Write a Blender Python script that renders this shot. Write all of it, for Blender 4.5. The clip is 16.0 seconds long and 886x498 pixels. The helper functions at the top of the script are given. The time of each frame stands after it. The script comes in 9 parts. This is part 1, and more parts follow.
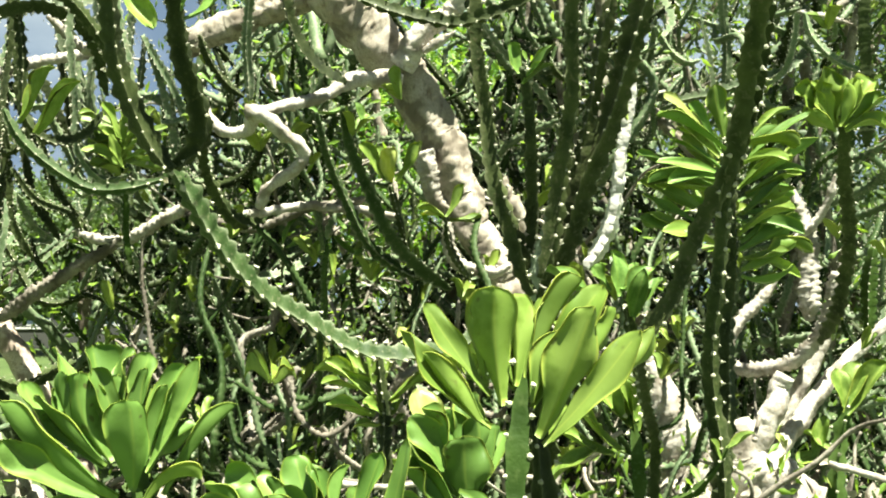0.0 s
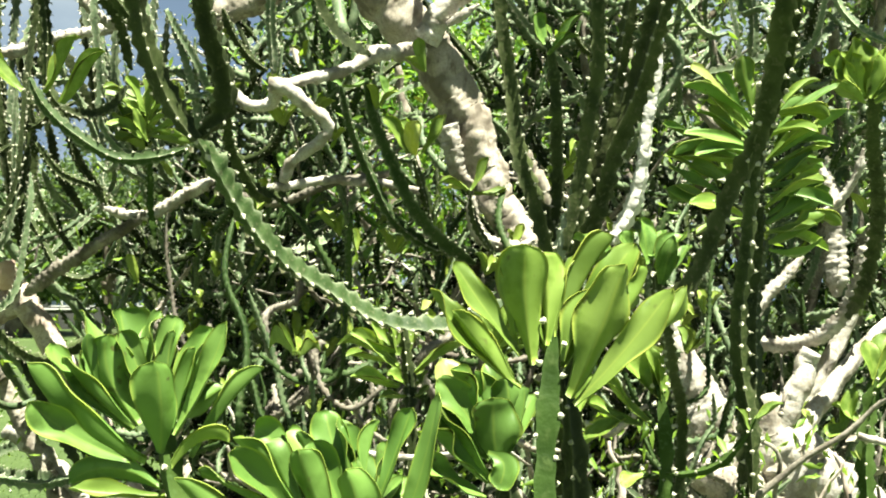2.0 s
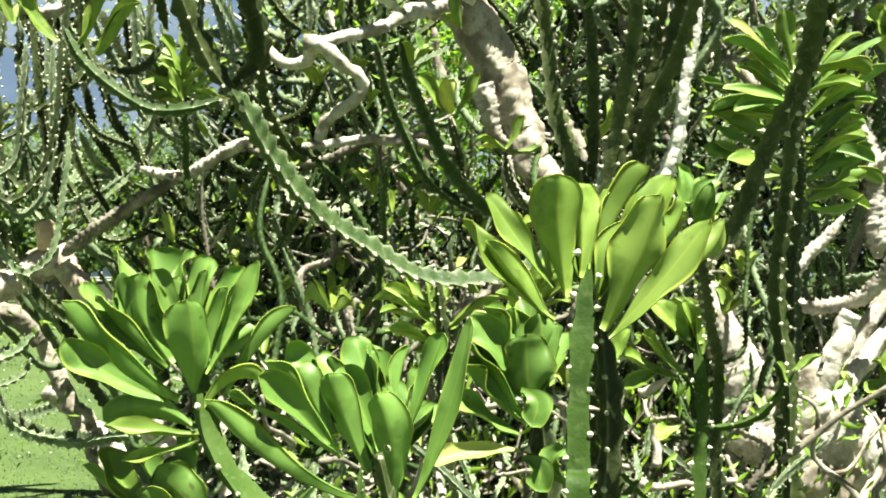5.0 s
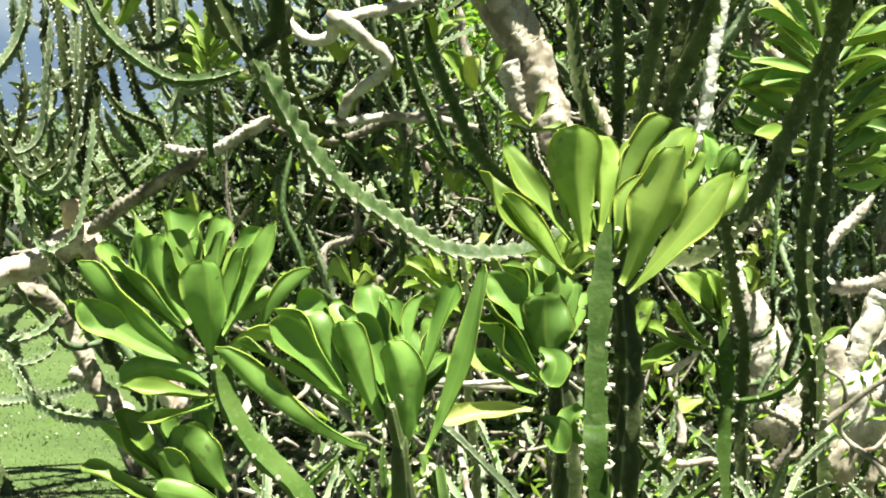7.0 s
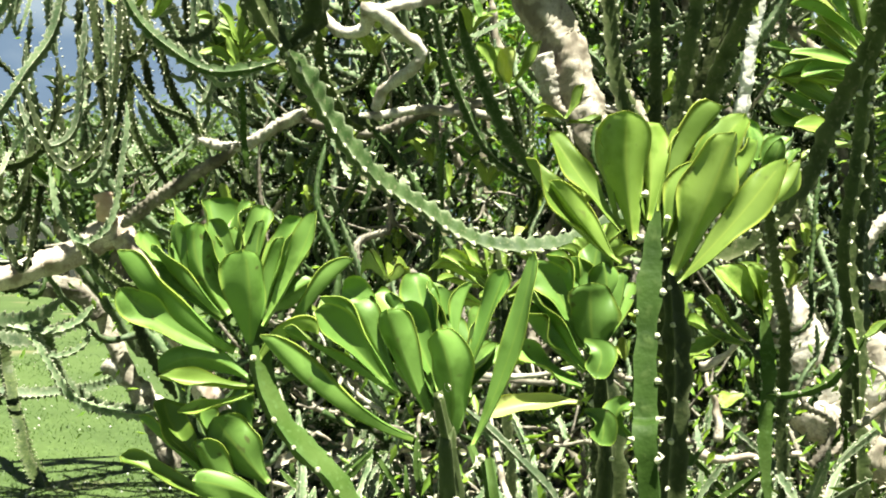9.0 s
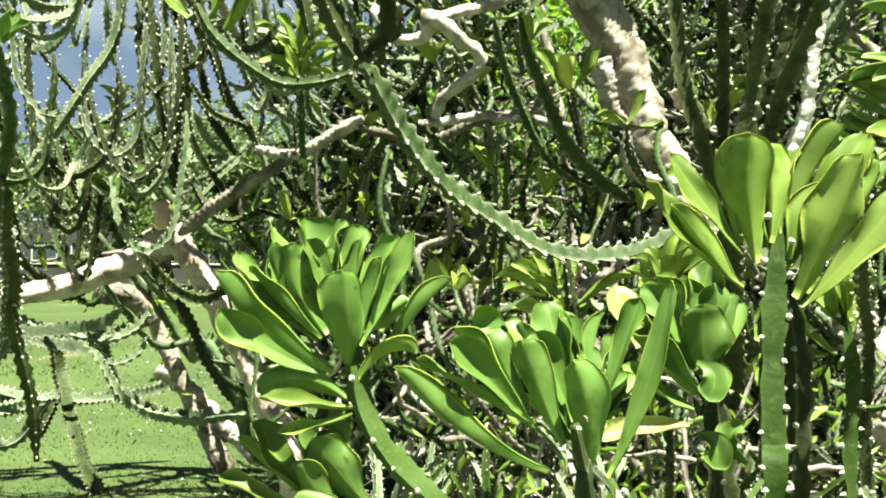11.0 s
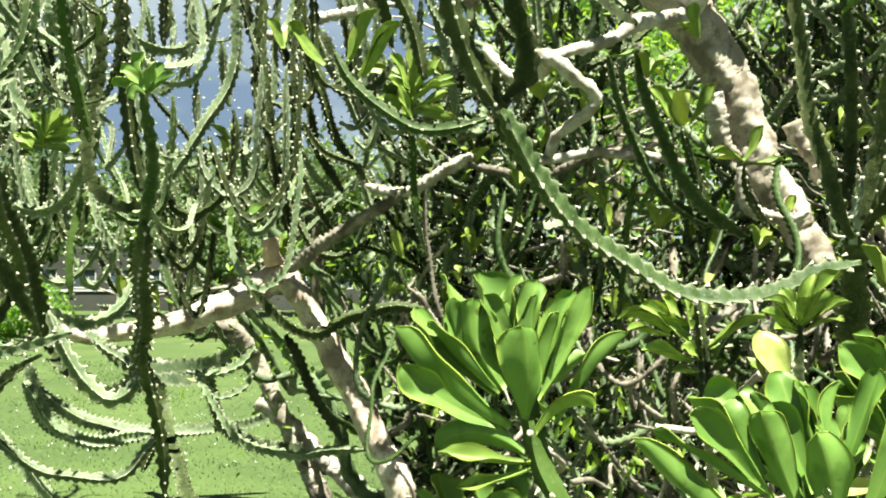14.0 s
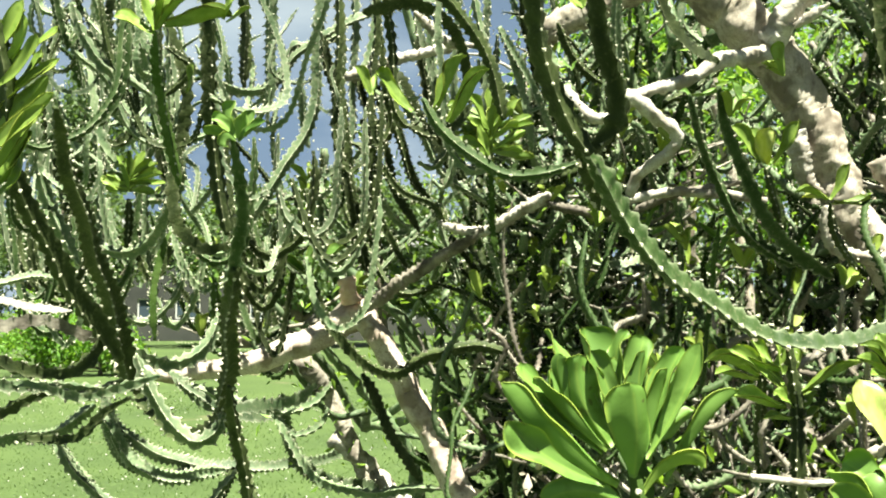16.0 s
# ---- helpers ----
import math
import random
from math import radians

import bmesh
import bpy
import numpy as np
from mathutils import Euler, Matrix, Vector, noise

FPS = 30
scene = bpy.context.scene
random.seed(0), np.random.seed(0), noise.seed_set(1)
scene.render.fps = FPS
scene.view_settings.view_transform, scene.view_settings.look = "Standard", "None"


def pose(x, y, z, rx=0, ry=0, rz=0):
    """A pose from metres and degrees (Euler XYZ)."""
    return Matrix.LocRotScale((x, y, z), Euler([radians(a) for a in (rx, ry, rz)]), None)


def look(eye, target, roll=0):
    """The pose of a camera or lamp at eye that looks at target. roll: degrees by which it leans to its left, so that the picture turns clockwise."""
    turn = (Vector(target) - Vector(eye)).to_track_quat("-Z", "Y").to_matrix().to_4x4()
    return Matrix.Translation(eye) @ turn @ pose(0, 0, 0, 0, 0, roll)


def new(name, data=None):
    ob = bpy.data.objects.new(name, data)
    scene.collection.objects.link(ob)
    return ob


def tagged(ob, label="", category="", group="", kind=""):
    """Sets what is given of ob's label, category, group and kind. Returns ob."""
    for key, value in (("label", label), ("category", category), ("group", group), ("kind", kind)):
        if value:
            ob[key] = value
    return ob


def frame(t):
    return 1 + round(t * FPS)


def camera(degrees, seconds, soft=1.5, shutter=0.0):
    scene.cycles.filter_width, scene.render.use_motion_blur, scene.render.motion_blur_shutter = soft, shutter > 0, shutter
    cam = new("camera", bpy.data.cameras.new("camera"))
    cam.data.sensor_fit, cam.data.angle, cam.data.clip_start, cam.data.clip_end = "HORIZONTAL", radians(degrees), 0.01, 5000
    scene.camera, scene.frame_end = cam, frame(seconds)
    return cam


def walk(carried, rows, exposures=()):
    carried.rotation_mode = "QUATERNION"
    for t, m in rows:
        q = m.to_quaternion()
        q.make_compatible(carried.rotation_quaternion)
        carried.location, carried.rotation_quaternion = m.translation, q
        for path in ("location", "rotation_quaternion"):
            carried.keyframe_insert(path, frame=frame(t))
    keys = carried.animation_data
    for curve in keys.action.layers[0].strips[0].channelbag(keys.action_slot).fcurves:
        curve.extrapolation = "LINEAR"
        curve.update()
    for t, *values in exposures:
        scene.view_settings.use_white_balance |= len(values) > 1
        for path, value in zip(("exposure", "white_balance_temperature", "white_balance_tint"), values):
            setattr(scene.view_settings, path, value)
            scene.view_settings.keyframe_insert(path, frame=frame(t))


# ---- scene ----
cam = camera(42.0, 16.0, soft=2.0)
PATH = [
    (0, (0.049, 0.005, 1.516), (0.007, 2.001, 1.639), 0.1),
    (0.5, (0.044, 0.01, 1.507), (-0.006, 2.006, 1.623), 0.1),
    (1, (0.042, 0.012, 1.5), (-0.018, 2.008, 1.607), 0.1),
    (1.5, (0.039, 0.019, 1.491), (-0.03, 2.015, 1.591), 0.1),
    (2, (0.037, 0.023, 1.483), (-0.042, 2.019, 1.575), 0.2),
    (2.5, (0.037, 0.028, 1.476), (-0.053, 2.025, 1.56), 0.2),
    (3, (0.036, 0.029, 1.466), (-0.064, 2.025, 1.542), 0.2),
    (3.5, (0.038, 0.033, 1.458), (-0.073, 2.029, 1.526), 0.3),
    (4, (0.037, 0.037, 1.449), (-0.083, 2.032, 1.509), 0.3),
    (6.5, (0.053, 0.065, 1.386), (-0.125, 2.057, 1.417), 0.6),
    (7, (0.055, 0.074, 1.376), (-0.134, 2.065, 1.404), 0.6),
    (7.5, (0.055, 0.082, 1.37), (-0.145, 2.072, 1.395), 0.7),
    (8, (0.053, 0.089, 1.367), (-0.16, 2.077, 1.389), 0.6),
    (8.5, (0.045, 0.095, 1.364), (-0.18, 2.083, 1.385), 0.7),
    (11, (-0.083, 0.097, 1.399), (-0.377, 2.076, 1.417), 0.4),
    (11.5, (-0.116, 0.09, 1.406), (-0.427, 2.065, 1.428), 0.4),
    (12, (-0.148, 0.082, 1.413), (-0.478, 2.055, 1.44), 0.3),
    (12.5, (-0.182, 0.068, 1.422), (-0.529, 2.038, 1.455), 0.2),
    (13, (-0.209, 0.058, 1.432), (-0.577, 2.023, 1.472), 0.2),
    (13.5, (-0.239, 0.056, 1.442), (-0.627, 2.018, 1.492), 0.2),
    (14, (-0.264, 0.053, 1.449), (-0.674, 2.009, 1.51), 0.2),
    (14.5, (-0.289, 0.047, 1.457), (-0.722, 1.998, 1.53), 0.2),
    (15, (-0.313, 0.048, 1.468), (-0.77, 1.993, 1.553), 0.2),
    (15.5, (-0.328, 0.043, 1.479), (-0.812, 1.981, 1.577), 0.1),
    (16, (-0.339, 0.044, 1.493), (-0.852, 1.974, 1.605), 0.2),
]
walk(cam, [(t, look(eye, target, roll)) for t, eye, target, roll in PATH], [(0, 2.20, 6800, -4.0), (16, 2.20, 6800, -4.0)])

# ---- light ----
SUN_UP, SUN_ROUND = 72.0, 144.0          # height, and turn from straight ahead towards the right
world = bpy.data.worlds.new("sky")
scene.world = world
world.use_nodes = True
wn, wl = world.node_tree.nodes, world.node_tree.links
wn.clear()
w_out = wn.new("ShaderNodeOutputWorld")
w_bg = wn.new("ShaderNodeBackground")
w_sky = wn.new("ShaderNodeTexSky")
w_sky.sky_type = "NISHITA"
w_sky.sun_disc = False
w_sky.sun_elevation = radians(SUN_UP)
w_sky.sun_rotation = radians(SUN_ROUND)
w_bg.inputs["Strength"].default_value = 0.0062
# broken cloud over the sky: grey-blue banks with brighter gaps
w_co = wn.new("ShaderNodeTexCoord")
w_map = wn.new("ShaderNodeMapping")
w_map.inputs["Scale"].default_value = (3.0, 3.0, 6.0)
w_cl = wn.new("ShaderNodeTexNoise")
w_cl.inputs["Scale"].default_value = 1.6
w_cl.inputs["Detail"].default_value = 7.0
w_rp = wn.new("ShaderNodeValToRGB")
w_rp.color_ramp.elements[0].position, w_rp.color_ramp.elements[0].color = 0.40, (10.5, 14.2, 21.8, 1)
w_rp.color_ramp.elements[1].position, w_rp.color_ramp.elements[1].color = 0.68, (27.5, 30.7, 36.3, 1)
w_mix = wn.new("ShaderNodeMixRGB")
w_sep = wn.new("ShaderNodeSeparateXYZ")
w_high = wn.new("ShaderNodeMapRange")      # the banks lie low; overhead the sky is clear
w_high.inputs["From Min"].default_value, w_high.inputs["From Max"].default_value = 0.22, 0.55
w_high.inputs["To Min"].default_value, w_high.inputs["To Max"].default_value = 0.9, 0.0
wl.new(w_co.outputs["Generated"], w_sep.inputs["Vector"])
wl.new(w_sep.outputs["Z"], w_high.inputs["Value"])
wl.new(w_high.outputs["Result"], w_mix.inputs["Fac"])
wl.new(w_co.outputs["Generated"], w_map.inputs["Vector"])
wl.new(w_map.outputs["Vector"], w_cl.inputs["Vector"])
wl.new(w_cl.outputs["Fac"], w_rp.inputs["Fac"])
wl.new(w_sky.outputs["Color"], w_mix.inputs["Color1"])
wl.new(w_rp.outputs["Color"], w_mix.inputs["Color2"])
wl.new(w_mix.outputs["Color"], w_bg.inputs["Color"])
wl.new(w_bg.outputs["Background"], w_out.inputs["Surface"])

sun_data = bpy.data.lights.new("sun", "SUN")
sun_data.energy, sun_data.angle, sun_data.color = 5.0, radians(0.53), (1.0, 0.95, 0.86)
sun = new("sun", sun_data)
a, e = radians(SUN_ROUND), radians(SUN_UP)
sun_way = Vector((math.sin(a) * math.cos(e), math.cos(a) * math.cos(e), math.sin(e)))
sun.matrix_world = look(sun_way * 40, (0, 0, 0))

# ---- materials ----


def material(name, base, second, scale, rough=0.6, bump=0.3, detail_scale=60.0, third=None, spec=0.4, through_light=None, amount=0.0, vary=0.15, stretch=(1, 1, 1)):
    """Two-scale mottled surface; through_light: colour of the light that passes the thing, by amount."""
    m = bpy.data.materials.new(name)
    m.use_nodes = True
    n, l = m.node_tree.nodes, m.node_tree.links
    b = n["Principled BSDF"]
    co = n.new("ShaderNodeTexCoord")
    mp = n.new("ShaderNodeMapping")
    mp.inputs["Scale"].default_value = stretch
    l.new(co.outputs["Object"], mp.inputs["Vector"])
    info = n.new("ShaderNodeObjectInfo")
    off = n.new("ShaderNodeVectorMath")
    off.operation = "SCALE"
    off.inputs[0].default_value = (31.0, 17.0, 23.0)
    l.new(info.outputs["Random"], off.inputs["Scale"])
    add = n.new("ShaderNodeVectorMath")
    l.new(mp.outputs["Vector"], add.inputs[0])
    l.new(off.outputs["Vector"], add.inputs[1])
    big = n.new("ShaderNodeTexNoise")
    big.inputs["Scale"].default_value, big.inputs["Detail"].default_value = scale, 5.0
    fine = n.new("ShaderNodeTexNoise")
    fine.inputs["Scale"].default_value, fine.inputs["Detail"].default_value = detail_scale, 6.0
    l.new(add.outputs["Vector"], big.inputs["Vector"])
    l.new(add.outputs["Vector"], fine.inputs["Vector"])
    rp = n.new("ShaderNodeValToRGB")
    rp.color_ramp.elements[0].position, rp.color_ramp.elements[0].color = 0.36, (*base, 1)
    rp.color_ramp.elements[1].position, rp.color_ramp.elements[1].color = 0.64, (*second, 1)
    l.new(big.outputs["Fac"], rp.inputs["Fac"])
    colour = rp.outputs["Color"]
    if third:
        rp2 = n.new("ShaderNodeValToRGB")
        rp2.color_ramp.elements[0].position, rp2.color_ramp.elements[0].color = 0.55, (0, 0, 0, 1)
        rp2.color_ramp.elements[1].position, rp2.color_ramp.elements[1].color = 0.72, (1, 1, 1, 1)
        l.new(fine.outputs["Fac"], rp2.inputs["Fac"])
        mx = n.new("ShaderNodeMixRGB")
        mx.inputs["Color2"].default_value = (*third, 1)
        l.new(rp2.outputs["Color"], mx.inputs["Fac"])
        l.new(colour, mx.inputs["Color1"])
        colour = mx.outputs["Color"]
    hsv = n.new("ShaderNodeHueSaturation")
    mr = n.new("ShaderNodeMapRange")
    mr.inputs["To Min"].default_value, mr.inputs["To Max"].default_value = 1 - vary, 1 + vary
    l.new(info.outputs["Random"], mr.inputs["Value"])
    l.new(mr.outputs["Result"], hsv.inputs["Value"])
    l.new(colour, hsv.inputs["Color"])
    l.new(hsv.outputs["Color"], b.inputs["Base Color"])
    b.inputs["Roughness"].default_value = rough
    b.inputs["Specular IOR Level"].default_value = spec
    if bump:
        bp = n.new("ShaderNodeBump")
        bp.inputs["Strength"].default_value, bp.inputs["Distance"].default_value = bump, 0.004
        l.new(fine.outputs["Fac"], bp.inputs["Height"])
        l.new(bp.outputs["Normal"], b.inputs["Normal"])
    if through_light:
        tr = n.new("ShaderNodeBsdfTranslucent")
        tint = n.new("ShaderNodeMixRGB")
        tint.blend_type, tint.inputs["Fac"].default_value = "MULTIPLY", 0.5
        tint.inputs["Color1"].default_value = (*through_light, 1)
        l.new(hsv.outputs["Color"], tint.inputs["Color2"])
        tr.inputs["Color"].default_value = (*through_light, 1)
        ms = n.new("ShaderNodeMixShader")
        ms.inputs["Fac"].default_value = amount
        l.new(b.outputs["BSDF"], ms.inputs[1])
        l.new(tr.outputs["BSDF"], ms.inputs[2])
        l.new(ms.outputs["Shader"], n["Material Output"].inputs["Surface"])
    return m


LEAF = material("fleshy_leaf", (0.080, 0.160, 0.028), (0.155, 0.262, 0.058), 5, rough=0.48, bump=0.2, detail_scale=26, third=(0.066, 0.130, 0.020), spec=0.35, through_light=(0.40, 0.56, 0.05), amount=0.10, vary=0.22)
LEAF_PALE = material("young_leaf", (0.112, 0.188, 0.028), (0.205, 0.29, 0.060), 5, rough=0.48, bump=0.2, detail_scale=26, third=(0.10, 0.165, 0.02), spec=0.35, through_light=(0.48, 0.60, 0.05), amount=0.13, vary=0.2)
LEAF_YELLOW = material("yellowing_leaf", (0.34, 0.41, 0.11), (0.45, 0.49, 0.18), 6, rough=0.42, bump=0.08, detail_scale=70, through_light=(0.58, 0.62, 0.06), amount=0.3)
LEAF_FAR = material("small_leaf", (0.12, 0.215, 0.034), (0.20, 0.30, 0.05), 3, rough=0.45, bump=0.0, through_light=(0.36, 0.55, 0.05), amount=0.4)
STEM = material("green_stem", (0.016, 0.025, 0.008), (0.038, 0.052, 0.017), 14, rough=0.55, spec=0.15, bump=0.5, detail_scale=80, third=(0.066, 0.076, 0.032), vary=0.35)
STEM_YOUNG = material("young_green_stem", (0.034, 0.062, 0.012), (0.060, 0.094, 0.026), 12, spec=0.05, rough=0.55, bump=0.3, detail_scale=80, third=(0.068, 0.110, 0.036), vary=0.2)
STEM_DEEP = material("deep_green_stem", (0.017, 0.036, 0.006), (0.032, 0.061, 0.012), 16, rough=0.55, spec=0.08, bump=0.5, detail_scale=70, third=(0.046, 0.072, 0.020), vary=0.2)
STEM_BLOOM = material("bloomy_stem", (0.16, 0.21, 0.14), (0.30, 0.35, 0.26), 14, rough=0.7, bump=0.5, detail_scale=70, third=(0.42, 0.44, 0.36), vary=0.1)
BARK_WHITE = material("whitened_bark", (0.58, 0.56, 0.53), (0.74, 0.72, 0.69), 14, rough=0.85, bump=0.8, detail_scale=50, third=(0.50, 0.46, 0.40))
STEM_OLIVE = material("olive_stem", (0.024, 0.036, 0.011), (0.062, 0.078, 0.028), 12, rough=0.55, spec=0.15, bump=0.5, detail_scale=70, third=(0.10, 0.10, 0.055), vary=0.2)
STEM_GREY = material("grey_green_stem", (0.058, 0.098, 0.042), (0.138, 0.186, 0.094), 12, rough=0.6, bump=0.6, detail_scale=70, third=(0.24, 0.24, 0.16), vary=0.35)
STEM_ARC = material("pale_green_stem", (0.022, 0.044, 0.012), (0.046, 0.076, 0.025), 12, rough=0.55, spec=0.12, bump=0.4, detail_scale=80, third=(0.10, 0.115, 0.06), vary=0.1)
BARK = material("pale_bark", (0.36, 0.33, 0.29), (0.52, 0.49, 0.45), 12, rough=0.8, bump=0.9, detail_scale=60, third=(0.34, 0.28, 0.22))
BARK_TAN = material("tan_bark", (0.29, 0.25, 0.20), (0.51, 0.455, 0.39), 6, rough=0.8, bump=0.9, detail_scale=36, third=(0.20, 0.16, 0.12), stretch=(1, 1, 0.35))
BARK_PINK = material("pinkish_bark", (0.42, 0.35, 0.30), (0.60, 0.53, 0.47), 5, rough=0.7, bump=0.5, detail_scale=40, third=(0.24, 0.18, 0.14))
BARK_DRY = material("dry_grey_wood", (0.17, 0.145, 0.115), (0.36, 0.325, 0.275), 10, rough=0.85, bump=0.9, detail_scale=50, third=(0.36, 0.33, 0.29), vary=0.35)
SPINE = material("pale_thorn", (0.33, 0.32, 0.24), (0.46, 0.44, 0.35), 40, rough=0.6, bump=0.0)
CUT = material("cut_wood", (0.56, 0.38, 0.30), (0.62, 0.46, 0.38), 40, rough=0.8, bump=0.5)

# paler midrib and rim of the fleshy leaves
for m, rim in ((LEAF, (0.36, 0.43, 0.075, 1)), (LEAF_PALE, (0.46, 0.50, 0.09, 1)), (LEAF_YELLOW, (0.62, 0.60, 0.20, 1))):
    n, l = m.node_tree.nodes, m.node_tree.links
    at = n.new("ShaderNodeAttribute")
    at.attribute_name = "across"
    ramp = n.new("ShaderNodeValToRGB")
    els = ramp.color_ramp.elements
    els[0].position, els[0].color = 0.0, (0.2, 0.2, 0.2, 1)
    els[1].position, els[1].color = 0.10, (0, 0, 0, 1)
    for q, v in ((0.86, 0.0), (1.0, 0.55)):
        el = els.new(q)
        el.color = (v, v, v, 1)
    mx = n.new("ShaderNodeMixRGB")
    mx.inputs["Color2"].default_value = rim
    co, spot, spots, blot = n.new("ShaderNodeTexCoord"), n.new("ShaderNodeTexNoise"), n.new("ShaderNodeValToRGB"), n.new("ShaderNodeMixRGB")
    spot.inputs["Scale"].default_value, spot.inputs["Detail"].default_value = 42.0, 1.0     # sparse brown scars
    spots.color_ramp.elements[0].position, spots.color_ramp.elements[0].color = 0.70, (0, 0, 0, 1)
    spots.color_ramp.elements[1].position, spots.color_ramp.elements[1].color = 0.75, (0.7, 0.7, 0.7, 1)
    blot.inputs["Color2"].default_value = (0.06, 0.05, 0.02, 1)
    l.new(co.outputs["Object"], spot.inputs["Vector"])
    l.new(spot.outputs["Fac"], spots.inputs["Fac"])
    l.new(spots.outputs["Color"], blot.inputs["Fac"])
    l.new(n["Principled BSDF"].inputs["Base Color"].links[0].from_socket, blot.inputs["Color1"])
    src = blot.outputs["Color"]
    l.new(at.outputs["Fac"], ramp.inputs["Fac"])
    l.new(ramp.outputs["Color"], mx.inputs["Fac"])
    l.new(src, mx.inputs["Color1"])
    l.new(mx.outputs["Color"], n["Principled BSDF"].inputs["Base Color"])

# corky crests of the ribs, worn pale in places
# STEM_ARC and STEM_GREY crests are paler still, painting in their sunlit tops
for m, pale, most in ((STEM, (0.18, 0.19, 0.11, 1), 0.6), (STEM_YOUNG, (0.075, 0.135, 0.05, 1), 0.4), (STEM_DEEP, (0.055, 0.09, 0.028, 1), 0.5), (STEM_OLIVE, (0.20, 0.21, 0.12, 1), 0.6), (STEM_GREY, (0.46, 0.47, 0.36, 1), 0.85), (STEM_ARC, (0.30, 0.33, 0.22, 1), 0.75)):
    n, l = m.node_tree.nodes, m.node_tree.links
    at = n.new("ShaderNodeAttribute")
    at.attribute_name = "ridge"
    wear = n.new("ShaderNodeTexNoise")
    wear.inputs["Scale"].default_value, wear.inputs["Detail"].default_value = 16.0, 5.0
    co = n.new("ShaderNodeTexCoord")
    span = n.new("ShaderNodeMapRange")
    span.inputs["From Min"].default_value, span.inputs["From Max"].default_value = 0.40, 0.60
    span.inputs["To Min"].default_value, span.inputs["To Max"].default_value = 0.15, most
    power = n.new("ShaderNodeMath")
    power.operation, power.inputs[1].default_value = "POWER", 4.0
    mul = n.new("ShaderNodeMath")
    mul.operation = "MULTIPLY"
    mx = n.new("ShaderNodeMixRGB")
    mx.inputs["Color2"].default_value = pale
    src = n["Principled BSDF"].inputs["Base Color"].links[0].from_socket
    l.new(co.outputs["Object"], wear.inputs["Vector"])
    l.new(wear.outputs["Fac"], span.inputs["Value"])
    l.new(at.outputs["Fac"], power.inputs[0])
    l.new(power.outputs["Value"], mul.inputs[0])
    l.new(span.outputs["Result"], mul.inputs[1])
    l.new(mul.outputs["Value"], mx.inputs["Fac"])
    l.new(src, mx.inputs["Color1"])
    l.new(mx.outputs["Color"], n["Principled BSDF"].inputs["Base Color"])

# cracked, blotched bark of the old trunks
for m, dark in ((BARK, (0.15, 0.12, 0.09, 1)), (BARK_TAN, (0.085, 0.066, 0.048, 1)), (BARK_PINK, (0.16, 0.11, 0.08, 1)), (BARK_DRY, (0.06, 0.048, 0.038, 1))):
    n, l = m.node_tree.nodes, m.node_tree.links
    co = n.new("ShaderNodeTexCoord")
    warp = n.new("ShaderNodeTexNoise")
    warp.inputs["Scale"].default_value = 11.0
    warp.inputs["Detail"].default_value = 4.0
    mixv = n.new("ShaderNodeMixRGB")
    mixv.inputs["Fac"].default_value = 0.2
    cell = n.new("ShaderNodeTexVoronoi")
    cell.feature = "DISTANCE_TO_EDGE"
    cell.inputs["Scale"].default_value = 55.0
    ramp = n.new("ShaderNodeValToRGB")
    ramp.color_ramp.elements[0].position, ramp.color_ramp.elements[0].color = 0.0, (0.45, 0.45, 0.45, 1)
    ramp.color_ramp.elements[1].position, ramp.color_ramp.elements[1].color = 0.10, (0, 0, 0, 1)
    blot = n.new("ShaderNodeTexNoise")
    blot.inputs["Scale"].default_value, blot.inputs["Detail"].default_value = 9.0, 9.0
    bramp = n.new("ShaderNodeValToRGB")
    bramp.color_ramp.elements[0].position, bramp.color_ramp.elements[1].position = 0.50, 0.62
    mul = n.new("ShaderNodeMath")
    mul.operation = "MAXIMUM"
    half = n.new("ShaderNodeMath")
    half.operation, half.inputs[1].default_value = "MULTIPLY", 0.75
    mx = n.new("ShaderNodeMixRGB")
    mx.inputs["Color2"].default_value = dark
    src = n["Principled BSDF"].inputs["Base Color"].links[0].from_socket
    l.new(co.outputs["Object"], warp.inputs["Vector"])
    l.new(co.outputs["Object"], mixv.inputs["Color1"])
    l.new(warp.outputs["Color"], mixv.inputs["Color2"])
    l.new(mixv.outputs["Color"], cell.inputs["Vector"])
    l.new(co.outputs["Object"], blot.inputs["Vector"])
    l.new(cell.outputs["Distance"], ramp.inputs["Fac"])
    l.new(blot.outputs["Fac"], bramp.inputs["Fac"])
    l.new(bramp.outputs["Color"], half.inputs[0])
    l.new(ramp.outputs["Color"], mul.inputs[0])
    l.new(half.outputs["Value"], mul.inputs[1])
    l.new(mul.outputs["Value"], mx.inputs["Fac"])
    l.new(src, mx.inputs["Color1"])
    l.new(mx.outputs["Color"], n["Principled BSDF"].inputs["Base Color"])

# ---- building blocks ----


def part(name, me, mat, parent=None, label=""):
    """Links a mesh as one object under its thing."""
    ob = new(name, me)
    if mat is not None and not me.materials:
        me.materials.append(mat)
    ob.parent = parent
    if parent is not None and parent.type == "EMPTY":
        ob.matrix_parent_inverse = Matrix.Translation(-parent.location)
    if label:
        ob["label"] = label
    return ob


def thing(name, place, label, category, group="", kind=""):
    ob = new(name)
    ob.location = place
    ob.empty_display_size = 0.1
    return tagged(ob, label, category, group, kind)


def mesh_of(name, verts, faces, smooth=True):
    me = bpy.data.meshes.new(name)
    me.from_pydata([tuple(v) for v in verts], [], [tuple(f) for f in faces])
    if smooth:
        me.polygons.foreach_set("use_smooth", [True] * len(me.polygons))
    me.update()
    return me


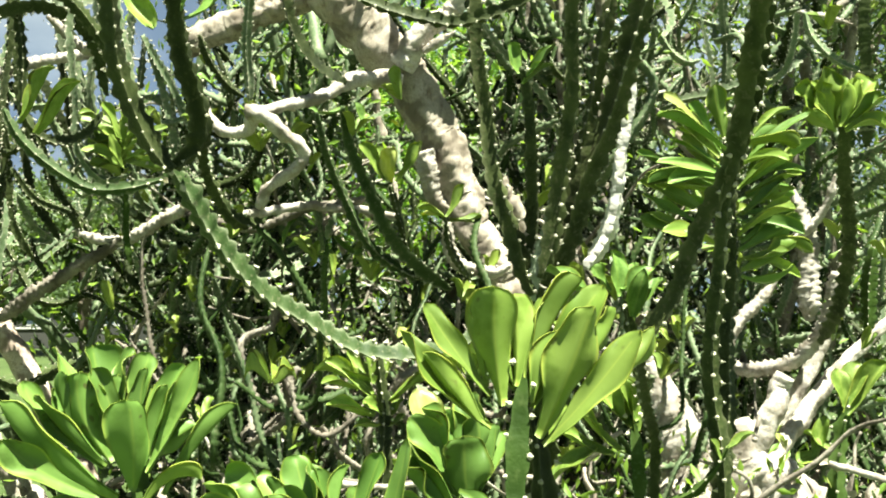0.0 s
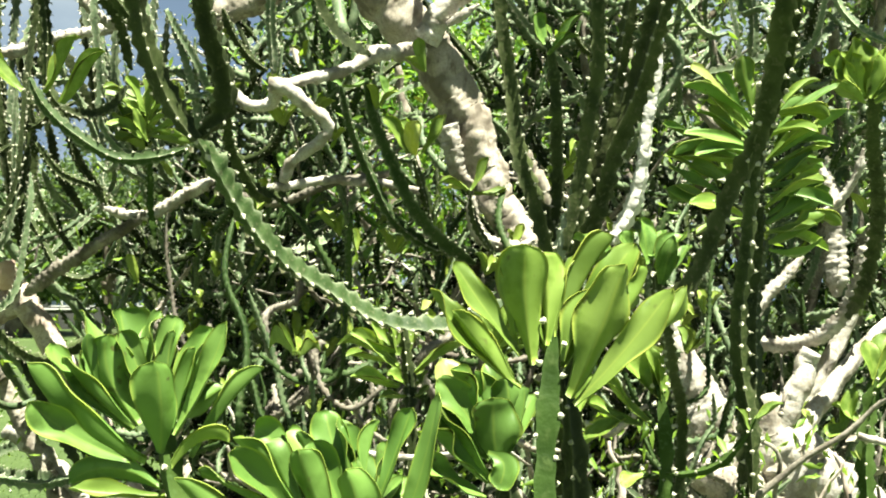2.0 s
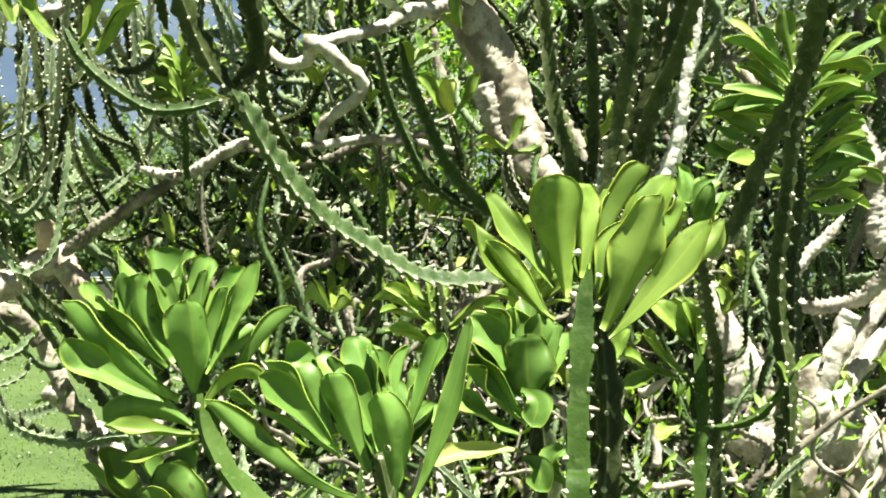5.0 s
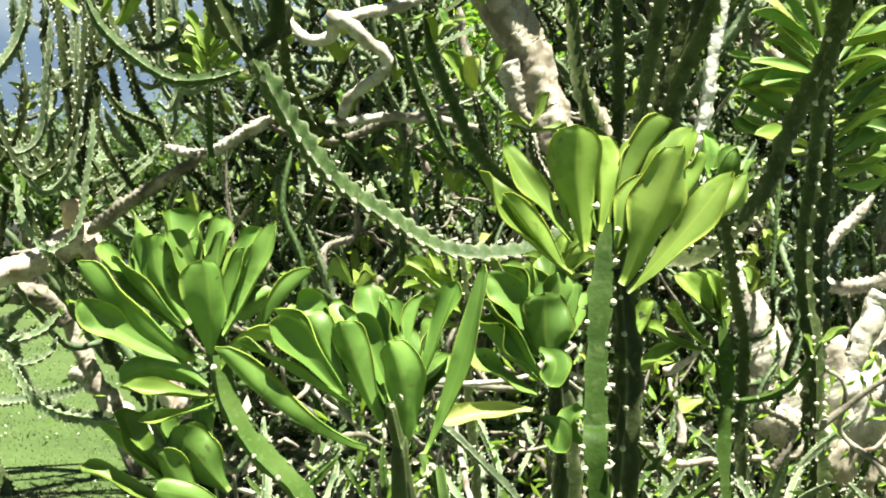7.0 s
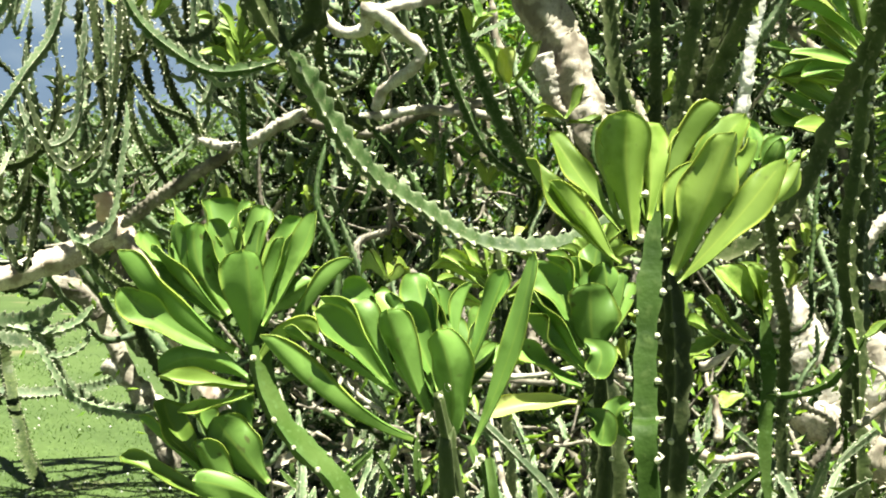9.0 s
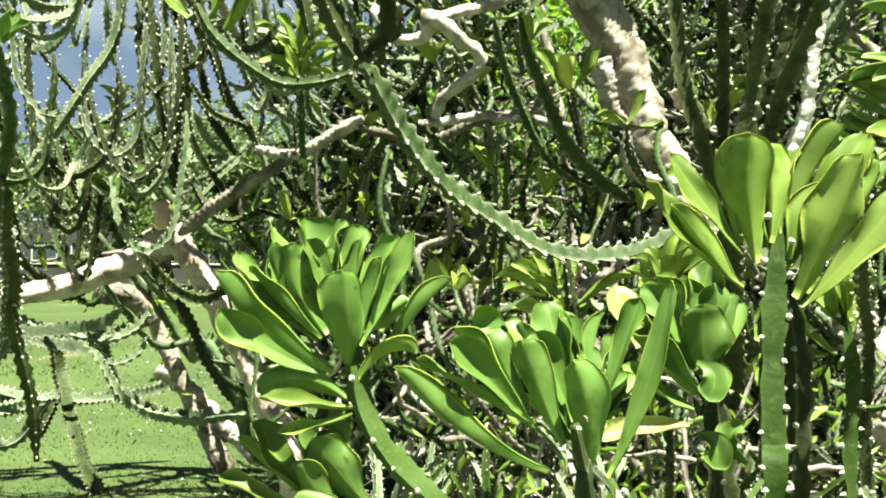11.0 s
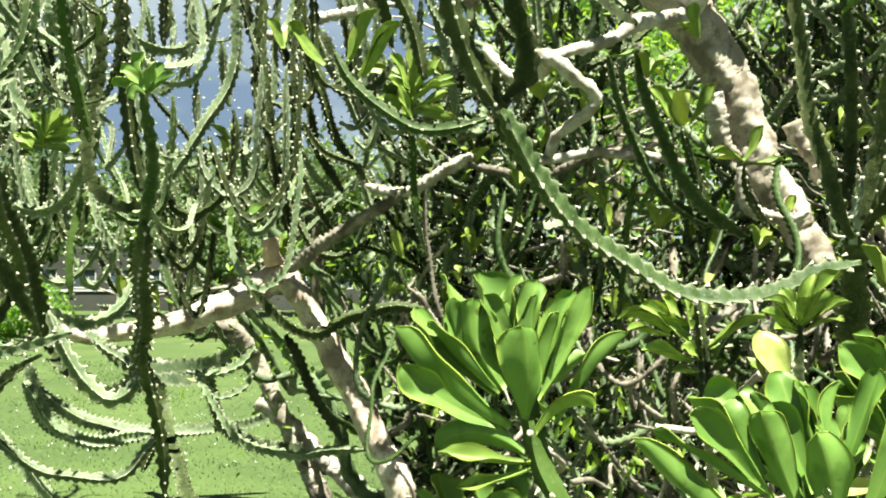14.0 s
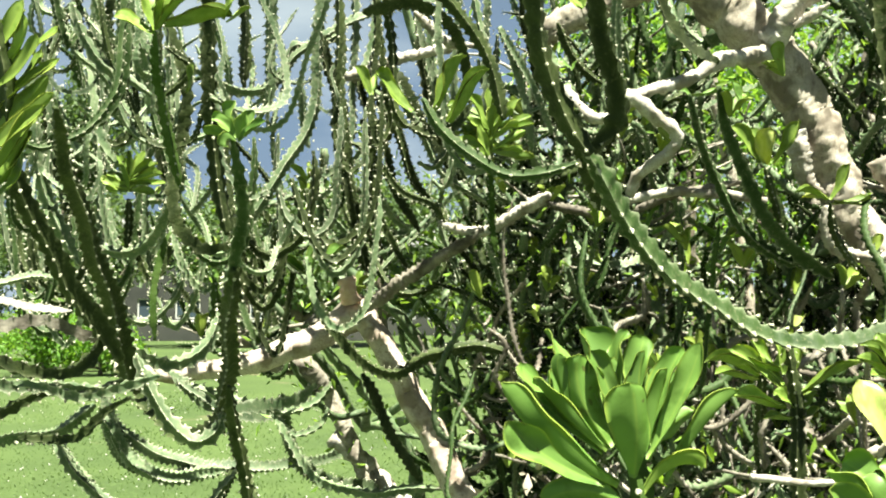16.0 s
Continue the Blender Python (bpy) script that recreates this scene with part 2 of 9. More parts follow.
def spline(points, step):
    """Smooth line through points (x, y, z, radius), sampled about every step metres."""
    p = np.array(points, float)
    p = np.vstack([2 * p[0] - p[1], p, 2 * p[-1] - p[-2]])
    out = []
    for i in range(1, len(p) - 2):
        a, b, c, d = p[i - 1 : i + 3]
        n = max(2, int(np.linalg.norm((c - b)[:3]) / step))
        for k in range(n):
            t = k / n
            out.append(0.5 * (2 * b + (c - a) * t + (2 * a - 5 * b + 4 * c - d) * t * t + (3 * b - a - 3 * c + d) * t ** 3))
    out.append(p[-2])
    out = np.array(out)
    out[:, 3] = np.maximum(out[:, 3], 0.002)
    return out


def frames_along(line):
    """Two cross directions for each point of a line, carried along without twist."""
    way = np.gradient(line[:, :3], axis=0)
    way /= np.linalg.norm(way, axis=1)[:, None] + 1e-9
    u = np.cross(way[0], (0.31, 0.2, 0.93) if abs(way[0][2]) < 0.9 else (1.0, 0.1, 0.0))
    us, vs = [], []
    for w in way:
        u = u - w * (u @ w)
        u /= np.linalg.norm(u) + 1e-9
        us.append(u)
        vs.append(np.cross(w, u))
    return way, np.array(us), np.array(vs)


def ribbed(points, ribs=4, pitch=0.036, per=3, twist=0.8, thorn=0.005, rng=None, tip=True, valley=0.46, turn=None, uneven=0.025, spike=1.4, tooth_depth=0.40, wobble=0.35, toward=None, round_cushion=False):
    """A winged succulent stem, its ribs toothed at every pitch, and the thorn cushions on the teeth."""
    rng = rng or np.random.default_rng(len(points))
    line = spline(points, pitch / per)
    n = len(line)
    walked = np.r_[0, np.cumsum(np.linalg.norm(np.diff(line[:, :3], axis=0), axis=1))]
    p0, p1, p2, p3 = rng.uniform(0, 6.28, 4)
    thick = min(1.0, 0.018 / max(p[3] for p in points))
    line[:, :3] += wobble * thick * line[:, 3:] * np.c_[np.sin(walked * 13 + p0), np.sin(walked * 11 + p1), np.sin(walked * 17 + p2)]
    line[:, 3] *= 1 + 0.10 * thick * np.sin(walked * 31 + p3) + 0.05 * np.sin(walked * 67 + p1)
    way, us, vs = frames_along(line)
    turn0 = rng.uniform(0, 6.28) if turn is None else turn
    along = np.r_[0, np.cumsum(np.linalg.norm(np.diff(line[:, :3], axis=0), axis=1))]
    if toward is not None:          # turn the first rib to this side at half length
        h = n // 2
        turn0 = math.atan2(np.dot(vs[h], toward), np.dot(us[h], toward)) - twist * along[h]
    verts, faces, tv, tf = [], [], [], []
    m = ribs * 2
    for i in range(n):
        r = line[i, 3]
        if tip and n - i <= per * 2:
            r *= 0.35 + 0.65 * (n - 1 - i) / (per * 2)
        if i < per * 2 and line[0, 2] > 0.1:
            r *= 0.45 + 0.55 * i / (per * 2)
        for k in range(ribs):
            shift = (k % 2) * 0.5
            ph = along[i] / pitch + shift
            tooth = 0.5 + 0.5 * math.cos(2 * math.pi * ph)
            for half in (0, 1):
                ang = turn0 + twist * along[i] + 2 * math.pi * (k + 0.5 * half) / ribs
                rr = r * ((1.08 - tooth_depth + tooth_depth * tooth) if half == 0 else valley) * (1 + uneven * rng.standard_normal())
                d = us[i] * math.cos(ang) + vs[i] * math.sin(ang)
                verts.append(line[i, :3] + d * rr)
        if i:
            for q in range(m):
                a, b = (i - 1) * m + q, (i - 1) * m + (q + 1) % m
                faces.append((a, b, b + m, a + m))
    faces.append(tuple(range(m))[::-1])
    faces.append(tuple(range((n - 1) * m, n * m)))
    if thorn:
        for k in range(ribs):
            s = ((k % 2) * 0.5) * pitch
            while s < along[-1]:
                if rng.uniform() < 0.15:
                    s += pitch
                    continue
                i = min(n - 1, int(np.searchsorted(along, s)))
                ang = turn0 + twist * along[i] + 2 * math.pi * k / ribs
                d = us[i] * math.cos(ang) + vs[i] * math.sin(ang)
                side = np.cross(way[i], d)
                size = thorn * rng.uniform(0.6, 1.25)
                c = line[i, :3] + d * line[i, 3] * 1.04
                o = len(tv)
                if round_cushion:       # a round pad with a short spine
                    for ring, up in ((1.0, -0.25), (0.72, 0.5)):
                        for q in range(7):
                            w = 2 * math.pi * q / 7
                            tv.append(c + d * size * up + (way[i] * math.cos(w) + side * math.sin(w)) * size * ring * rng.uniform(0.85, 1.15))
                    tv.append(c + d * size * 0.75)
                    tv.append(c + d * size * rng.uniform(1.2, 2.2) + way[i] * size * rng.uniform(-0.6, 0.6))
                    for q in range(7):
                        a, b = o + q, o + (q + 1) % 7
                        tf += [(a, b, b + 7, a + 7), (a + 7, b + 7, o + 14)]
                    tf += [(o + 7, o + 9, o + 15), (o + 9, o + 12, o + 15), (o + 12, o + 7, o + 15)]
                    s += pitch
                    continue
                tv += [c + way[i] * size, c + side * size * 0.8, c - way[i] * size, c - side * size * 0.8, c + d * size * spike * rng.uniform(0.7, 1.3) + way[i] * size * 0.6]
                tf += [(o, o + 1, o + 4), (o + 1, o + 2, o + 4), (o + 2, o + 3, o + 4), (o + 3, o, o + 4)]
                s += pitch
    return (verts, faces), (tv, tf)


def barky(points, sides=12, rough=0.27, lump=0.05, rng=None, step=0.018, scars=0.0):
    """An old round branch with knobs and hollows."""
    rng = rng or np.random.default_rng(len(points) + 7)
    line = spline(points, step)
    n = len(line)
    bent = rng.standard_normal((int(n * step / 0.072) + 2, 3))
    at = np.arange(n) * step / 0.072
    line[:, :3] += 0.22 * np.minimum(line[:, 3:], 0.025) * np.stack([np.interp(at, np.arange(len(bent)), bent[:, q]) for q in range(3)], axis=1)
    way, us, vs = frames_along(line)
    o = Vector(rng.uniform(-50, 50, 3))
    walked = np.r_[0, np.cumsum(np.linalg.norm(np.diff(line[:, :3], axis=0), axis=1))]
    verts, faces = [], []
    for i in range(n):
        for k in range(sides):
            ang = 2 * math.pi * k / sides
            d = us[i] * math.cos(ang) + vs[i] * math.sin(ang)
            p = line[i, :3] + d * line[i, 3]
            s = 0.35 / max(line[i, 3], 0.01)
            f = noise.noise(Vector(p) * s + o) * rough * 1.2 + noise.noise(Vector(p) * s * 3.1 + o) * rough * 1.3 + noise.noise(Vector(p) * s * 9.0 + o) * rough * 0.7
            r = line[i, 3] * (1 + f + lump * rng.standard_normal())
            if scars:           # low ribs left of the young stem, with knobs of old thorn cushions along them
                turn = 5 * (ang + 0.9 * walked[i])
                r += line[i, 3] * 0.05 * math.cos(turn)
                row = round(turn / 6.283)
                du = (turn / 6.283 - row) * 6.283 / 5 * line[i, 3]
                q = walked[i] / 0.052 + 0.37 * (row % 5) + 0.25 * math.sin(row * 3.1)
                dv = (q - round(q)) * 0.052 + 0.008 * math.sin(row * 7.7 + round(q) * 4.1)
                du += 0.008 * math.sin(row * 2.3 + round(q) * 6.1)
                big = max(0.0, math.sin(row * 5.3 + round(q) * 2.7))
                d2 = (du * du + dv * dv) / 0.00011
                r += scars * big * (math.exp(-d2) - 0.55 * math.exp(-d2 * 5.0))
                r += 0.0016 * noise.noise(Vector(p) * 95.0 + o) + 0.003 * noise.noise(Vector((p[0] * 40, p[1] * 40, p[2] * 14)) + o)
            verts.append(line[i, :3] + d * r)
        if i:
            for q in range(sides):
                a, b = (i - 1) * sides + q, (i - 1) * sides + (q + 1) % sides
                faces.append((a, b, b + sides, a + sides))
    faces.append(tuple(range(sides))[::-1])
    faces.append(tuple(range((n - 1) * sides, n * sides)))
    return verts, faces


def leaf_mesh(fold, bend, wave, blunt, curl, seed):
    """A fleshy spoon-shaped leaf, 1 long along y and about 1 wide at its widest, its upper face to z."""
    rng = np.random.default_rng(seed)
    rows, cols = 13, 9
    top, low, faces = [], [], []
    for i in range(rows):
        t = i / (rows - 1)
        w = 0.5 * (0.30 + 0.70 * math.sin(math.pi * 0.5 * min(1.0, t / blunt)) ** 1.25)
        if t > blunt:
            w *= math.sqrt(max(0.0, 1 - ((t - blunt) / (1.005 - blunt)) ** 2.15))
        w = max(w, 0.03)
        belly = bend * (t * (1 - t)) * 4 - curl * max(0.0, t - 0.6) ** 2
        for j in range(cols):
            s = 2 * j / (cols - 1) - 1
            x = w * s * math.cos(fold * 0.8)
            z = belly + w * abs(s) ** 1.4 * math.sin(fold) * 0.8 + wave * math.sin(7 * t + 2.1 * s + seed) * abs(s) * t * 0.075
            thick = 0.014 * (1 - 0.8 * abs(s)) * (1.4 - 0.9 * t)
            jit = 0.004 * rng.standard_normal()
            top.append((x, t, z + thick + jit))
            low.append((x, t, z - thick - 0.008 * (abs(s) < 0.1) + jit))
    k = rows * cols
    for i in range(rows - 1):
        for j in range(cols - 1):
            a = i * cols + j
            faces.append((a, a + 1, a + cols + 1, a + cols))
            faces.append((k + a, k + a + cols, k + a + cols + 1, k + a + 1))
    rim = [i * cols for i in range(rows)] + [(rows - 1) * cols + j for j in range(1, cols)] + [i * cols + cols - 1 for i in range(rows - 2, -1, -1)] + list(range(cols - 2, 0, -1))
    for a, b in zip(rim, rim[1:] + rim[:1]):
        faces.append((b, a, k + a, k + b))
    me = mesh_of("leaf", top + low, faces)
    across = me.attributes.new("across", "FLOAT", "POINT")
    across.data.foreach_set("value", [abs(2 * (q % cols) / (cols - 1) - 1) for q in range(2 * k)])
    return me


def ridged(me, ribs, count):
    """Marks the ribs' crests of a stem: a sharp edge, and a value for their corky colour."""
    m = ribs * 2
    ridge = me.attributes.new("ridge", "FLOAT", "POINT")
    ridge.data.foreach_set("value", [1.0 if q < count and q % 2 == 0 else 0.0 for q in range(len(me.vertices))])
    ends = np.empty(len(me.edges) * 2, dtype=np.int32)
    me.edges.foreach_get("vertices", ends)
    ends = np.sort(ends.reshape(-1, 2), axis=1)
    crest = (ends[:, 1] - ends[:, 0] == m) & (ends[:, 0] % 2 == 0) & (ends[:, 1] < count)
    sharp = me.attributes.new("sharp_edge", "BOOLEAN", "EDGE")
    sharp.data.foreach_set("value", crest)
    return me


LEAVES = [leaf_mesh(f, b, w, q - 0.05, c, s) for s, (f, b, w, q, c) in enumerate([(0.35, -0.05, 0.9, 0.72, 0.5), (0.55, -0.09, 1.2, 0.68, 0.9), (0.25, 0.04, 1.4, 0.76, 0.3), (0.7, -0.12, 0.8, 0.66, 1.2), (0.45, -0.02, 1.8, 0.70, 0.8), (0.3, -0.10, 1.1, 0.78, 0.2), (0.6, 0.03, 1.0, 0.64, 1.0), (0.4, -0.07, 2.0, 0.74, 0.6)])]
for me in LEAVES:
    me.materials.append(LEAF)
LEAVES_YELLOW = [me.copy() for me in LEAVES[:3]]
for me in LEAVES_YELLOW:
    me.materials.clear()
    me.materials.append(LEAF_YELLOW)
LEAVES_PALE = [me.copy() for me in LEAVES]
for me in LEAVES_PALE:
    me.materials.clear()
    me.materials.append(LEAF_PALE)
leaf_rng = np.random.default_rng(5)


def leaf(parent, base, tip, width, face, hue=0):
    """One leaf from its foot to its tip; face: the way in which its upper side looks, roughly."""
    b, t = Vector(base), Vector(tip)
    y = (t - b)
    size = y.length
    y = y.normalized()
    z = Vector(face)
    z = (z - y * z.dot(y))
    z = z.normalized() if z.length > 1e-4 else y.orthogonal().normalized()
    x = y.cross(z)
    m = Matrix((x, y, z)).transposed().to_4x4()
    kinds = (LEAVES, LEAVES_YELLOW, LEAVES_PALE)[hue]
    ob = part("leaf", kinds[int(leaf_rng.integers(len(kinds)))], None, parent, "yellowing fleshy leaf" if hue == 1 else "")
    ob.matrix_basis = Matrix.Translation(b) @ m @ Matrix.Diagonal((width, size, size * 0.9, 1))
    return ob


def blade(parent, foot, mid, tip, width, face, hue=0):
    """A fleshy spoon-shaped leaf bent from its foot through its middle to its tip; face: the way in which its upper side looks."""
    a, b, c = (np.array(q, float) for q in (foot, mid, tip))
    b2 = 2 * b - 0.5 * (a + c)
    up0 = np.array(face, float)
    rng = leaf_rng
    wide_at, fold, wave, phase, notch = rng.uniform(0.55, 0.72), rng.uniform(0.2, 1.1), rng.uniform(1.0, 2.9), rng.uniform(0, 6.28), rng.uniform(0.0, 0.06)
    roll, skew, twist = rng.uniform(0.0, 0.9), rng.uniform(-0.18, 0.18), rng.uniform(-0.45, 0.45)
    rows, cols, often = 19, 11, rng.uniform(7.0, 13.0)
    long = np.linalg.norm(c - a)
    top, low, faces = [], [], []
    for i in range(rows):
        t = (i / (rows - 1)) ** 0.92
        p = (1 - t) ** 2 * a + 2 * t * (1 - t) * b2 + t * t * c
        y = 2 * (1 - t) * (b2 - a) + 2 * t * (c - b2)
        y /= np.linalg.norm(y) + 1e-9
        z = up0 - y * (up0 @ y)
        z /= np.linalg.norm(z) + 1e-9
        x = np.cross(y, z)
        x, z = x * math.cos(twist * t) + z * math.sin(twist * t), z * math.cos(twist * t) - x * math.sin(twist * t)
        if t < wide_at:
            q = t / wide_at
            w = 0.18 + 0.82 * (q * q * (3 - 2 * q)) ** 0.8
        else:
            q = (t - wide_at) / (1.0 - wide_at)
            w = math.sqrt(max(0.0, 1 - q ** 3.0))
        w = max(0.04, w) * width * 0.5
        for j in range(cols):
            s = 2 * j / (cols - 1) - 1
            edge = 1 + 0.075 * wave * math.sin(often * t + phase + (1.7 if s > 0 else 0.0)) * abs(s)
            dx = w * (s * edge + skew * (1 - s * s))
            dz = w * (abs(s) ** 1.6 * fold + 0.27 * wave * math.sin(often * 0.8 * t + phase + 1.9 * s) * abs(s) ** 2 * t - roll * 0.35 * max(0.0, abs(s) - 0.7) * t - roll * 2.2 * max(0.0, t - 0.78) ** 1.5)
            dy = -notch * long * max(0.0, 1 - abs(s) * 3.0) * max(0.0, t - 0.9) * 10
            thick = min(0.0028, width * 0.05) * (1 - 0.55 * s * s) * (1.45 - 0.8 * t)
            rib = 0.0016 * math.exp(-(s / 0.16) ** 2) * (1.2 - t)
            base = p + x * dx + y * dy + z * dz - a
            top.append(base + z * thick)
            low.append(base - z * (thick + rib))
    k = rows * cols
    for i in range(rows - 1):
        for j in range(cols - 1):
            e = i * cols + j
            faces.append((e, e + 1, e + cols + 1, e + cols))
            faces.append((k + e, k + e + cols, k + e + cols + 1, k + e + 1))
    rim = [i * cols for i in range(rows)] + [(rows - 1) * cols + j for j in range(1, cols)] + [i * cols + cols - 1 for i in range(rows - 2, -1, -1)] + list(range(cols - 2, 0, -1))
    for e, f in zip(rim, rim[1:] + rim[:1]):
        faces.append((f, e, k + e, k + f))
    me = mesh_of("leaf", top + low, faces)
    across = me.attributes.new("across", "FLOAT", "POINT")
    near_tip = [max(0.0, (q % k) // cols / (rows - 1) - 0.9) * 10 for q in range(2 * k)]
    across.data.foreach_set("value", [max(abs(2 * (q % cols) / (cols - 1) - 1) * min(1.0, (q % k) // cols * 0.16), near_tip[q]) for q in range(2 * k)])
    ob = part("leaf", me, (LEAF, LEAF_YELLOW, LEAF_PALE)[hue], parent, "yellowing fleshy leaf" if hue == 1 else "")
    ob.location = foot
    return ob


def stem(parent, points, mat=None, seed=0, **kw):
    """A thorny stem as a part of its shrub, with the thorns as its own part."""
    rng = np.random.default_rng(seed + 100)
    body, thorns = ribbed(points, rng=rng, **kw)
    ob = part("branch", ridged(mesh_of("branch", *body), kw.get("ribs", 4), len(body[0])), mat or STEM, parent)
    if thorns[0]:
        tagged(part("thorns", mesh_of("thorns", *thorns, smooth=False), SPINE, ob), kind="stuff")
    return ob


def knobby(parent, points, mat=None, seed=0):
    """An old thorny stem turned to pale cork, its ribs worn to rows of knobs."""
    rng = np.random.default_rng(seed + 500)
    body, knobs = ribbed(points, ribs=6, pitch=0.034, per=4, twist=1.6, thorn=0.0055, rng=rng, valley=0.74, uneven=0.08, spike=0.5, tooth_depth=0.22)
    ob = part("branch", mesh_of("branch", *body), mat or BARK, parent, "pale corky old branch")
    tagged(part("thorns", mesh_of("thorns", *knobs), mat or BARK, ob), kind="stuff")
    return ob


def limb(parent, points, mat=None, seed=0, name="branch", **kw):
    """An old pale branch as a part of its shrub."""
    return part(name, mesh_of(name, *barky(points, rng=np.random.default_rng(seed + 300), **kw)), mat or BARK, parent)

# ---- the shrubs: stems and limbs as (x, y, z, radius), leaves from foot to tip ----

front = thing("spurge_shrub", (0.1, 1.7, 0.0), "young thorny green succulent shrub with broad leaf rosettes", "shrub", "thorny shrubs")
middle = thing("spurge_shrub", (0.45, 4.5, 0.0), "dark ribbed thorny succulent shrub with arching candelabra stems", "shrub", "thorny shrubs")
right = thing("spurge_shrub", (0.9, 4.4, 0.0), "tall leafy succulent shrub with long bright green leaves", "shrub", "thorny shrubs")
old = thing("old_spurge_shrub", (0.5, 4.7, 0.0), "old succulent shrub with pale lumpy trunks and tangled branches", "shrub", "thorny shrubs")
left = thing("spurge_shrub", (-2.4, 4.6, 0.0), "loose thorny succulent shrub with hanging grey-green stems over a lawn", "shrub", "thorny shrubs")
far = thing("spurge_shrub", (-2.6, 7.4, 0.0), "low drooping succulent shrub with bare grey stems on grass", "shrub", "thorny shrubs")
b_a2 = stem(front, [(0.149, 1.702, 1.379, 0.019), (0.155, 1.71, 1.307, 0.02), (0.16, 1.718, 1.196, 0.02), (0.164, 1.716, 1.038, 0.021), (0.194, 1.746, 0.519, 0.022), (0.184, 1.776, -0.03, 0.024)], STEM, 1, pitch=0.055, per=4, round_cushion=True, tooth_depth=0.34, tip=False)
b_a1 = stem(front, [(0.137, 1.605, -0.03, 0.022), (0.147, 1.575, 0.543, 0.021), (0.117, 1.545, 1.086, 0.019), (0.118, 1.575, 1.167, 0.021), (0.118, 1.604, 1.267, 0.021), (0.117, 1.627, 1.371, 0.022), (0.121, 1.641, 1.458, 0.022)], STEM_DEEP, 2, pitch=0.055, per=4, round_cushion=True, tooth_depth=0.18, thorn=0.0055, toward=(0.62, -0.78, 0), twist=0.1, valley=0.55)
blade(b_a2, (0.098, 1.628, 1.397), (0.087, 1.616, 1.483), (0.085, 1.599, 1.563), 0.066, (0.23, 0.99, 0.08), 2)
blade(b_a2, (0.118, 1.636, 1.423), (0.123, 1.643, 1.500), (0.115, 1.648, 1.554), 0.045, (0.30, 0.99, 0.08), 2)
blade(b_a2, (0.130, 1.640, 1.435), (0.140, 1.652, 1.501), (0.158, 1.662, 1.549), 0.032, (-0.78, -0.71, 0.12), 2)
blade(b_a2, (0.141, 1.641, 1.454), (0.170, 1.654, 1.516), (0.215, 1.667, 1.578), 0.048, (-0.49, 0.70, 0.40), 2)
blade(b_a2, (0.141, 1.640, 1.393), (0.193, 1.654, 1.486), (0.245, 1.665, 1.567), 0.054, (-0.56, -0.86, 0.24), 2)
blade(b_a2, (0.150, 1.634, 1.352), (0.192, 1.616, 1.442), (0.225, 1.608, 1.536), 0.072, (-0.26, 0.89, 0.18), 2)
blade(b_a2, (0.139, 1.632, 1.401), (0.160, 1.633, 1.450), (0.193, 1.636, 1.501), 0.037, (-0.45, 0.76, 0.31), 2)
blade(b_a2, (0.156, 1.635, 1.342), (0.229, 1.620, 1.420), (0.290, 1.615, 1.503), 0.046, (-0.50, -0.89, 0.32), 2)
blade(b_a2, (0.223, 1.652, 1.425), (0.290, 1.674, 1.453), (0.320, 1.688, 1.508), 0.037, (-0.15, 0.86, 0.36), 2)
blade(b_a2, (0.201, 1.655, 1.448), (0.245, 1.683, 1.492), (0.265, 1.702, 1.535), 0.045, (-0.30, 0.82, 0.35), 2)
blade(b_a2, (0.081, 1.627, 1.366), (0.008, 1.609, 1.426), (-0.043, 1.603, 1.502), 0.043, (0.48, -0.75, 0.39), 2)
blade(b_a2, (0.072, 1.621, 1.371), (0.027, 1.605, 1.422), (-0.012, 1.597, 1.472), 0.034, (0.37, 0.90, 0.35), 2)
blade(b_a2, (0.081, 1.632, 1.409), (0.033, 1.635, 1.472), (-0.012, 1.636, 1.540), 0.036, (0.55, -0.70, 0.34), 2)
blade(b_a2, (0.078, 1.635, 1.423), (0.060, 1.644, 1.485), (0.048, 1.651, 1.547), 0.029, (0.96, 0.17, 0.25), 2)
blade(b_a2, (0.136, 1.647, 1.401), (0.152, 1.668, 1.448), (0.172, 1.684, 1.488), 0.029, (-0.83, -0.58, 0.30), 2)
blade(b_a2, (0.106, 1.644, 1.416), (0.102, 1.663, 1.470), (0.129, 1.679, 1.534), 0.034, (-0.36, -0.97, 0.01), 2)
blade(b_a2, (0.130, 1.641, 1.401), (0.166, 1.664, 1.451), (0.211, 1.688, 1.503), 0.032, (-0.33, -0.96, 0.17), 2)
blade(b_a2, (0.125, 1.641, 1.401), (0.152, 1.663, 1.452), (0.171, 1.684, 1.505), 0.032, (-0.40, 0.82, 0.24), 2)
blade(b_a2, (0.129, 1.641, 1.401), (0.138, 1.661, 1.464), (0.153, 1.682, 1.529), 0.032, (-0.73, -0.77, 0.08), 2)
blade(b_a2, (0.121, 1.640, 1.401), (0.108, 1.658, 1.465), (0.092, 1.676, 1.531), 0.032, (0.66, -0.64, 0.13), 2)
blade(b_a2, (0.133, 1.642, 1.401), (0.110, 1.659, 1.452), (0.089, 1.676, 1.504), 0.032, (0.61, 0.82, 0.30), 2)
blade(b_a2, (0.132, 1.641, 1.401), (0.092, 1.657, 1.448), (0.058, 1.673, 1.495), 0.032, (0.53, -0.66, 0.41), 2)
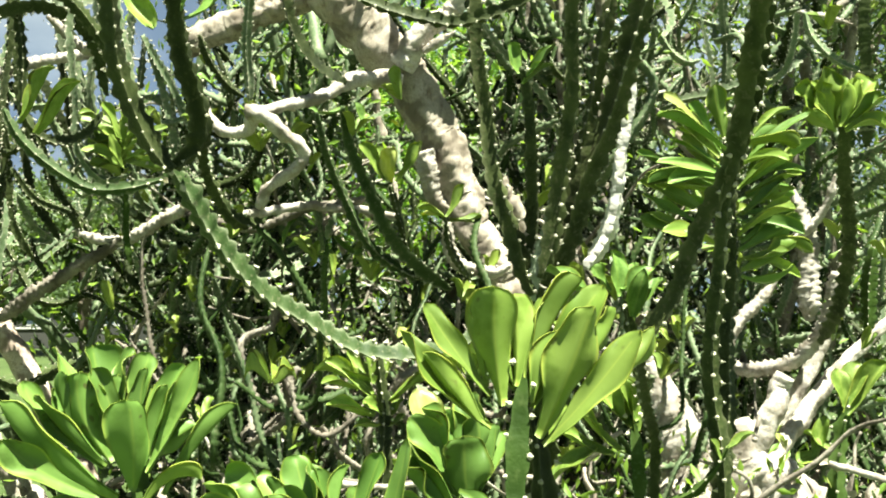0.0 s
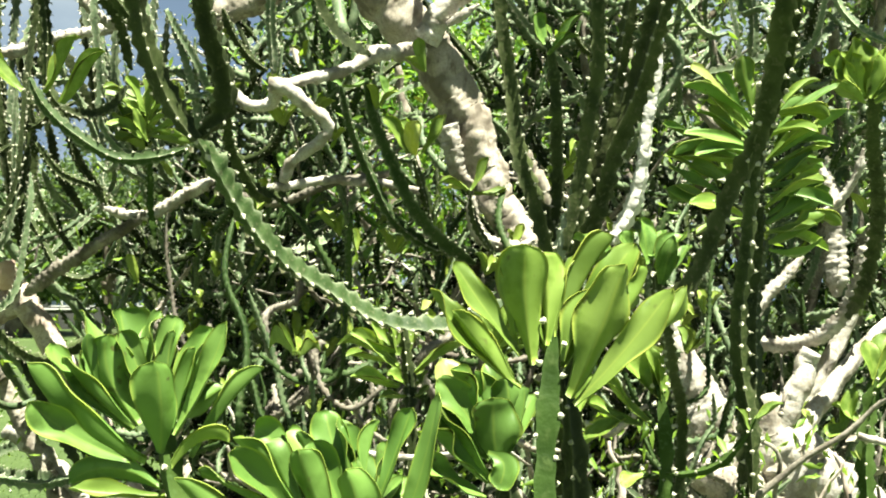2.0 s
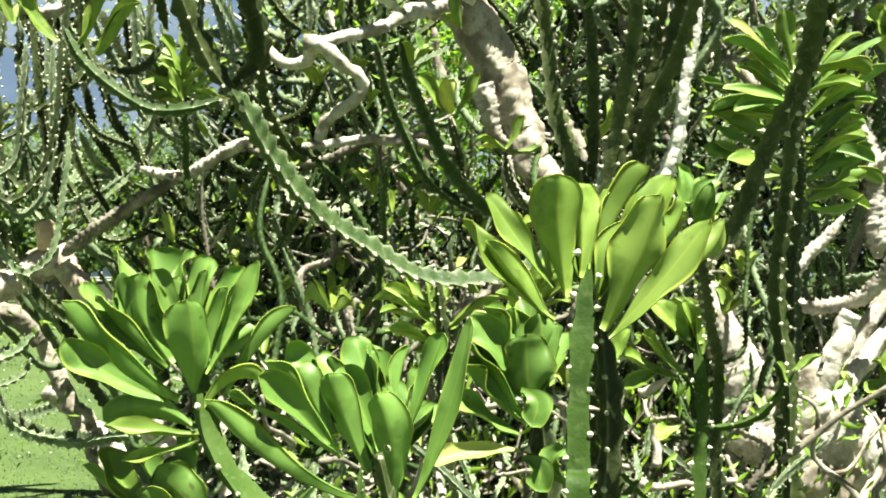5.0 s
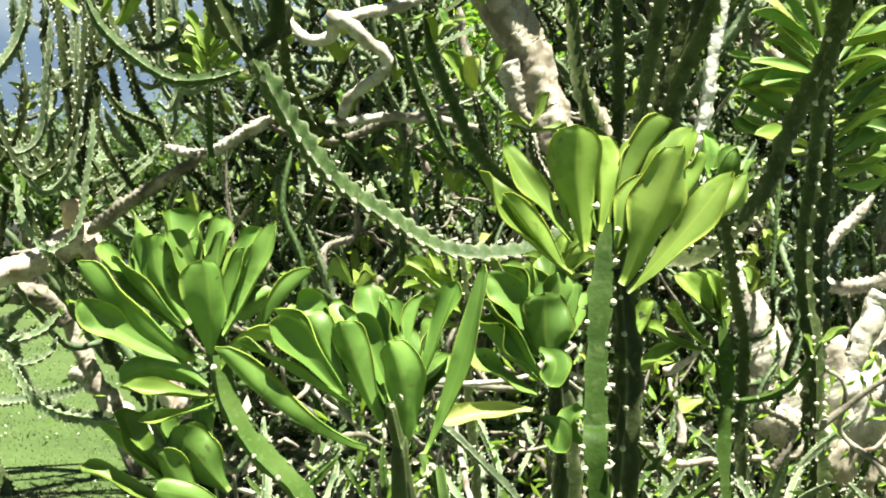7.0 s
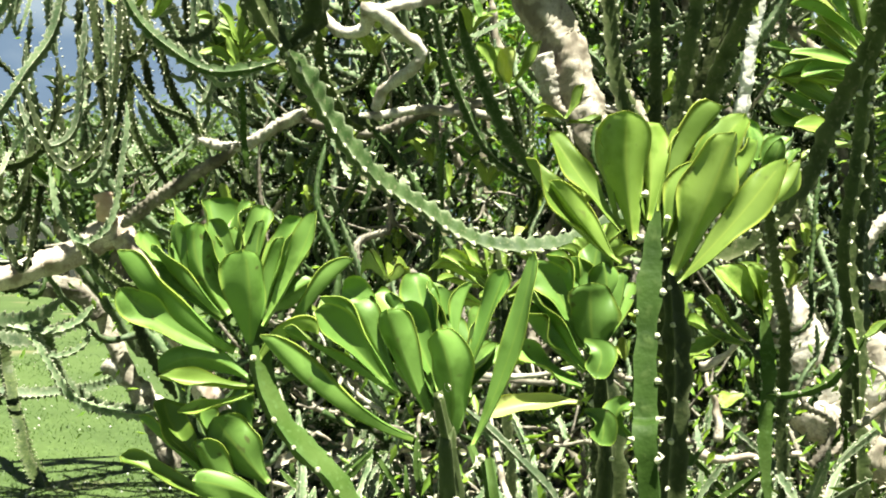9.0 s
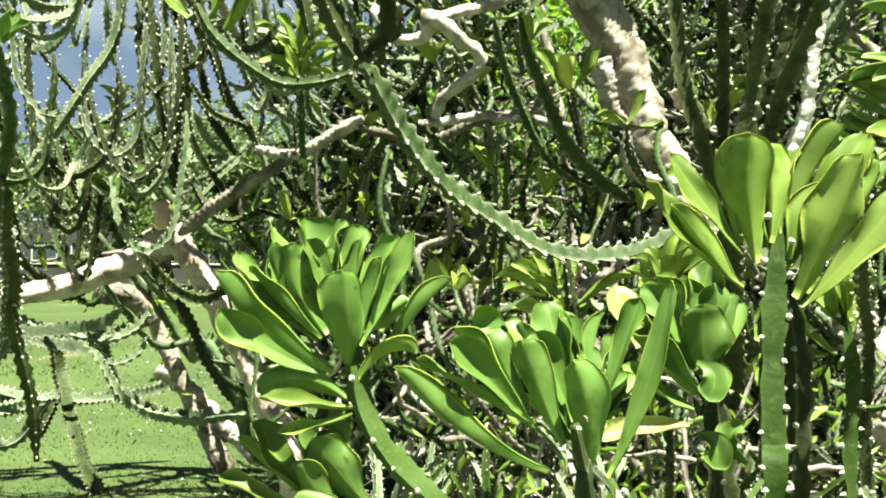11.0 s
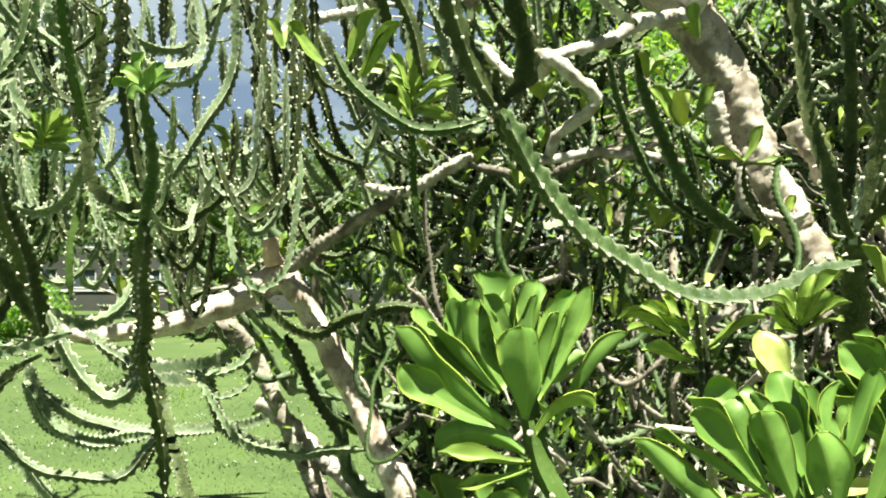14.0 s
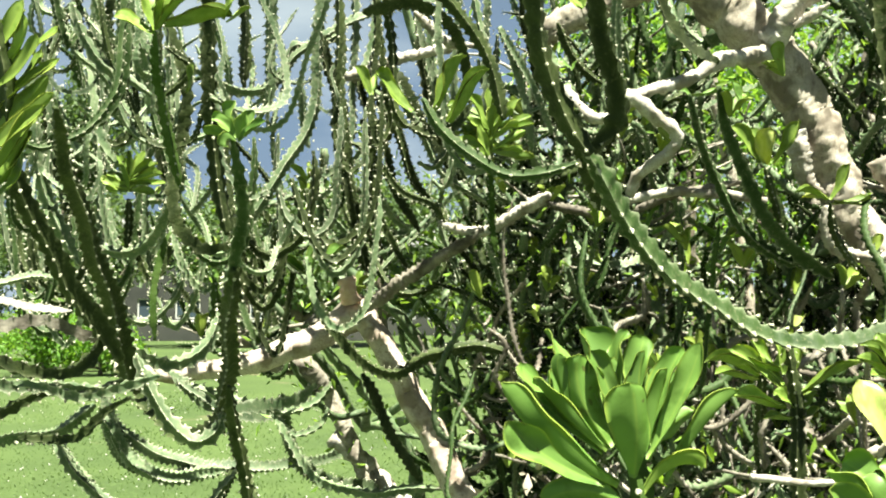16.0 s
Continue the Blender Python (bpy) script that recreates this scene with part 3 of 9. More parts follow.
b_b1 = stem(front, [(-0.542, 2.033, 1.303, 0.023), (-0.534, 2.034, 1.254, 0.024), (-0.52, 2.036, 1.195, 0.025), (-0.505, 2.038, 1.146, 0.025), (-0.472, 2.042, 1.085, 0.024), (-0.428, 2.047, 1.027, 0.025), (-0.381, 2.053, 0.967, 0.025), (-0.31, 2.06, 0.8, 0.026), (-0.27, 2.06, 0.4, 0.027), (-0.28, 2.066, -0.03, 0.029)], STEM_YOUNG, 3, ribs=3, pitch=0.055, per=4, round_cushion=True, tooth_depth=0.18, toward=(0, -1, 0.2), twist=0.0, valley=0.55, tip=False)
blade(b_b1, (-0.531, 2.020, 1.220), (-0.530, 1.989, 1.299), (-0.533, 1.972, 1.381), 0.077, (-0.12, 0.96, -0.02))
blade(b_b1, (-0.567, 2.016, 1.269), (-0.610, 2.000, 1.351), (-0.617, 1.989, 1.426), 0.069, (0.05, 0.91, 0.12))
blade(b_b1, (-0.553, 2.017, 1.303), (-0.578, 2.013, 1.376), (-0.603, 2.010, 1.431), 0.041, (0.73, -0.78, 0.18))
blade(b_b1, (-0.577, 2.029, 1.312), (-0.602, 2.046, 1.400), (-0.620, 2.058, 1.470), 0.070, (0.51, -0.91, 0.03))
blade(b_b1, (-0.616, 2.022, 1.341), (-0.653, 2.034, 1.415), (-0.686, 2.042, 1.466), 0.036, (0.95, -0.40, 0.37))
blade(b_b1, (-0.630, 2.006, 1.322), (-0.651, 1.999, 1.385), (-0.650, 1.996, 1.426), 0.034, (0.28, 0.82, 0.12))
blade(b_b1, (-0.544, 2.026, 1.332), (-0.559, 2.036, 1.411), (-0.542, 2.045, 1.466), 0.043, (-0.64, -0.63, 0.04))
blade(b_b1, (-0.529, 2.028, 1.323), (-0.528, 2.039, 1.401), (-0.513, 2.048, 1.457), 0.047, (-0.21, -0.89, 0.07))
blade(b_b1, (-0.515, 2.023, 1.323), (-0.523, 2.025, 1.376), (-0.513, 2.029, 1.432), 0.038, (-0.77, 0.76, 0.02))
blade(b_b1, (-0.509, 2.024, 1.264), (-0.483, 2.029, 1.362), (-0.448, 2.035, 1.438), 0.045, (-0.43, -0.78, 0.23))
blade(b_b1, (-0.507, 2.019, 1.250), (-0.453, 2.018, 1.353), (-0.418, 2.017, 1.448), 0.040, (-0.56, -0.67, 0.32))
blade(b_b1, (-0.506, 2.021, 1.274), (-0.493, 2.022, 1.343), (-0.475, 2.023, 1.403), 0.034, (-0.74, 0.77, 0.11))
blade(b_b1, (-0.481, 2.031, 1.211), (-0.421, 2.043, 1.304), (-0.359, 2.054, 1.367), 0.034, (-0.81, 0.22, 0.58))
blade(b_b1, (-0.557, 2.018, 1.206), (-0.676, 1.985, 1.281), (-0.747, 1.967, 1.377), 0.056, (0.40, 0.48, 0.65))
blade(b_b1, (-0.581, 2.015, 1.205), (-0.675, 1.976, 1.253), (-0.734, 1.939, 1.314), 0.051, (0.54, -0.83, 0.42))
blade(b_b1, (-0.582, 2.014, 1.259), (-0.678, 2.004, 1.338), (-0.721, 1.999, 1.410), 0.043, (0.77, -0.62, 0.49))
blade(b_b1, (-0.575, 2.010, 1.264), (-0.645, 1.992, 1.327), (-0.694, 1.982, 1.387), 0.047, (0.32, 0.65, 0.53))
blade(b_b1, (-0.589, 2.020, 1.278), (-0.656, 2.020, 1.346), (-0.672, 2.024, 1.399), 0.038, (0.90, -0.41, 0.48))
blade(b_b1, (-0.528, 2.021, 1.157), (-0.610, 2.013, 1.193), (-0.686, 2.006, 1.169), 0.053, (-0.28, 0.88, 0.26))
blade(b_b1, (-0.523, 2.022, 1.145), (-0.601, 1.994, 1.151), (-0.676, 1.977, 1.164), 0.034, (0.24, -0.45, 0.93), 2)
blade(b_b1, (-0.523, 2.022, 1.136), (-0.584, 1.996, 1.114), (-0.644, 1.981, 1.105), 0.027, (-0.07, -0.47, 0.91), 2)
blade(b_b1, (-0.560, 2.022, 1.283), (-0.573, 2.028, 1.351), (-0.565, 2.034, 1.420), 0.041, (0.23, 0.87, -0.01))
blade(b_b1, (-0.512, 2.030, 1.284), (-0.472, 2.045, 1.343), (-0.445, 2.056, 1.402), 0.034, (-0.65, 0.79, 0.25))
blade(b_b1, (-0.518, 2.028, 1.190), (-0.466, 2.027, 1.240), (-0.413, 2.027, 1.239), 0.038, (-0.40, 0.41, 0.74), 2)
blade(b_b1, (-0.543, 2.028, 1.254), (-0.486, 2.053, 1.291), (-0.434, 2.078, 1.330), 0.045, (-0.50, 0.80, 0.38))
blade(b_b1, (-0.537, 2.029, 1.254), (-0.506, 2.051, 1.321), (-0.462, 2.074, 1.390), 0.045, (-0.03, -0.93, 0.21))
blade(b_b1, (-0.540, 2.029, 1.254), (-0.515, 2.050, 1.317), (-0.487, 2.072, 1.382), 0.045, (-0.78, 0.68, 0.27))
blade(b_b1, (-0.549, 2.028, 1.254), (-0.517, 2.050, 1.327), (-0.493, 2.071, 1.403), 0.045, (-0.80, 0.68, 0.24))
blade(b_b1, (-0.543, 2.028, 1.254), (-0.532, 2.048, 1.325), (-0.524, 2.068, 1.397), 0.045, (-0.73, 0.78, 0.08))
blade(b_b1, (-0.539, 2.029, 1.254), (-0.539, 2.048, 1.326), (-0.541, 2.067, 1.400), 0.045, (-0.07, -0.93, 0.05))
blade(b_b1, (-0.547, 2.028, 1.254), (-0.569, 2.045, 1.327), (-0.601, 2.061, 1.401), 0.045, (0.38, 0.79, 0.16))
blade(b_b1, (-0.534, 2.029, 1.254), (-0.557, 2.046, 1.336), (-0.584, 2.062, 1.419), 0.045, (0.23, 0.87, 0.10))
blade(b_b1, (-0.544, 2.028, 1.254), (-0.586, 2.043, 1.323), (-0.625, 2.059, 1.394), 0.045, (0.18, 0.86, 0.20))
blade(b_b1, (-0.545, 2.028, 1.254), (-0.598, 2.042, 1.310), (-0.655, 2.056, 1.367), 0.045, (0.25, 0.77, 0.39))
blade(b_b1, (-0.532, 2.029, 1.254), (-0.600, 2.042, 1.305), (-0.684, 2.054, 1.358), 0.045, (0.50, -0.88, 0.30))
b_b3 = stem(front, [(-0.543, 2.066, 1.082, 0.021), (-0.539, 2.056, 1.015, 0.022), (-0.529, 2.046, 0.948, 0.023), (-0.499, 2.076, 0.474, 0.024), (-0.509, 2.106, -0.03, 0.025)], STEM, 5, pitch=0.055, per=4, round_cushion=True, tooth_depth=0.34, tip=False)
blade(b_b3, (-0.603, 2.028, 0.998), (-0.666, 2.025, 1.070), (-0.681, 2.026, 1.122), 0.063, (0.64, -0.83, 0.33), 2)
blade(b_b3, (-0.593, 2.029, 1.037), (-0.617, 2.030, 1.091), (-0.618, 2.032, 1.127), 0.040, (0.74, -0.79, 0.23))
blade(b_b3, (-0.602, 2.026, 0.989), (-0.669, 2.018, 1.042), (-0.724, 2.013, 1.092), 0.029, (0.51, 0.33, 0.68))
blade(b_b3, (-0.498, 2.029, 0.981), (-0.547, 2.016, 1.039), (-0.588, 2.005, 1.094), 0.083, (-0.05, 0.92, 0.05))
blade(b_b3, (-0.520, 2.035, 1.048), (-0.548, 2.036, 1.101), (-0.540, 2.039, 1.141), 0.050, (0.10, 0.91, -0.05))
blade(b_b3, (-0.540, 2.023, 0.943), (-0.583, 2.006, 1.001), (-0.616, 1.993, 1.056), 0.065, (0.13, 0.84, 0.14))
blade(b_b3, (-0.581, 2.025, 0.941), (-0.675, 2.012, 0.988), (-0.752, 2.001, 1.022), 0.040, (0.51, -0.78, 0.61), 2)
blade(b_b3, (-0.491, 2.025, 0.944), (-0.552, 2.002, 0.974), (-0.617, 1.984, 0.989), 0.052, (-0.15, 0.85, 0.23))
blade(b_b3, (-0.546, 2.040, 0.968), (-0.570, 2.049, 1.045), (-0.573, 2.057, 1.103), 0.052, (0.75, -0.77, 0.21))
b_c1 = stem(front, [(-0.124, 1.352, 1.218, 0.015), (-0.118, 1.359, 1.173, 0.016), (-0.113, 1.365, 1.102, 0.017), (-0.083, 1.395, 0.551, 0.018), (-0.093, 1.425, -0.03, 0.019)], STEM, 6, ribs=3, pitch=0.055, per=4, round_cushion=True, tooth_depth=0.34, tip=False)
b_c2 = stem(front, [(-0.039, 1.372, -0.03, 0.015), (-0.029, 1.342, 0.558, 0.014), (-0.059, 1.312, 1.115, 0.014), (-0.077, 1.331, 1.141, 0.014), (-0.092, 1.349, 1.169, 0.015)], STEM_YOUNG, 7, ribs=5, pitch=0.055, per=4, round_cushion=True, tooth_depth=0.34)
blade(b_c1, (-0.114, 1.386, 1.162), (-0.108, 1.366, 1.229), (-0.126, 1.353, 1.291), 0.047, (0.08, 0.98, -0.08))
blade(b_c1, (-0.135, 1.384, 1.188), (-0.167, 1.370, 1.263), (-0.183, 1.363, 1.312), 0.042, (0.19, 0.94, 0.06))
blade(b_c1, (-0.128, 1.387, 1.220), (-0.155, 1.388, 1.283), (-0.171, 1.389, 1.319), 0.036, (0.53, -0.86, 0.23))
blade(b_c1, (-0.170, 1.380, 1.213), (-0.222, 1.374, 1.287), (-0.261, 1.370, 1.324), 0.031, (0.69, 0.31, 0.60))
blade(b_c1, (-0.186, 1.379, 1.226), (-0.234, 1.358, 1.283), (-0.260, 1.340, 1.309), 0.036, (0.50, -0.86, 0.36))
blade(b_c1, (-0.180, 1.381, 1.239), (-0.212, 1.379, 1.293), (-0.226, 1.379, 1.318), 0.038, (0.40, 0.80, 0.27))
blade(b_c1, (-0.182, 1.388, 1.264), (-0.214, 1.396, 1.312), (-0.242, 1.402, 1.331), 0.038, (0.43, -0.91, 0.24))
blade(b_c1, (-0.163, 1.389, 1.264), (-0.188, 1.398, 1.309), (-0.205, 1.406, 1.326), 0.030, (0.52, -0.86, 0.27))
blade(b_c1, (-0.131, 1.396, 1.258), (-0.152, 1.409, 1.316), (-0.162, 1.419, 1.352), 0.041, (0.32, -0.96, 0.09))
blade(b_c1, (-0.124, 1.393, 1.258), (-0.134, 1.404, 1.313), (-0.144, 1.411, 1.343), 0.025, (0.82, -0.59, 0.18))
blade(b_c1, (-0.101, 1.396, 1.245), (-0.123, 1.405, 1.300), (-0.134, 1.412, 1.337), 0.026, (0.87, -0.45, 0.29))
blade(b_c1, (-0.094, 1.392, 1.213), (-0.107, 1.396, 1.268), (-0.120, 1.399, 1.298), 0.038, (0.29, -0.96, 0.13))
blade(b_c1, (-0.111, 1.394, 1.265), (-0.105, 1.406, 1.313), (-0.094, 1.416, 1.340), 0.023, (-0.71, 0.70, 0.12))
blade(b_c1, (-0.097, 1.390, 1.233), (-0.071, 1.396, 1.304), (-0.053, 1.399, 1.358), 0.028, (-0.60, -0.77, 0.27))
blade(b_c1, (-0.088, 1.389, 1.159), (-0.045, 1.376, 1.267), (-0.021, 1.372, 1.378), 0.031, (-0.63, -0.76, 0.27))
blade(b_c1, (-0.172, 1.380, 1.216), (-0.241, 1.363, 1.257), (-0.299, 1.357, 1.289), 0.028, (0.29, 0.54, 0.70))
blade(b_c1, (-0.155, 1.382, 1.165), (-0.246, 1.353, 1.210), (-0.320, 1.335, 1.282), 0.034, (0.33, 0.57, 0.62))
blade(b_c1, (-0.149, 1.390, 1.225), (-0.174, 1.397, 1.290), (-0.192, 1.402, 1.328), 0.028, (0.32, 0.89, 0.12))
blade(b_c1, (-0.110, 1.395, 1.226), (-0.096, 1.408, 1.277), (-0.084, 1.417, 1.316), 0.023, (-0.77, -0.58, 0.29))
blade(b_c1, (-0.134, 1.394, 1.199), (-0.100, 1.417, 1.234), (-0.067, 1.440, 1.271), 0.028, (-0.43, -0.75, 0.56))
blade(b_c1, (-0.124, 1.395, 1.199), (-0.092, 1.418, 1.234), (-0.061, 1.440, 1.270), 0.028, (-0.15, -0.96, 0.33))
blade(b_c1, (-0.132, 1.394, 1.199), (-0.113, 1.416, 1.245), (-0.100, 1.436, 1.292), 0.028, (-0.57, 0.81, 0.10))
blade(b_c1, (-0.132, 1.394, 1.199), (-0.120, 1.415, 1.245), (-0.106, 1.436, 1.292), 0.028, (-0.20, -0.96, 0.20))
blade(b_c1, (-0.135, 1.394, 1.199), (-0.134, 1.413, 1.246), (-0.143, 1.432, 1.294), 0.028, (0.47, -0.89, 0.10))
blade(b_c1, (-0.134, 1.394, 1.199), (-0.149, 1.412, 1.244), (-0.175, 1.429, 1.290), 0.028, (0.34, 0.89, 0.09))
blade(b_c1, (-0.126, 1.395, 1.199), (-0.154, 1.412, 1.247), (-0.178, 1.429, 1.296), 0.028, (0.75, -0.64, 0.36))
blade(b_c1, (-0.129, 1.395, 1.199), (-0.166, 1.411, 1.236), (-0.212, 1.426, 1.273), 0.028, (0.33, 0.79, 0.38))
blade(b_c1, (-0.127, 1.395, 1.199), (-0.165, 1.411, 1.239), (-0.214, 1.425, 1.280), 0.028, (0.40, -0.90, 0.33))
b_d1 = stem(front, [(0.06, 1.891, 1.263, 0.023), (0.067, 1.893, 1.192, 0.024), (0.073, 1.892, 1.104, 0.024), (0.078, 1.885, 1, 0.025), (0.108, 1.915, 0.5, 0.027), (0.098, 1.945, -0.03, 0.028)], STEM, 8, pitch=0.055, per=4, round_cushion=True, tooth_depth=0.34, tip=False)
blade(b_d1, (0.052, 1.824, 1.228), (0.049, 1.815, 1.280), (0.046, 1.808, 1.337), 0.076, (0.20, 1.00, -0.04))
blade(b_d1, (0.062, 1.831, 1.283), (0.066, 1.830, 1.330), (0.061, 1.829, 1.367), 0.049, (-0.37, 0.89, -0.03))
blade(b_d1, (0.053, 1.839, 1.300), (0.053, 1.850, 1.351), (0.062, 1.859, 1.402), 0.049, (-0.31, -0.98, 0.04))
blade(b_d1, (0.031, 1.831, 1.249), (-0.006, 1.831, 1.321), (-0.044, 1.829, 1.362), 0.049, (0.42, -0.85, 0.29))
blade(b_d1, (0.037, 1.834, 1.266), (0.010, 1.839, 1.330), (-0.022, 1.841, 1.378), 0.040, (0.79, -0.40, 0.42))
blade(b_d1, (0.039, 1.837, 1.283), (0.027, 1.848, 1.334), (0.016, 1.855, 1.375), 0.042, (0.67, 0.77, 0.16))
blade(b_d1, (0.037, 1.829, 1.204), (-0.017, 1.824, 1.248), (-0.056, 1.819, 1.294), 0.053, (0.54, -0.63, 0.59))
blade(b_d1, (0.033, 1.826, 1.181), (-0.018, 1.817, 1.208), (-0.070, 1.808, 1.247), 0.042, (0.48, -0.46, 0.78))
blade(b_d1, (0.037, 1.829, 1.215), (-0.014, 1.823, 1.281), (-0.051, 1.819, 1.323), 0.038, (0.77, -0.02, 0.64))
blade(b_d1, (0.037, 1.820, 1.251), (0.062, 1.810, 1.234), (0.052, 1.801, 1.197), 0.045, (0.16, -0.97, 0.13))
blade(b_d1, (0.075, 1.838, 1.266), (0.088, 1.847, 1.309), (0.092, 1.853, 1.352), 0.038, (-0.47, 0.82, 0.06))
blade(b_d1, (0.038, 1.824, 1.147), (0.064, 1.819, 1.130), (0.061, 1.813, 1.098), 0.040, (0.30, -0.90, 0.27))
blade(b_d1, (0.111, 1.838, 1.104), (0.086, 1.835, 1.137), (0.105, 1.836, 1.161), 0.036, (-0.43, -0.94, 0.08))
blade(b_d1, (0.034, 1.824, 1.157), (-0.034, 1.809, 1.156), (-0.111, 1.796, 1.142), 0.033, (-0.05, -0.68, 0.82), 1)
blade(b_d1, (0.058, 1.841, 1.231), (0.083, 1.863, 1.284), (0.112, 1.885, 1.337), 0.034, (-0.32, -0.97, 0.20))
blade(b_d1, (0.049, 1.840, 1.231), (0.070, 1.861, 1.285), (0.078, 1.881, 1.341), 0.034, (-0.47, 0.82, 0.08))
blade(b_d1, (0.042, 1.839, 1.231), (0.043, 1.859, 1.291), (0.041, 1.878, 1.353), 0.034, (0.49, 0.91, -0.04))
blade(b_d1, (0.056, 1.841, 1.231), (0.032, 1.858, 1.287), (0.002, 1.874, 1.343), 0.034, (0.57, 0.82, 0.24))
blade(b_d1, (0.053, 1.841, 1.231), (0.021, 1.857, 1.275), (-0.013, 1.873, 1.321), 0.034, (0.39, 0.90, 0.24))
blade(b_d1, (0.049, 1.840, 1.231), (0.007, 1.856, 1.268), (-0.042, 1.871, 1.306), 0.034, (0.40, 0.80, 0.44))
blade(b_d1, (0.050, 1.840, 1.231), (0.001, 1.855, 1.256), (-0.045, 1.871, 1.282), 0.034, (0.22, 0.88, 0.38))
b_f1 = stem(front, [(0.494, 2.982, 0.784, 0.021), (0.49, 3.007, 0.919, 0.021), (0.49, 3.025, 1.058, 0.022), (0.485, 3.036, 1.17, 0.022), (0.479, 3.042, 1.269, 0.022)], STEM_YOUNG, 9, ribs=3, pitch=0.055, per=4, round_cushion=True, thorn=0.006, tooth_depth=0.25)
b_f2 = stem(front, [(0.49, 3.025, 1.052, 0.016), (0.55, 3.004, 1.053, 0.015), (0.621, 2.981, 1.079, 0.013), (0.677, 2.96, 1.145, 0.011), (0.707, 2.946, 1.201, 0.01)], STEM_YOUNG, 10, pitch=0.055, per=4, round_cushion=True)
leaf(b_f1, (0.478, 3.041, 1.238), (0.378, 3.057, 1.368), 0.086, (0.32, -0.73, 0.6), 2)
leaf(b_f1, (0.468, 3.043, 1.248), (0.445, 3.089, 1.38), 0.073, (0.52, -0.56, 0.75), 2)
leaf(b_f1, (0.485, 3.04, 1.227), (0.478, 3.075, 1.372), 0.063, (0.43, -0.59, 0.88), 2)
leaf(b_f1, (0.455, 3.04, 1.172), (0.346, 3.029, 1.285), 0.048, (0.73, -0.46, 0.44), 2)
leaf(b_f1, (0.433, 3.043, 1.166), (0.297, 3.061, 1.23), 0.060, (-0.07, -0.39, 1.07), 2)
leaf(b_f1, (0.391, 3.049, 1.184), (0.263, 3.035, 1.109), 0.070, (0.07, -0.34, 0.87), 2)
leaf(b_f1, (0.273, 3.061, 1.2), (0.303, 3.063, 1.298), 0.057, (-0.24, -0.72, 0.84), 2)
leaf(b_f1, (0.446, 3.03, 1.045), (0.374, 2.996, 1.027), 0.051, (-0.01, -0.42, 1.09), 2)
leaf(b_f1, (0.488, 3.04, 1.255), (0.453, 3.017, 1.369), 0.057, (0.1, -0.6, 0.83), 2)
leaf(b_f2, (0.703, 2.946, 1.194), (0.764, 2.935, 1.242), 0.037, (-0.07, -0.39, 1.02), 2)
leaf(b_f2, (0.687, 2.948, 1.166), (0.669, 2.955, 1.22), 0.028, (0.64, -0.49, 0.49), 2)
b_s1 = stem(middle, [(-0.767, 3.117, 1.934, 0.043), (-0.731, 3.163, 1.88, 0.042), (-0.676, 3.238, 1.773, 0.041), (-0.609, 3.31, 1.669, 0.040), (-0.522, 3.379, 1.577, 0.037), (-0.407, 3.448, 1.499, 0.036), (-0.278, 3.511, 1.434, 0.034), (-0.146, 3.564, 1.407, 0.033), (-0.01, 3.611, 1.43, 0.031), (0.11, 3.65, 1.487, 0.029), (0.25, 3.687, 1.513, 0.028)], STEM_ARC, 11, ribs=3, pitch=0.05, per=5, thorn=0.0105, valley=0.44, twist=0.0, spike=1.0, tooth_depth=0.40, toward=(0, -1, -0.3))
b_s1l = stem(middle, [(-0.739, 3.029, 1.914, 0.042), (-0.787, 2.99, 1.976, 0.04), (-0.82, 2.945, 2.065, 0.038), (-0.842, 2.879, 2.198, 0.034), (-0.844, 2.782, 2.386, 0.03), (-0.839, 2.67, 2.57, 0.025)], STEM, 12, ribs=3, pitch=0.048, per=4, round_cushion=True, tooth_depth=0.34)
b_s1r = stem(middle, [(-0.744, 3.078, 1.92, 0.041), (-0.682, 3.07, 1.996, 0.039), (-0.672, 3.041, 2.097, 0.038), (-0.701, 2.988, 2.223, 0.036), (-0.712, 2.923, 2.37, 0.034), (-0.694, 2.814, 2.596, 0.03)], STEM, 13, pitch=0.048, per=4, round_cushion=True, tooth_depth=0.34)
b_s2 = stem(middle, [(-0.779, 3.124, 1.899, 0.019), (-0.87, 3.119, 1.883, 0.019), (-0.99, 3.106, 1.875, 0.02), (-1.086, 3.089, 1.93, 0.02), (-1.151, 3.074, 2.005, 0.021), (-1.195, 3.062, 2.088, 0.021)], STEM_ARC, 14, ribs=5)
leaf(b_s2, (-1.261, 3.16, 2.065), (-1.346, 3.11, 2.182), 0.059, (0.2, -0.54, 0.61), 2)
leaf(b_s2, (-1.204, 3.177, 2.062), (-1.123, 3.163, 2.23), 0.042, (-0.53, -0.48, 0.7), 2)
leaf(b_s2, (-1.158, 3.194, 2.034), (-1.07, 3.203, 2.203), 0.028, (-0.04, -0.5, 0.82), 2)
leaf(b_s2, (-1.37, 3.117, 2.11), (-1.397, 3.09, 2.192), 0.042, (0.54, -0.69, 0.74), 2)
leaf(b_s2, (-1.362, 3.12, 2.111), (-1.358, 3.137, 2.185), 0.028, (-0.42, -0.7, 0.67), 2)
leaf(b_s1l, (-0.796, 2.767, 2.325), (-0.714, 2.763, 2.232), 0.063, (-0.35, -0.69, 0.76), 2)
leaf(b_s1l, (-0.823, 2.763, 2.31), (-0.806, 2.749, 2.376), 0.057, (-0.02, -0.6, 0.63), 2)
leaf(b_s1r, (-0.68, 2.918, 2.287), (-0.587, 2.921, 2.354), 0.059, (-0.46, -0.52, 0.69))
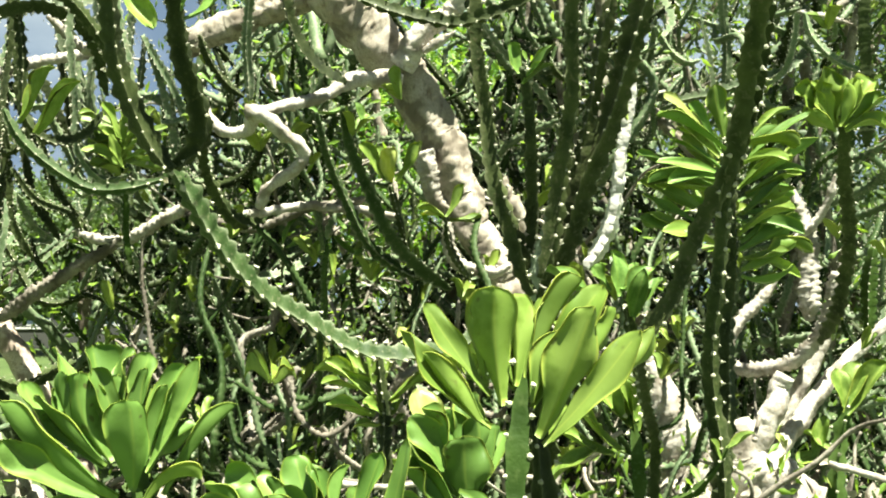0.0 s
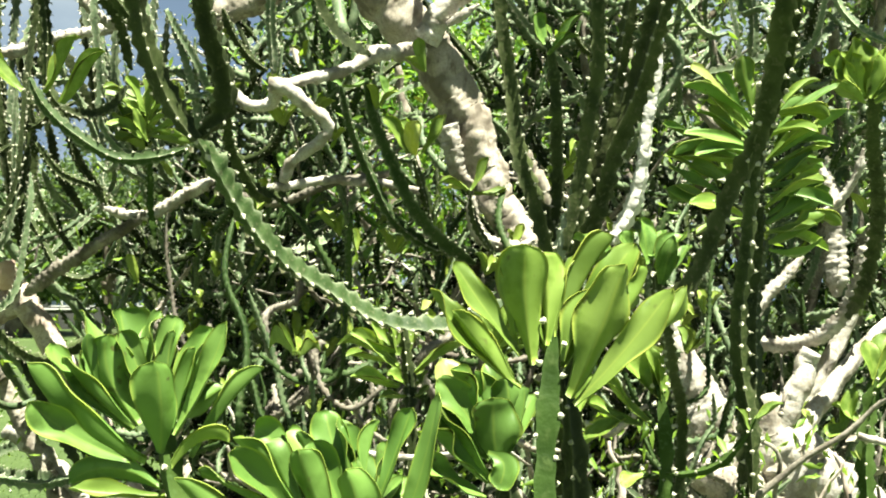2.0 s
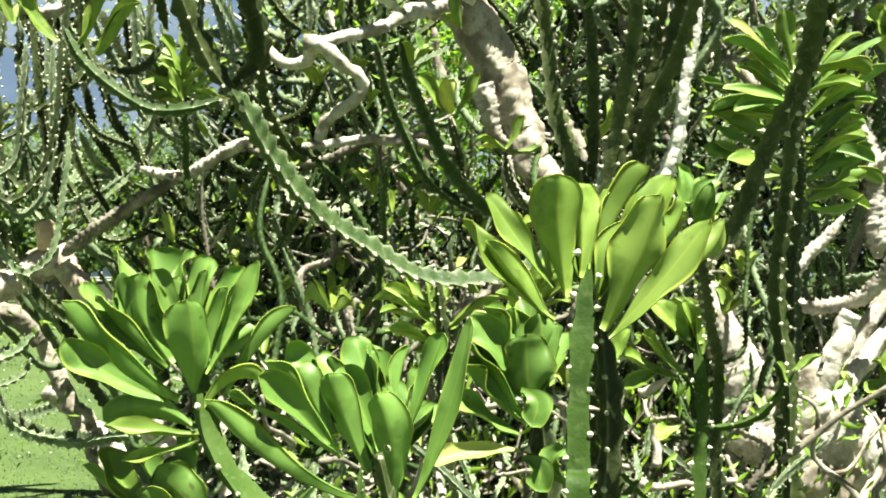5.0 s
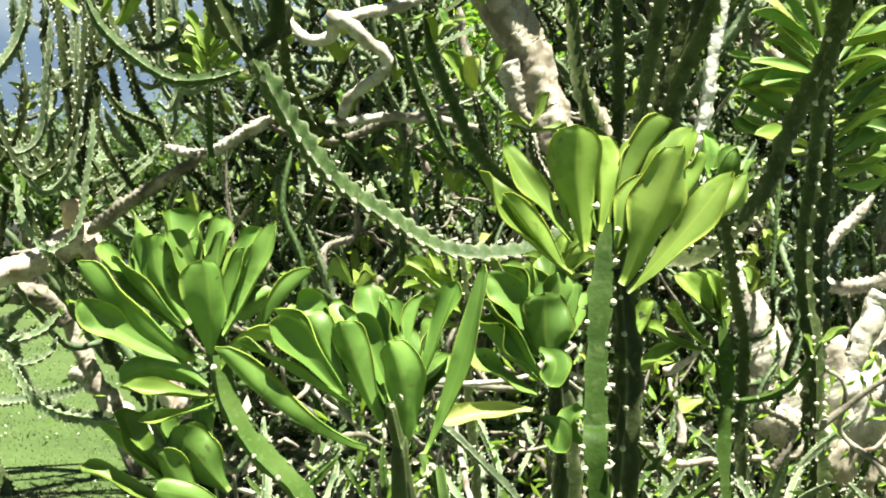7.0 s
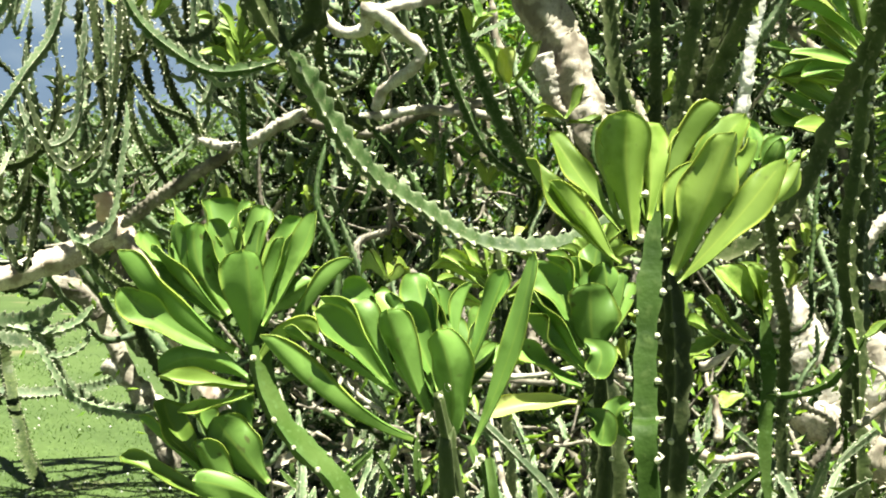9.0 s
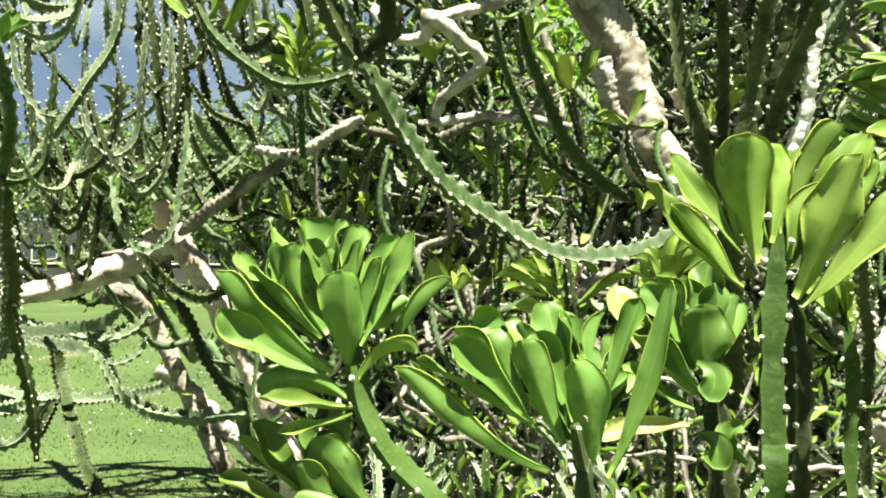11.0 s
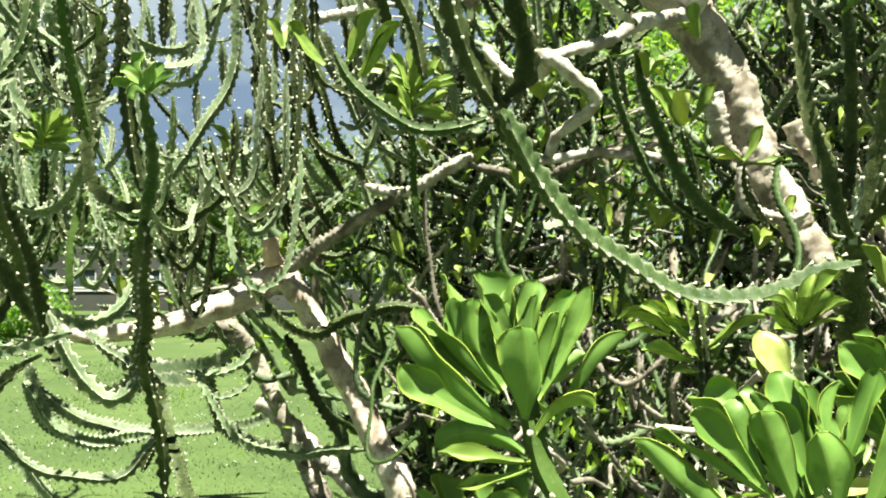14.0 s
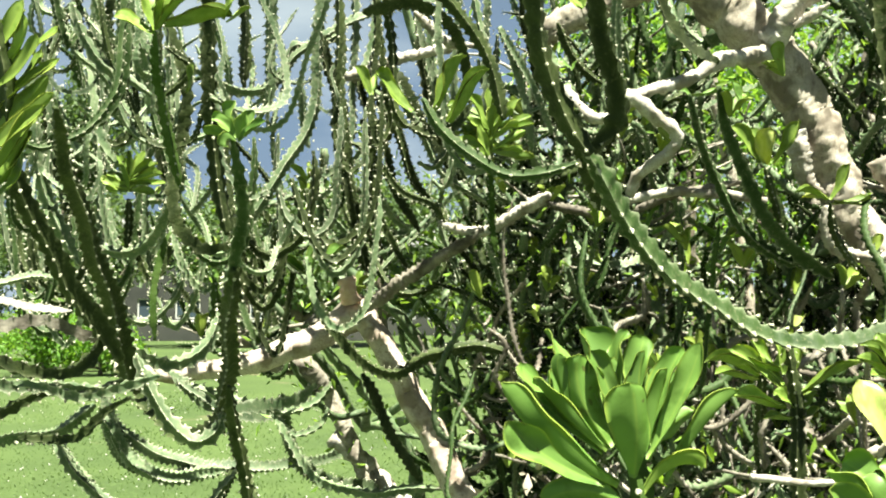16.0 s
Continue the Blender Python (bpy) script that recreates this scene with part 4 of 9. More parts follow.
leaf(b_s1r, (-0.686, 2.911, 2.307), (-0.648, 2.9, 2.378), 0.049, (-0.51, -0.5, 0.91))
b_v3a = stem(middle, [(0.72, 2.566, 2.57, 0.033), (0.758, 2.74, 2.364, 0.033), (0.767, 2.866, 2.188, 0.034), (0.754, 2.973, 2.022, 0.034), (0.725, 3.061, 1.871, 0.034), (0.675, 3.141, 1.726, 0.034), (0.617, 3.209, 1.59, 0.034), (0.532, 3.278, 1.448, 0.034), (0.426, 3.329, 1.398, 0.034), (0.27, 3.397, 1.445, 0.034)], STEM_OLIVE, 15, ribs=3, pitch=0.058, thorn=0.0068, valley=0.38, per=4, round_cushion=True, tooth_depth=0.34)
b_v3c = stem(middle, [(0.803, 2.718, 2.55, 0.022), (0.808, 2.84, 2.338, 0.023), (0.787, 2.955, 2.106, 0.023), (0.752, 3.036, 1.913, 0.025), (0.726, 3.094, 1.738, 0.026), (0.713, 3.137, 1.558, 0.026), (0.717, 3.171, 1.343, 0.027), (0.733, 3.184, 1.175, 0.028), (0.748, 3.187, 1.04, 0.021), (0.751, 3.19, 0.95, 0.012)], STEM, 16, pitch=0.058, thorn=0.0068, valley=0.38, per=4, round_cushion=True, tooth_depth=0.34)
b_v1 = stem(middle, [(0.28, 3.997, 1.608, 0.042), (0.242, 4.006, 1.686, 0.042), (0.184, 4.018, 1.864, 0.041), (0.131, 4.018, 2.102, 0.038), (0.096, 4.004, 2.339, 0.037), (0.072, 3.972, 2.592, 0.035), (0.056, 3.906, 2.93, 0.033)], STEM_OLIVE, 17, pitch=0.058, thorn=0.0068, valley=0.38, per=4, round_cushion=True, tooth_depth=0.34)
b_v2 = stem(middle, [(0.266, 4.095, 1.69, 0.036), (0.276, 4.074, 1.849, 0.034), (0.284, 4.035, 2.064, 0.031), (0.263, 3.991, 2.256, 0.028), (0.232, 3.955, 2.388, 0.026)], STEM, 18, ribs=3, pitch=0.058, thorn=0.0068, valley=0.38, per=4, round_cushion=True)
leaf(b_v2, (0.228, 3.96, 2.369), (0.202, 3.937, 2.473), 0.069, (0.31, -0.73, 0.66))
leaf(b_v2, (0.252, 3.963, 2.35), (0.347, 3.929, 2.47), 0.043, (-0.38, -0.53, 0.45))
leaf(b_v2, (0.242, 3.967, 2.331), (0.339, 3.945, 2.405), 0.039, (-0.22, -0.71, 0.78))
b_v4 = stem(middle, [(0.306, 3.994, 1.666, 0.039), (0.338, 3.976, 1.821, 0.039), (0.381, 3.935, 2.07, 0.038), (0.4, 3.877, 2.331, 0.037), (0.399, 3.804, 2.583, 0.036), (0.379, 3.712, 2.839, 0.035)], STEM_OLIVE, 19, pitch=0.058, thorn=0.0068, valley=0.38, per=4, round_cushion=True, tooth_depth=0.34)
b_v5 = stem(middle, [(0.326, 4.094, 1.63, 0.052), (0.394, 4.068, 1.788, 0.052), (0.48, 4.014, 2.041, 0.05), (0.561, 3.943, 2.286, 0.049), (0.627, 3.853, 2.537, 0.048), (0.669, 3.745, 2.792, 0.047)], STEM_OLIVE, 20, pitch=0.058, thorn=0.0068, valley=0.38, per=4, round_cushion=True, tooth_depth=0.34)
b_v6 = stem(middle, [(0.281, 4.017, 1.588, 0.035), (0.301, 4.012, 1.706, 0.032), (0.334, 4, 1.862, 0.028), (0.373, 3.98, 2.017, 0.024), (0.393, 3.968, 2.094, 0.022)], STEM_BLOOM, 21, ribs=3, pitch=0.048, per=4, round_cushion=True)
b_v7 = stem(middle, [(0.322, 4.194, 1.653, 0.033), (0.384, 4.177, 1.857, 0.033), (0.473, 4.133, 2.159, 0.032), (0.519, 4.076, 2.434, 0.031), (0.572, 4.001, 2.698, 0.031)], STEM_OLIVE, 22, pitch=0.058, thorn=0.0068, valley=0.38, per=4, round_cushion=True)
b_ws = stem(middle, [(0.552, 4.824, 1.721, 0.042), (0.618, 4.818, 1.85, 0.039), (0.67, 4.807, 2.05, 0.035), (0.704, 4.785, 2.284, 0.031), (0.741, 4.752, 2.515, 0.026)], BARK_WHITE, 23, pitch=0.048, per=4, valley=0.75, uneven=0.06, tooth_depth=0.25)
b_vb = stem(middle, [(0.298, 4.195, 1.653, 0.049), (0.312, 4.297, 1.489, 0.057), (0.337, 4.436, 1.23, 0.07), (0.37, 4.634, 0.773, 0.092), (0.4, 4.664, 0.386, 0.097), (0.39, 4.694, -0.03, 0.101)], STEM, 24, ribs=3, pitch=0.048, per=4, round_cushion=True, tooth_depth=0.34, tip=False)
b_vt = stem(middle, [(-0.298, 3.744, 2.569, 0.027), (-0.131, 3.767, 2.527, 0.027), (0, 3.779, 2.498, 0.028), (0.093, 3.772, 2.522, 0.028), (0.186, 3.761, 2.557, 0.028), (0.297, 3.744, 2.595, 0.029)], STEM, 25, pitch=0.048, per=4, round_cushion=True)
b_g1 = stem(right, [(1.001, 4.182, 2.269, 0.034), (1.01, 4.219, 2.005, 0.036), (1.007, 4.244, 1.696, 0.038), (0.993, 4.248, 1.367, 0.04), (0.968, 4.209, 0.884, 0.043), (0.998, 4.239, 0.442, 0.045), (0.988, 4.269, -0.03, 0.047)], STEM, 26, pitch=0.048, per=4, round_cushion=True, tooth_depth=0.34, tip=False)
blade(b_g1, (0.981, 4.161, 2.162), (0.955, 4.154, 2.273), (0.941, 4.149, 2.367), 0.070, (0.53, 0.91, 0.24), 2)
blade(b_g1, (0.964, 4.157, 2.114), (0.891, 4.140, 2.230), (0.845, 4.129, 2.298), 0.046, (0.25, -0.84, 0.12))
blade(b_g1, (0.955, 4.154, 2.100), (0.849, 4.134, 2.199), (0.781, 4.119, 2.263), 0.054, (0.19, -0.85, 0.21), 2)
blade(b_g1, (0.904, 4.156, 2.202), (0.819, 4.149, 2.289), (0.758, 4.145, 2.334), 0.038, (0.24, -0.80, 0.27), 1)
blade(b_g1, (0.957, 4.167, 2.030), (0.874, 4.159, 2.131), (0.827, 4.155, 2.188), 0.068, (0.55, 0.83, 0.45), 2)
blade(b_g1, (0.946, 4.155, 2.033), (0.781, 4.132, 2.062), (0.651, 4.113, 2.119), 0.038, (0.21, -0.40, 0.83))
blade(b_g1, (0.946, 4.157, 1.992), (0.781, 4.135, 2.006), (0.655, 4.119, 2.004), 0.035, (-0.01, -0.38, 0.90), 2)
blade(b_g1, (0.945, 4.168, 2.000), (0.807, 4.163, 2.026), (0.689, 4.159, 2.038), 0.054, (0.23, 0.77, 0.67))
blade(b_g1, (0.921, 4.158, 1.891), (0.786, 4.131, 1.955), (0.673, 4.110, 2.007), 0.040, (0.26, -0.59, 0.67), 2)
blade(b_g1, (0.917, 4.161, 1.850), (0.776, 4.133, 1.915), (0.673, 4.112, 1.967), 0.046, (0.20, -0.72, 0.56))
blade(b_g1, (0.924, 4.173, 1.904), (0.823, 4.167, 1.959), (0.762, 4.164, 1.985), 0.046, (0.41, 0.78, 0.60), 2)
blade(b_g1, (0.902, 4.168, 1.806), (0.754, 4.150, 1.841), (0.666, 4.136, 1.889), 0.056, (0.35, 0.73, 0.67))
blade(b_g1, (0.896, 4.158, 1.830), (0.759, 4.128, 1.868), (0.696, 4.106, 1.898), 0.030, (0.16, -0.66, 0.66), 2)
blade(b_g1, (1.053, 4.155, 2.085), (1.140, 4.137, 2.178), (1.278, 4.124, 2.262), 0.040, (-0.65, -0.60, 0.55))
blade(b_g1, (1.067, 4.163, 2.162), (1.138, 4.161, 2.243), (1.219, 4.162, 2.278), 0.038, (-0.61, -0.72, 0.44), 2)
blade(b_g1, (1.053, 4.159, 2.008), (1.181, 4.143, 2.083), (1.306, 4.130, 2.170), 0.051, (-0.33, 0.42, 0.80))
blade(b_g1, (1.057, 4.164, 2.040), (1.100, 4.153, 2.109), (1.114, 4.145, 2.165), 0.049, (-0.54, -0.92, 0.01), 2)
blade(b_g1, (1.057, 4.165, 2.019), (1.164, 4.157, 2.065), (1.268, 4.155, 2.052), 0.042, (-0.27, -0.53, 0.79))
blade(b_g1, (1.051, 4.161, 1.972), (1.160, 4.146, 2.017), (1.246, 4.135, 2.039), 0.042, (-0.42, -0.53, 0.76), 2)
blade(b_g1, (1.043, 4.164, 1.907), (1.120, 4.147, 1.966), (1.181, 4.134, 2.029), 0.054, (-0.61, -0.78, 0.40))
blade(b_g1, (1.042, 4.177, 1.898), (1.127, 4.176, 1.959), (1.237, 4.177, 1.994), 0.054, (-0.09, 0.70, 0.66), 2)
blade(b_g1, (1.038, 4.182, 1.797), (1.148, 4.182, 1.868), (1.245, 4.181, 1.933), 0.066, (-0.16, 0.70, 0.60))
blade(b_g1, (1.039, 4.165, 1.830), (1.134, 4.144, 1.905), (1.203, 4.129, 1.948), 0.042, (-0.56, -0.78, 0.45), 2)
blade(b_g1, (1.028, 4.174, 1.766), (1.142, 4.163, 1.826), (1.249, 4.153, 1.890), 0.078, (-0.02, 0.80, 0.50))
blade(b_g1, (1.037, 4.181, 1.695), (1.144, 4.174, 1.735), (1.231, 4.168, 1.802), 0.078, (-0.02, 0.81, 0.49), 2)
blade(b_g1, (1.035, 4.176, 1.675), (1.140, 4.164, 1.660), (1.218, 4.152, 1.718), 0.066, (-0.01, 0.58, 0.77))
blade(b_g1, (1.038, 4.167, 1.741), (1.117, 4.145, 1.744), (1.192, 4.128, 1.767), 0.046, (-0.28, -0.60, 0.77), 2)
blade(b_g1, (0.982, 4.120, 2.017), (0.840, 4.050, 2.060), (0.704, 3.997, 2.064), 0.044, (0.01, -0.77, 0.52))
blade(b_g1, (1.033, 4.211, 1.813), (1.181, 4.256, 1.812), (1.328, 4.292, 1.769), 0.054, (0.30, 0.58, 0.80), 2)
blade(b_g1, (0.987, 4.138, 2.036), (0.832, 4.093, 2.037), (0.681, 4.060, 1.999), 0.057, (0.05, 0.58, 0.84))
blade(b_g1, (1.004, 4.213, 2.088), (0.927, 4.270, 2.182), (0.844, 4.313, 2.233), 0.065, (0.57, 0.60, 0.73), 2)
blade(b_g1, (1.019, 4.148, 1.863), (1.128, 4.111, 1.861), (1.238, 4.087, 1.820), 0.053, (-0.10, -0.77, 0.57))
blade(b_g1, (0.982, 4.134, 1.762), (0.850, 4.063, 1.813), (0.724, 4.011, 1.824), 0.062, (0.20, -0.37, 0.87), 2)
blade(b_g1, (1.037, 4.225, 1.901), (1.172, 4.292, 1.912), (1.306, 4.346, 1.879), 0.050, (-0.11, -0.77, 0.57))
blade(b_g1, (1.000, 4.202, 1.958), (0.858, 4.235, 2.014), (0.711, 4.260, 2.028), 0.058, (0.28, 0.59, 0.83), 2)
blade(b_g1, (0.987, 4.133, 2.119), (0.849, 4.085, 2.198), (0.715, 4.048, 2.238), 0.053, (0.36, -0.36, 0.78))
blade(b_g1, (1.037, 4.228, 1.838), (1.166, 4.294, 1.876), (1.293, 4.346, 1.872), 0.063, (-0.26, -0.77, 0.57), 2)
blade(b_g1, (0.987, 4.138, 2.030), (0.871, 4.090, 2.110), (0.760, 4.055, 2.151), 0.045, (0.43, -0.36, 0.75))
blade(b_g1, (1.019, 4.133, 2.136), (1.120, 4.095, 2.156), (1.223, 4.069, 2.138), 0.065, (0.12, 0.57, 0.86), 2)
blade(b_g1, (0.987, 4.139, 2.011), (0.868, 4.095, 2.023), (0.754, 4.063, 1.997), 0.058, (-0.16, -0.78, 0.55))
blade(b_g1, (0.987, 4.152, 1.769), (0.872, 4.109, 1.765), (0.762, 4.078, 1.722), 0.056, (-0.25, -0.39, 0.90), 2)
blade(b_g1, (1.004, 4.218, 2.003), (0.898, 4.277, 2.047), (0.785, 4.321, 2.047), 0.061, (0.22, 0.59, 0.84))
blade(b_g1, (1.033, 4.215, 1.735), (1.157, 4.260, 1.727), (1.281, 4.296, 1.676), 0.043, (-0.02, -0.77, 0.58), 2)
blade(b_g1, (1.004, 4.224, 1.898), (0.894, 4.282, 1.949), (0.776, 4.326, 1.957), 0.050, (-0.03, -0.78, 0.55))
blade(b_g1, (1.015, 4.132, 1.819), (1.102, 4.067, 1.881), (1.191, 4.021, 1.904), 0.054, (-0.48, -0.39, 0.82), 2)
blade(b_g1, (1.033, 4.204, 1.946), (1.148, 4.245, 1.985), (1.262, 4.279, 1.982), 0.058, (0.15, 0.80, 0.59))
blade(b_g1, (1.015, 4.119, 2.065), (1.090, 4.056, 2.087), (1.167, 4.011, 2.071), 0.054, (-0.19, -0.38, 0.88), 2)
blade(b_g1, (1.037, 4.214, 2.098), (1.129, 4.276, 2.188), (1.218, 4.324, 2.236), 0.055, (-0.10, 0.80, 0.53))
blade(b_g1, (1.019, 4.141, 1.983), (1.107, 4.100, 2.060), (1.197, 4.071, 2.097), 0.055, (-0.58, -0.39, 0.75), 2)
b_h1 = stem(right, [(1.449, 4.319, 2.282, 0.032), (1.504, 4.475, 2.1, 0.034), (1.572, 4.628, 1.893, 0.037), (1.605, 4.815, 1.627, 0.04), (1.553, 4.981, 1.414, 0.043)], STEM, 27, ribs=3, pitch=0.048, per=4, round_cushion=True)
b_h2 = knobby(right, [(1.624, 4.956, 1.727, 0.043), (1.609, 5.012, 1.559, 0.041), (1.556, 5.068, 1.424, 0.039), (1.472, 5.125, 1.337, 0.037), (1.342, 5.198, 1.294, 0.035), (1.244, 5.251, 1.311, 0.033), (1.226, 5.28, 1.394, 0.032), (1.293, 5.299, 1.509, 0.03), (1.387, 5.31, 1.613, 0.029), (1.46, 5.317, 1.703, 0.027)], BARK, 28)
blade(b_h1, (1.429, 4.319, 2.239), (1.389, 4.312, 2.354), (1.415, 4.307, 2.453), 0.105, (0.10, -0.86, -0.15), 2)
blade(b_h1, (1.421, 4.313, 2.242), (1.364, 4.298, 2.341), (1.354, 4.288, 2.411), 0.088, (0.22, -0.81, 0.01), 2)
blade(b_h1, (1.412, 4.310, 2.242), (1.328, 4.290, 2.335), (1.267, 4.277, 2.384), 0.088, (0.25, -0.73, 0.30), 2)
blade(b_h1, (1.426, 4.311, 2.221), (1.366, 4.295, 2.256), (1.301, 4.283, 2.292), 0.067, (0.58, 0.65, 0.72), 2)
blade(b_h1, (1.457, 4.320, 2.243), (1.486, 4.315, 2.355), (1.515, 4.312, 2.424), 0.097, (-0.72, -0.84, -0.02), 2)
blade(b_h1, (1.456, 4.317, 2.243), (1.526, 4.309, 2.347), (1.583, 4.305, 2.409), 0.097, (-0.75, -0.75, 0.25), 2)
blade(b_h1, (1.440, 4.307, 2.241), (1.477, 4.288, 2.322), (1.460, 4.272, 2.394), 0.097, (-0.26, 0.77, 0.25), 2)
blade(b_h1, (1.458, 4.311, 2.237), (1.538, 4.298, 2.298), (1.610, 4.289, 2.343), 0.088, (-0.63, -0.70, 0.46), 2)
blade(b_h1, (1.461, 4.309, 2.220), (1.535, 4.294, 2.243), (1.606, 4.285, 2.228), 0.080, (-0.23, -0.51, 0.78), 2)
blade(b_h1, (1.439, 4.331, 2.241), (1.438, 4.342, 2.349), (1.470, 4.350, 2.441), 0.097, (-0.55, -0.91, -0.15), 2)
b_i1 = stem(right, [(1.161, 3.422, 1.298, 0.025), (1.141, 3.417, 1.167, 0.026), (1.115, 3.4, 0.975, 0.028), (1.145, 3.43, 0.487, 0.03), (1.135, 3.46, -0.03, 0.031)], STEM_YOUNG, 29, pitch=0.048, per=4, round_cushion=True, tip=False)
leaf(b_i1, (1.159, 3.418, 1.241), (1.253, 3.396, 1.406), 0.084, (-0.42, -0.65, 0.65), 2)
leaf(b_i1, (1.152, 3.422, 1.265), (1.21, 3.463, 1.395), 0.084, (-0.16, -0.55, 0.69), 2)
leaf(b_i1, (1.109, 3.424, 1.134), (1.044, 3.45, 1.196), 0.057, (0.48, -0.61, 0.63), 2)
leaf(b_i1, (1.079, 3.433, 1.133), (1.017, 3.448, 1.106), 0.050, (0.46, -0.65, 0.72), 2)
leaf(b_i1, (1.063, 3.436, 1.116), (1.099, 3.437, 1.239), 0.050, (-0.05, -0.59, 0.85), 2)
leaf(b_i1, (1.118, 3.407, 1.022), (1.106, 3.417, 1.069), 0.076, (0.42, -0.5, 0.83), 1)
leaf(b_i1, (1.152, 3.422, 1.265), (1.134, 3.435, 1.379), 0.065, (0.13, -0.63, 0.87), 2)
b_t1 = limb(old, [(-0.674, 5.146, 3.174, 0.132), (-0.522, 5.186, 2.963, 0.123), (-0.371, 5.209, 2.793, 0.114), (-0.231, 5.223, 2.623, 0.107), (-0.133, 5.231, 2.449, 0.100), (-0.055, 5.232, 2.301, 0.096), (-0.003, 5.229, 2.163, 0.090), (0.038, 5.224, 2.041, 0.086), (0.109, 5.211, 1.878, 0.080), (0.223, 5.184, 1.685, 0.073), (0.321, 5.147, 1.483, 0.065)], BARK_TAN, 30, "trunk", rough=0.08, lump=0.02, sides=44, step=0.009, scars=0.006)
b_t1b = limb(old, [(-0.248, 5.073, 2.642, 0.061), (-0.18, 5.063, 2.756, 0.053), (-0.112, 5.059, 2.816, 0.048), (-0.017, 5.052, 2.898, 0.041), (0.083, 5.031, 3.031, 0.031)], BARK, 31, "branch", rough=0.16, lump=0.02, sides=44, step=0.009, scars=0.010)
b_t1c = knobby(old, [(-0.153, 5.014, 2.694, 0.03), (-0.078, 5.007, 2.734, 0.023), (-0.004, 4.997, 2.779, 0.015)], BARK, 32)
b_w2a = limb(old, [(-0.253, 5.034, 2.583, 0.038), (-0.381, 4.927, 2.56, 0.034), (-0.482, 4.84, 2.508, 0.03), (-0.556, 4.769, 2.451, 0.027), (-0.619, 4.708, 2.416, 0.025), (-0.699, 4.626, 2.375, 0.022), (-0.812, 4.499, 2.343, 0.018)], BARK, 33, "branch")
b_w2 = limb(old, [(-0.824, 4.466, 2.339, 0.029), (-0.77, 4.491, 2.334, 0.029), (-0.722, 4.521, 2.299, 0.028), (-0.681, 4.55, 2.254, 0.027), (-0.626, 4.58, 2.218, 0.026), (-0.611, 4.601, 2.17, 0.025), (-0.64, 4.616, 2.122, 0.024), (-0.705, 4.628, 2.082, 0.023), (-0.757, 4.638, 2.045, 0.022), (-0.796, 4.657, 1.971, 0.021)], BARK, 34, "branch")
b_w2b = limb(old, [(-0.795, 4.504, 2.332, 0.027), (-0.822, 4.556, 2.282, 0.026), (-0.887, 4.595, 2.262, 0.024), (-0.95, 4.624, 2.285, 0.023), (-1.008, 4.654, 2.332, 0.021), (-1.06, 4.692, 2.414, 0.019)], BARK, 35, "branch")
b_w2c = limb(old, [(-0.956, 4.782, 1.943, 0.022), (-0.804, 4.856, 1.973, 0.021), (-0.646, 4.926, 2.002, 0.02), (-0.411, 5.02, 1.996, 0.018), (-0.266, 5.075, 1.968, 0.017)], BARK, 36, "branch")
b_w1x = knobby(old, [(-0.365, 5.06, 2.05, 0.02), (-0.619, 5.095, 2.018, 0.021), (-0.901, 5.126, 1.93, 0.022), (-1.105, 5.13, 1.956, 0.023), (-1.22, 5.128, 1.999, 0.023)], BARK_DRY, 37)
b_w1 = knobby(old, [(-1.195, 5.131, 2.032, 0.036), (-1.276, 5.149, 1.983, 0.034), (-1.409, 5.172, 1.919, 0.03), (-1.541, 5.188, 1.869, 0.027), (-1.659, 5.193, 1.885, 0.023), (-1.725, 5.196, 1.916, 0.022)], BARK, 38)
b_w1b = knobby(old, [(-1.508, 5.162, 1.888, 0.026), (-1.64, 5.219, 1.801, 0.03), (-1.828, 5.28, 1.708, 0.034), (-2.004, 5.335, 1.61, 0.039), (-2.138, 5.377, 1.518, 0.043)], BARK_DRY, 39)
b_w1l = limb(old, [(-2.19, 5.54, 1.521, 0.077), (-2.289, 5.484, 1.445, 0.072), (-2.435, 5.398, 1.361, 0.065), (-2.599, 5.294, 1.285, 0.058), (-2.758, 5.187, 1.238, 0.05), (-2.996, 5.013, 1.21, 0.04), (-3.199, 4.852, 1.241, 0.03)], BARK_PINK, 40, "branch", rough=0.045, lump=0.012, sides=44, step=0.009, scars=0.004)
b_w1t = limb(old, [(-2.2, 5.484, 1.479, 0.056), (-2.085, 5.492, 1.312, 0.059), (-1.966, 5.489, 1.121, 0.062), (-1.832, 5.475, 0.906, 0.065), (-1.712, 5.447, 0.698, 0.068), (-1.605, 5.407, 0.496, 0.071), (-1.575, 5.437, 0.248, 0.075), (-1.585, 5.467, -0.03, 0.078)], BARK_PINK, 41, "branch", rough=0.045, lump=0.012, sides=44, step=0.009, scars=0.004)
b_w1s = limb(old, [(-2.238, 5.439, 1.548, 0.048), (-2.259, 5.43, 1.604, 0.045), (-2.27, 5.425, 1.66, 0.042)], CUT, 42, "branch")
b_pa = limb(old, [(-0.157, 5.146, 2.267, 0.051), (-0.132, 5.161, 2.167, 0.044), (-0.094, 5.174, 2.066, 0.037), (-0.031, 5.182, 1.991, 0.031)], BARK, 43, "branch", rough=0.16, lump=0.02, sides=44, step=0.009, scars=0.010)
b_pb = knobby(old, [(-0.04, 4.986, 1.936, 0.032), (-0.028, 4.994, 1.838, 0.031), (0.033, 4.999, 1.753, 0.031), (0.156, 5, 1.716, 0.03), (0.229, 4.996, 1.753, 0.029)], BARK, 44)
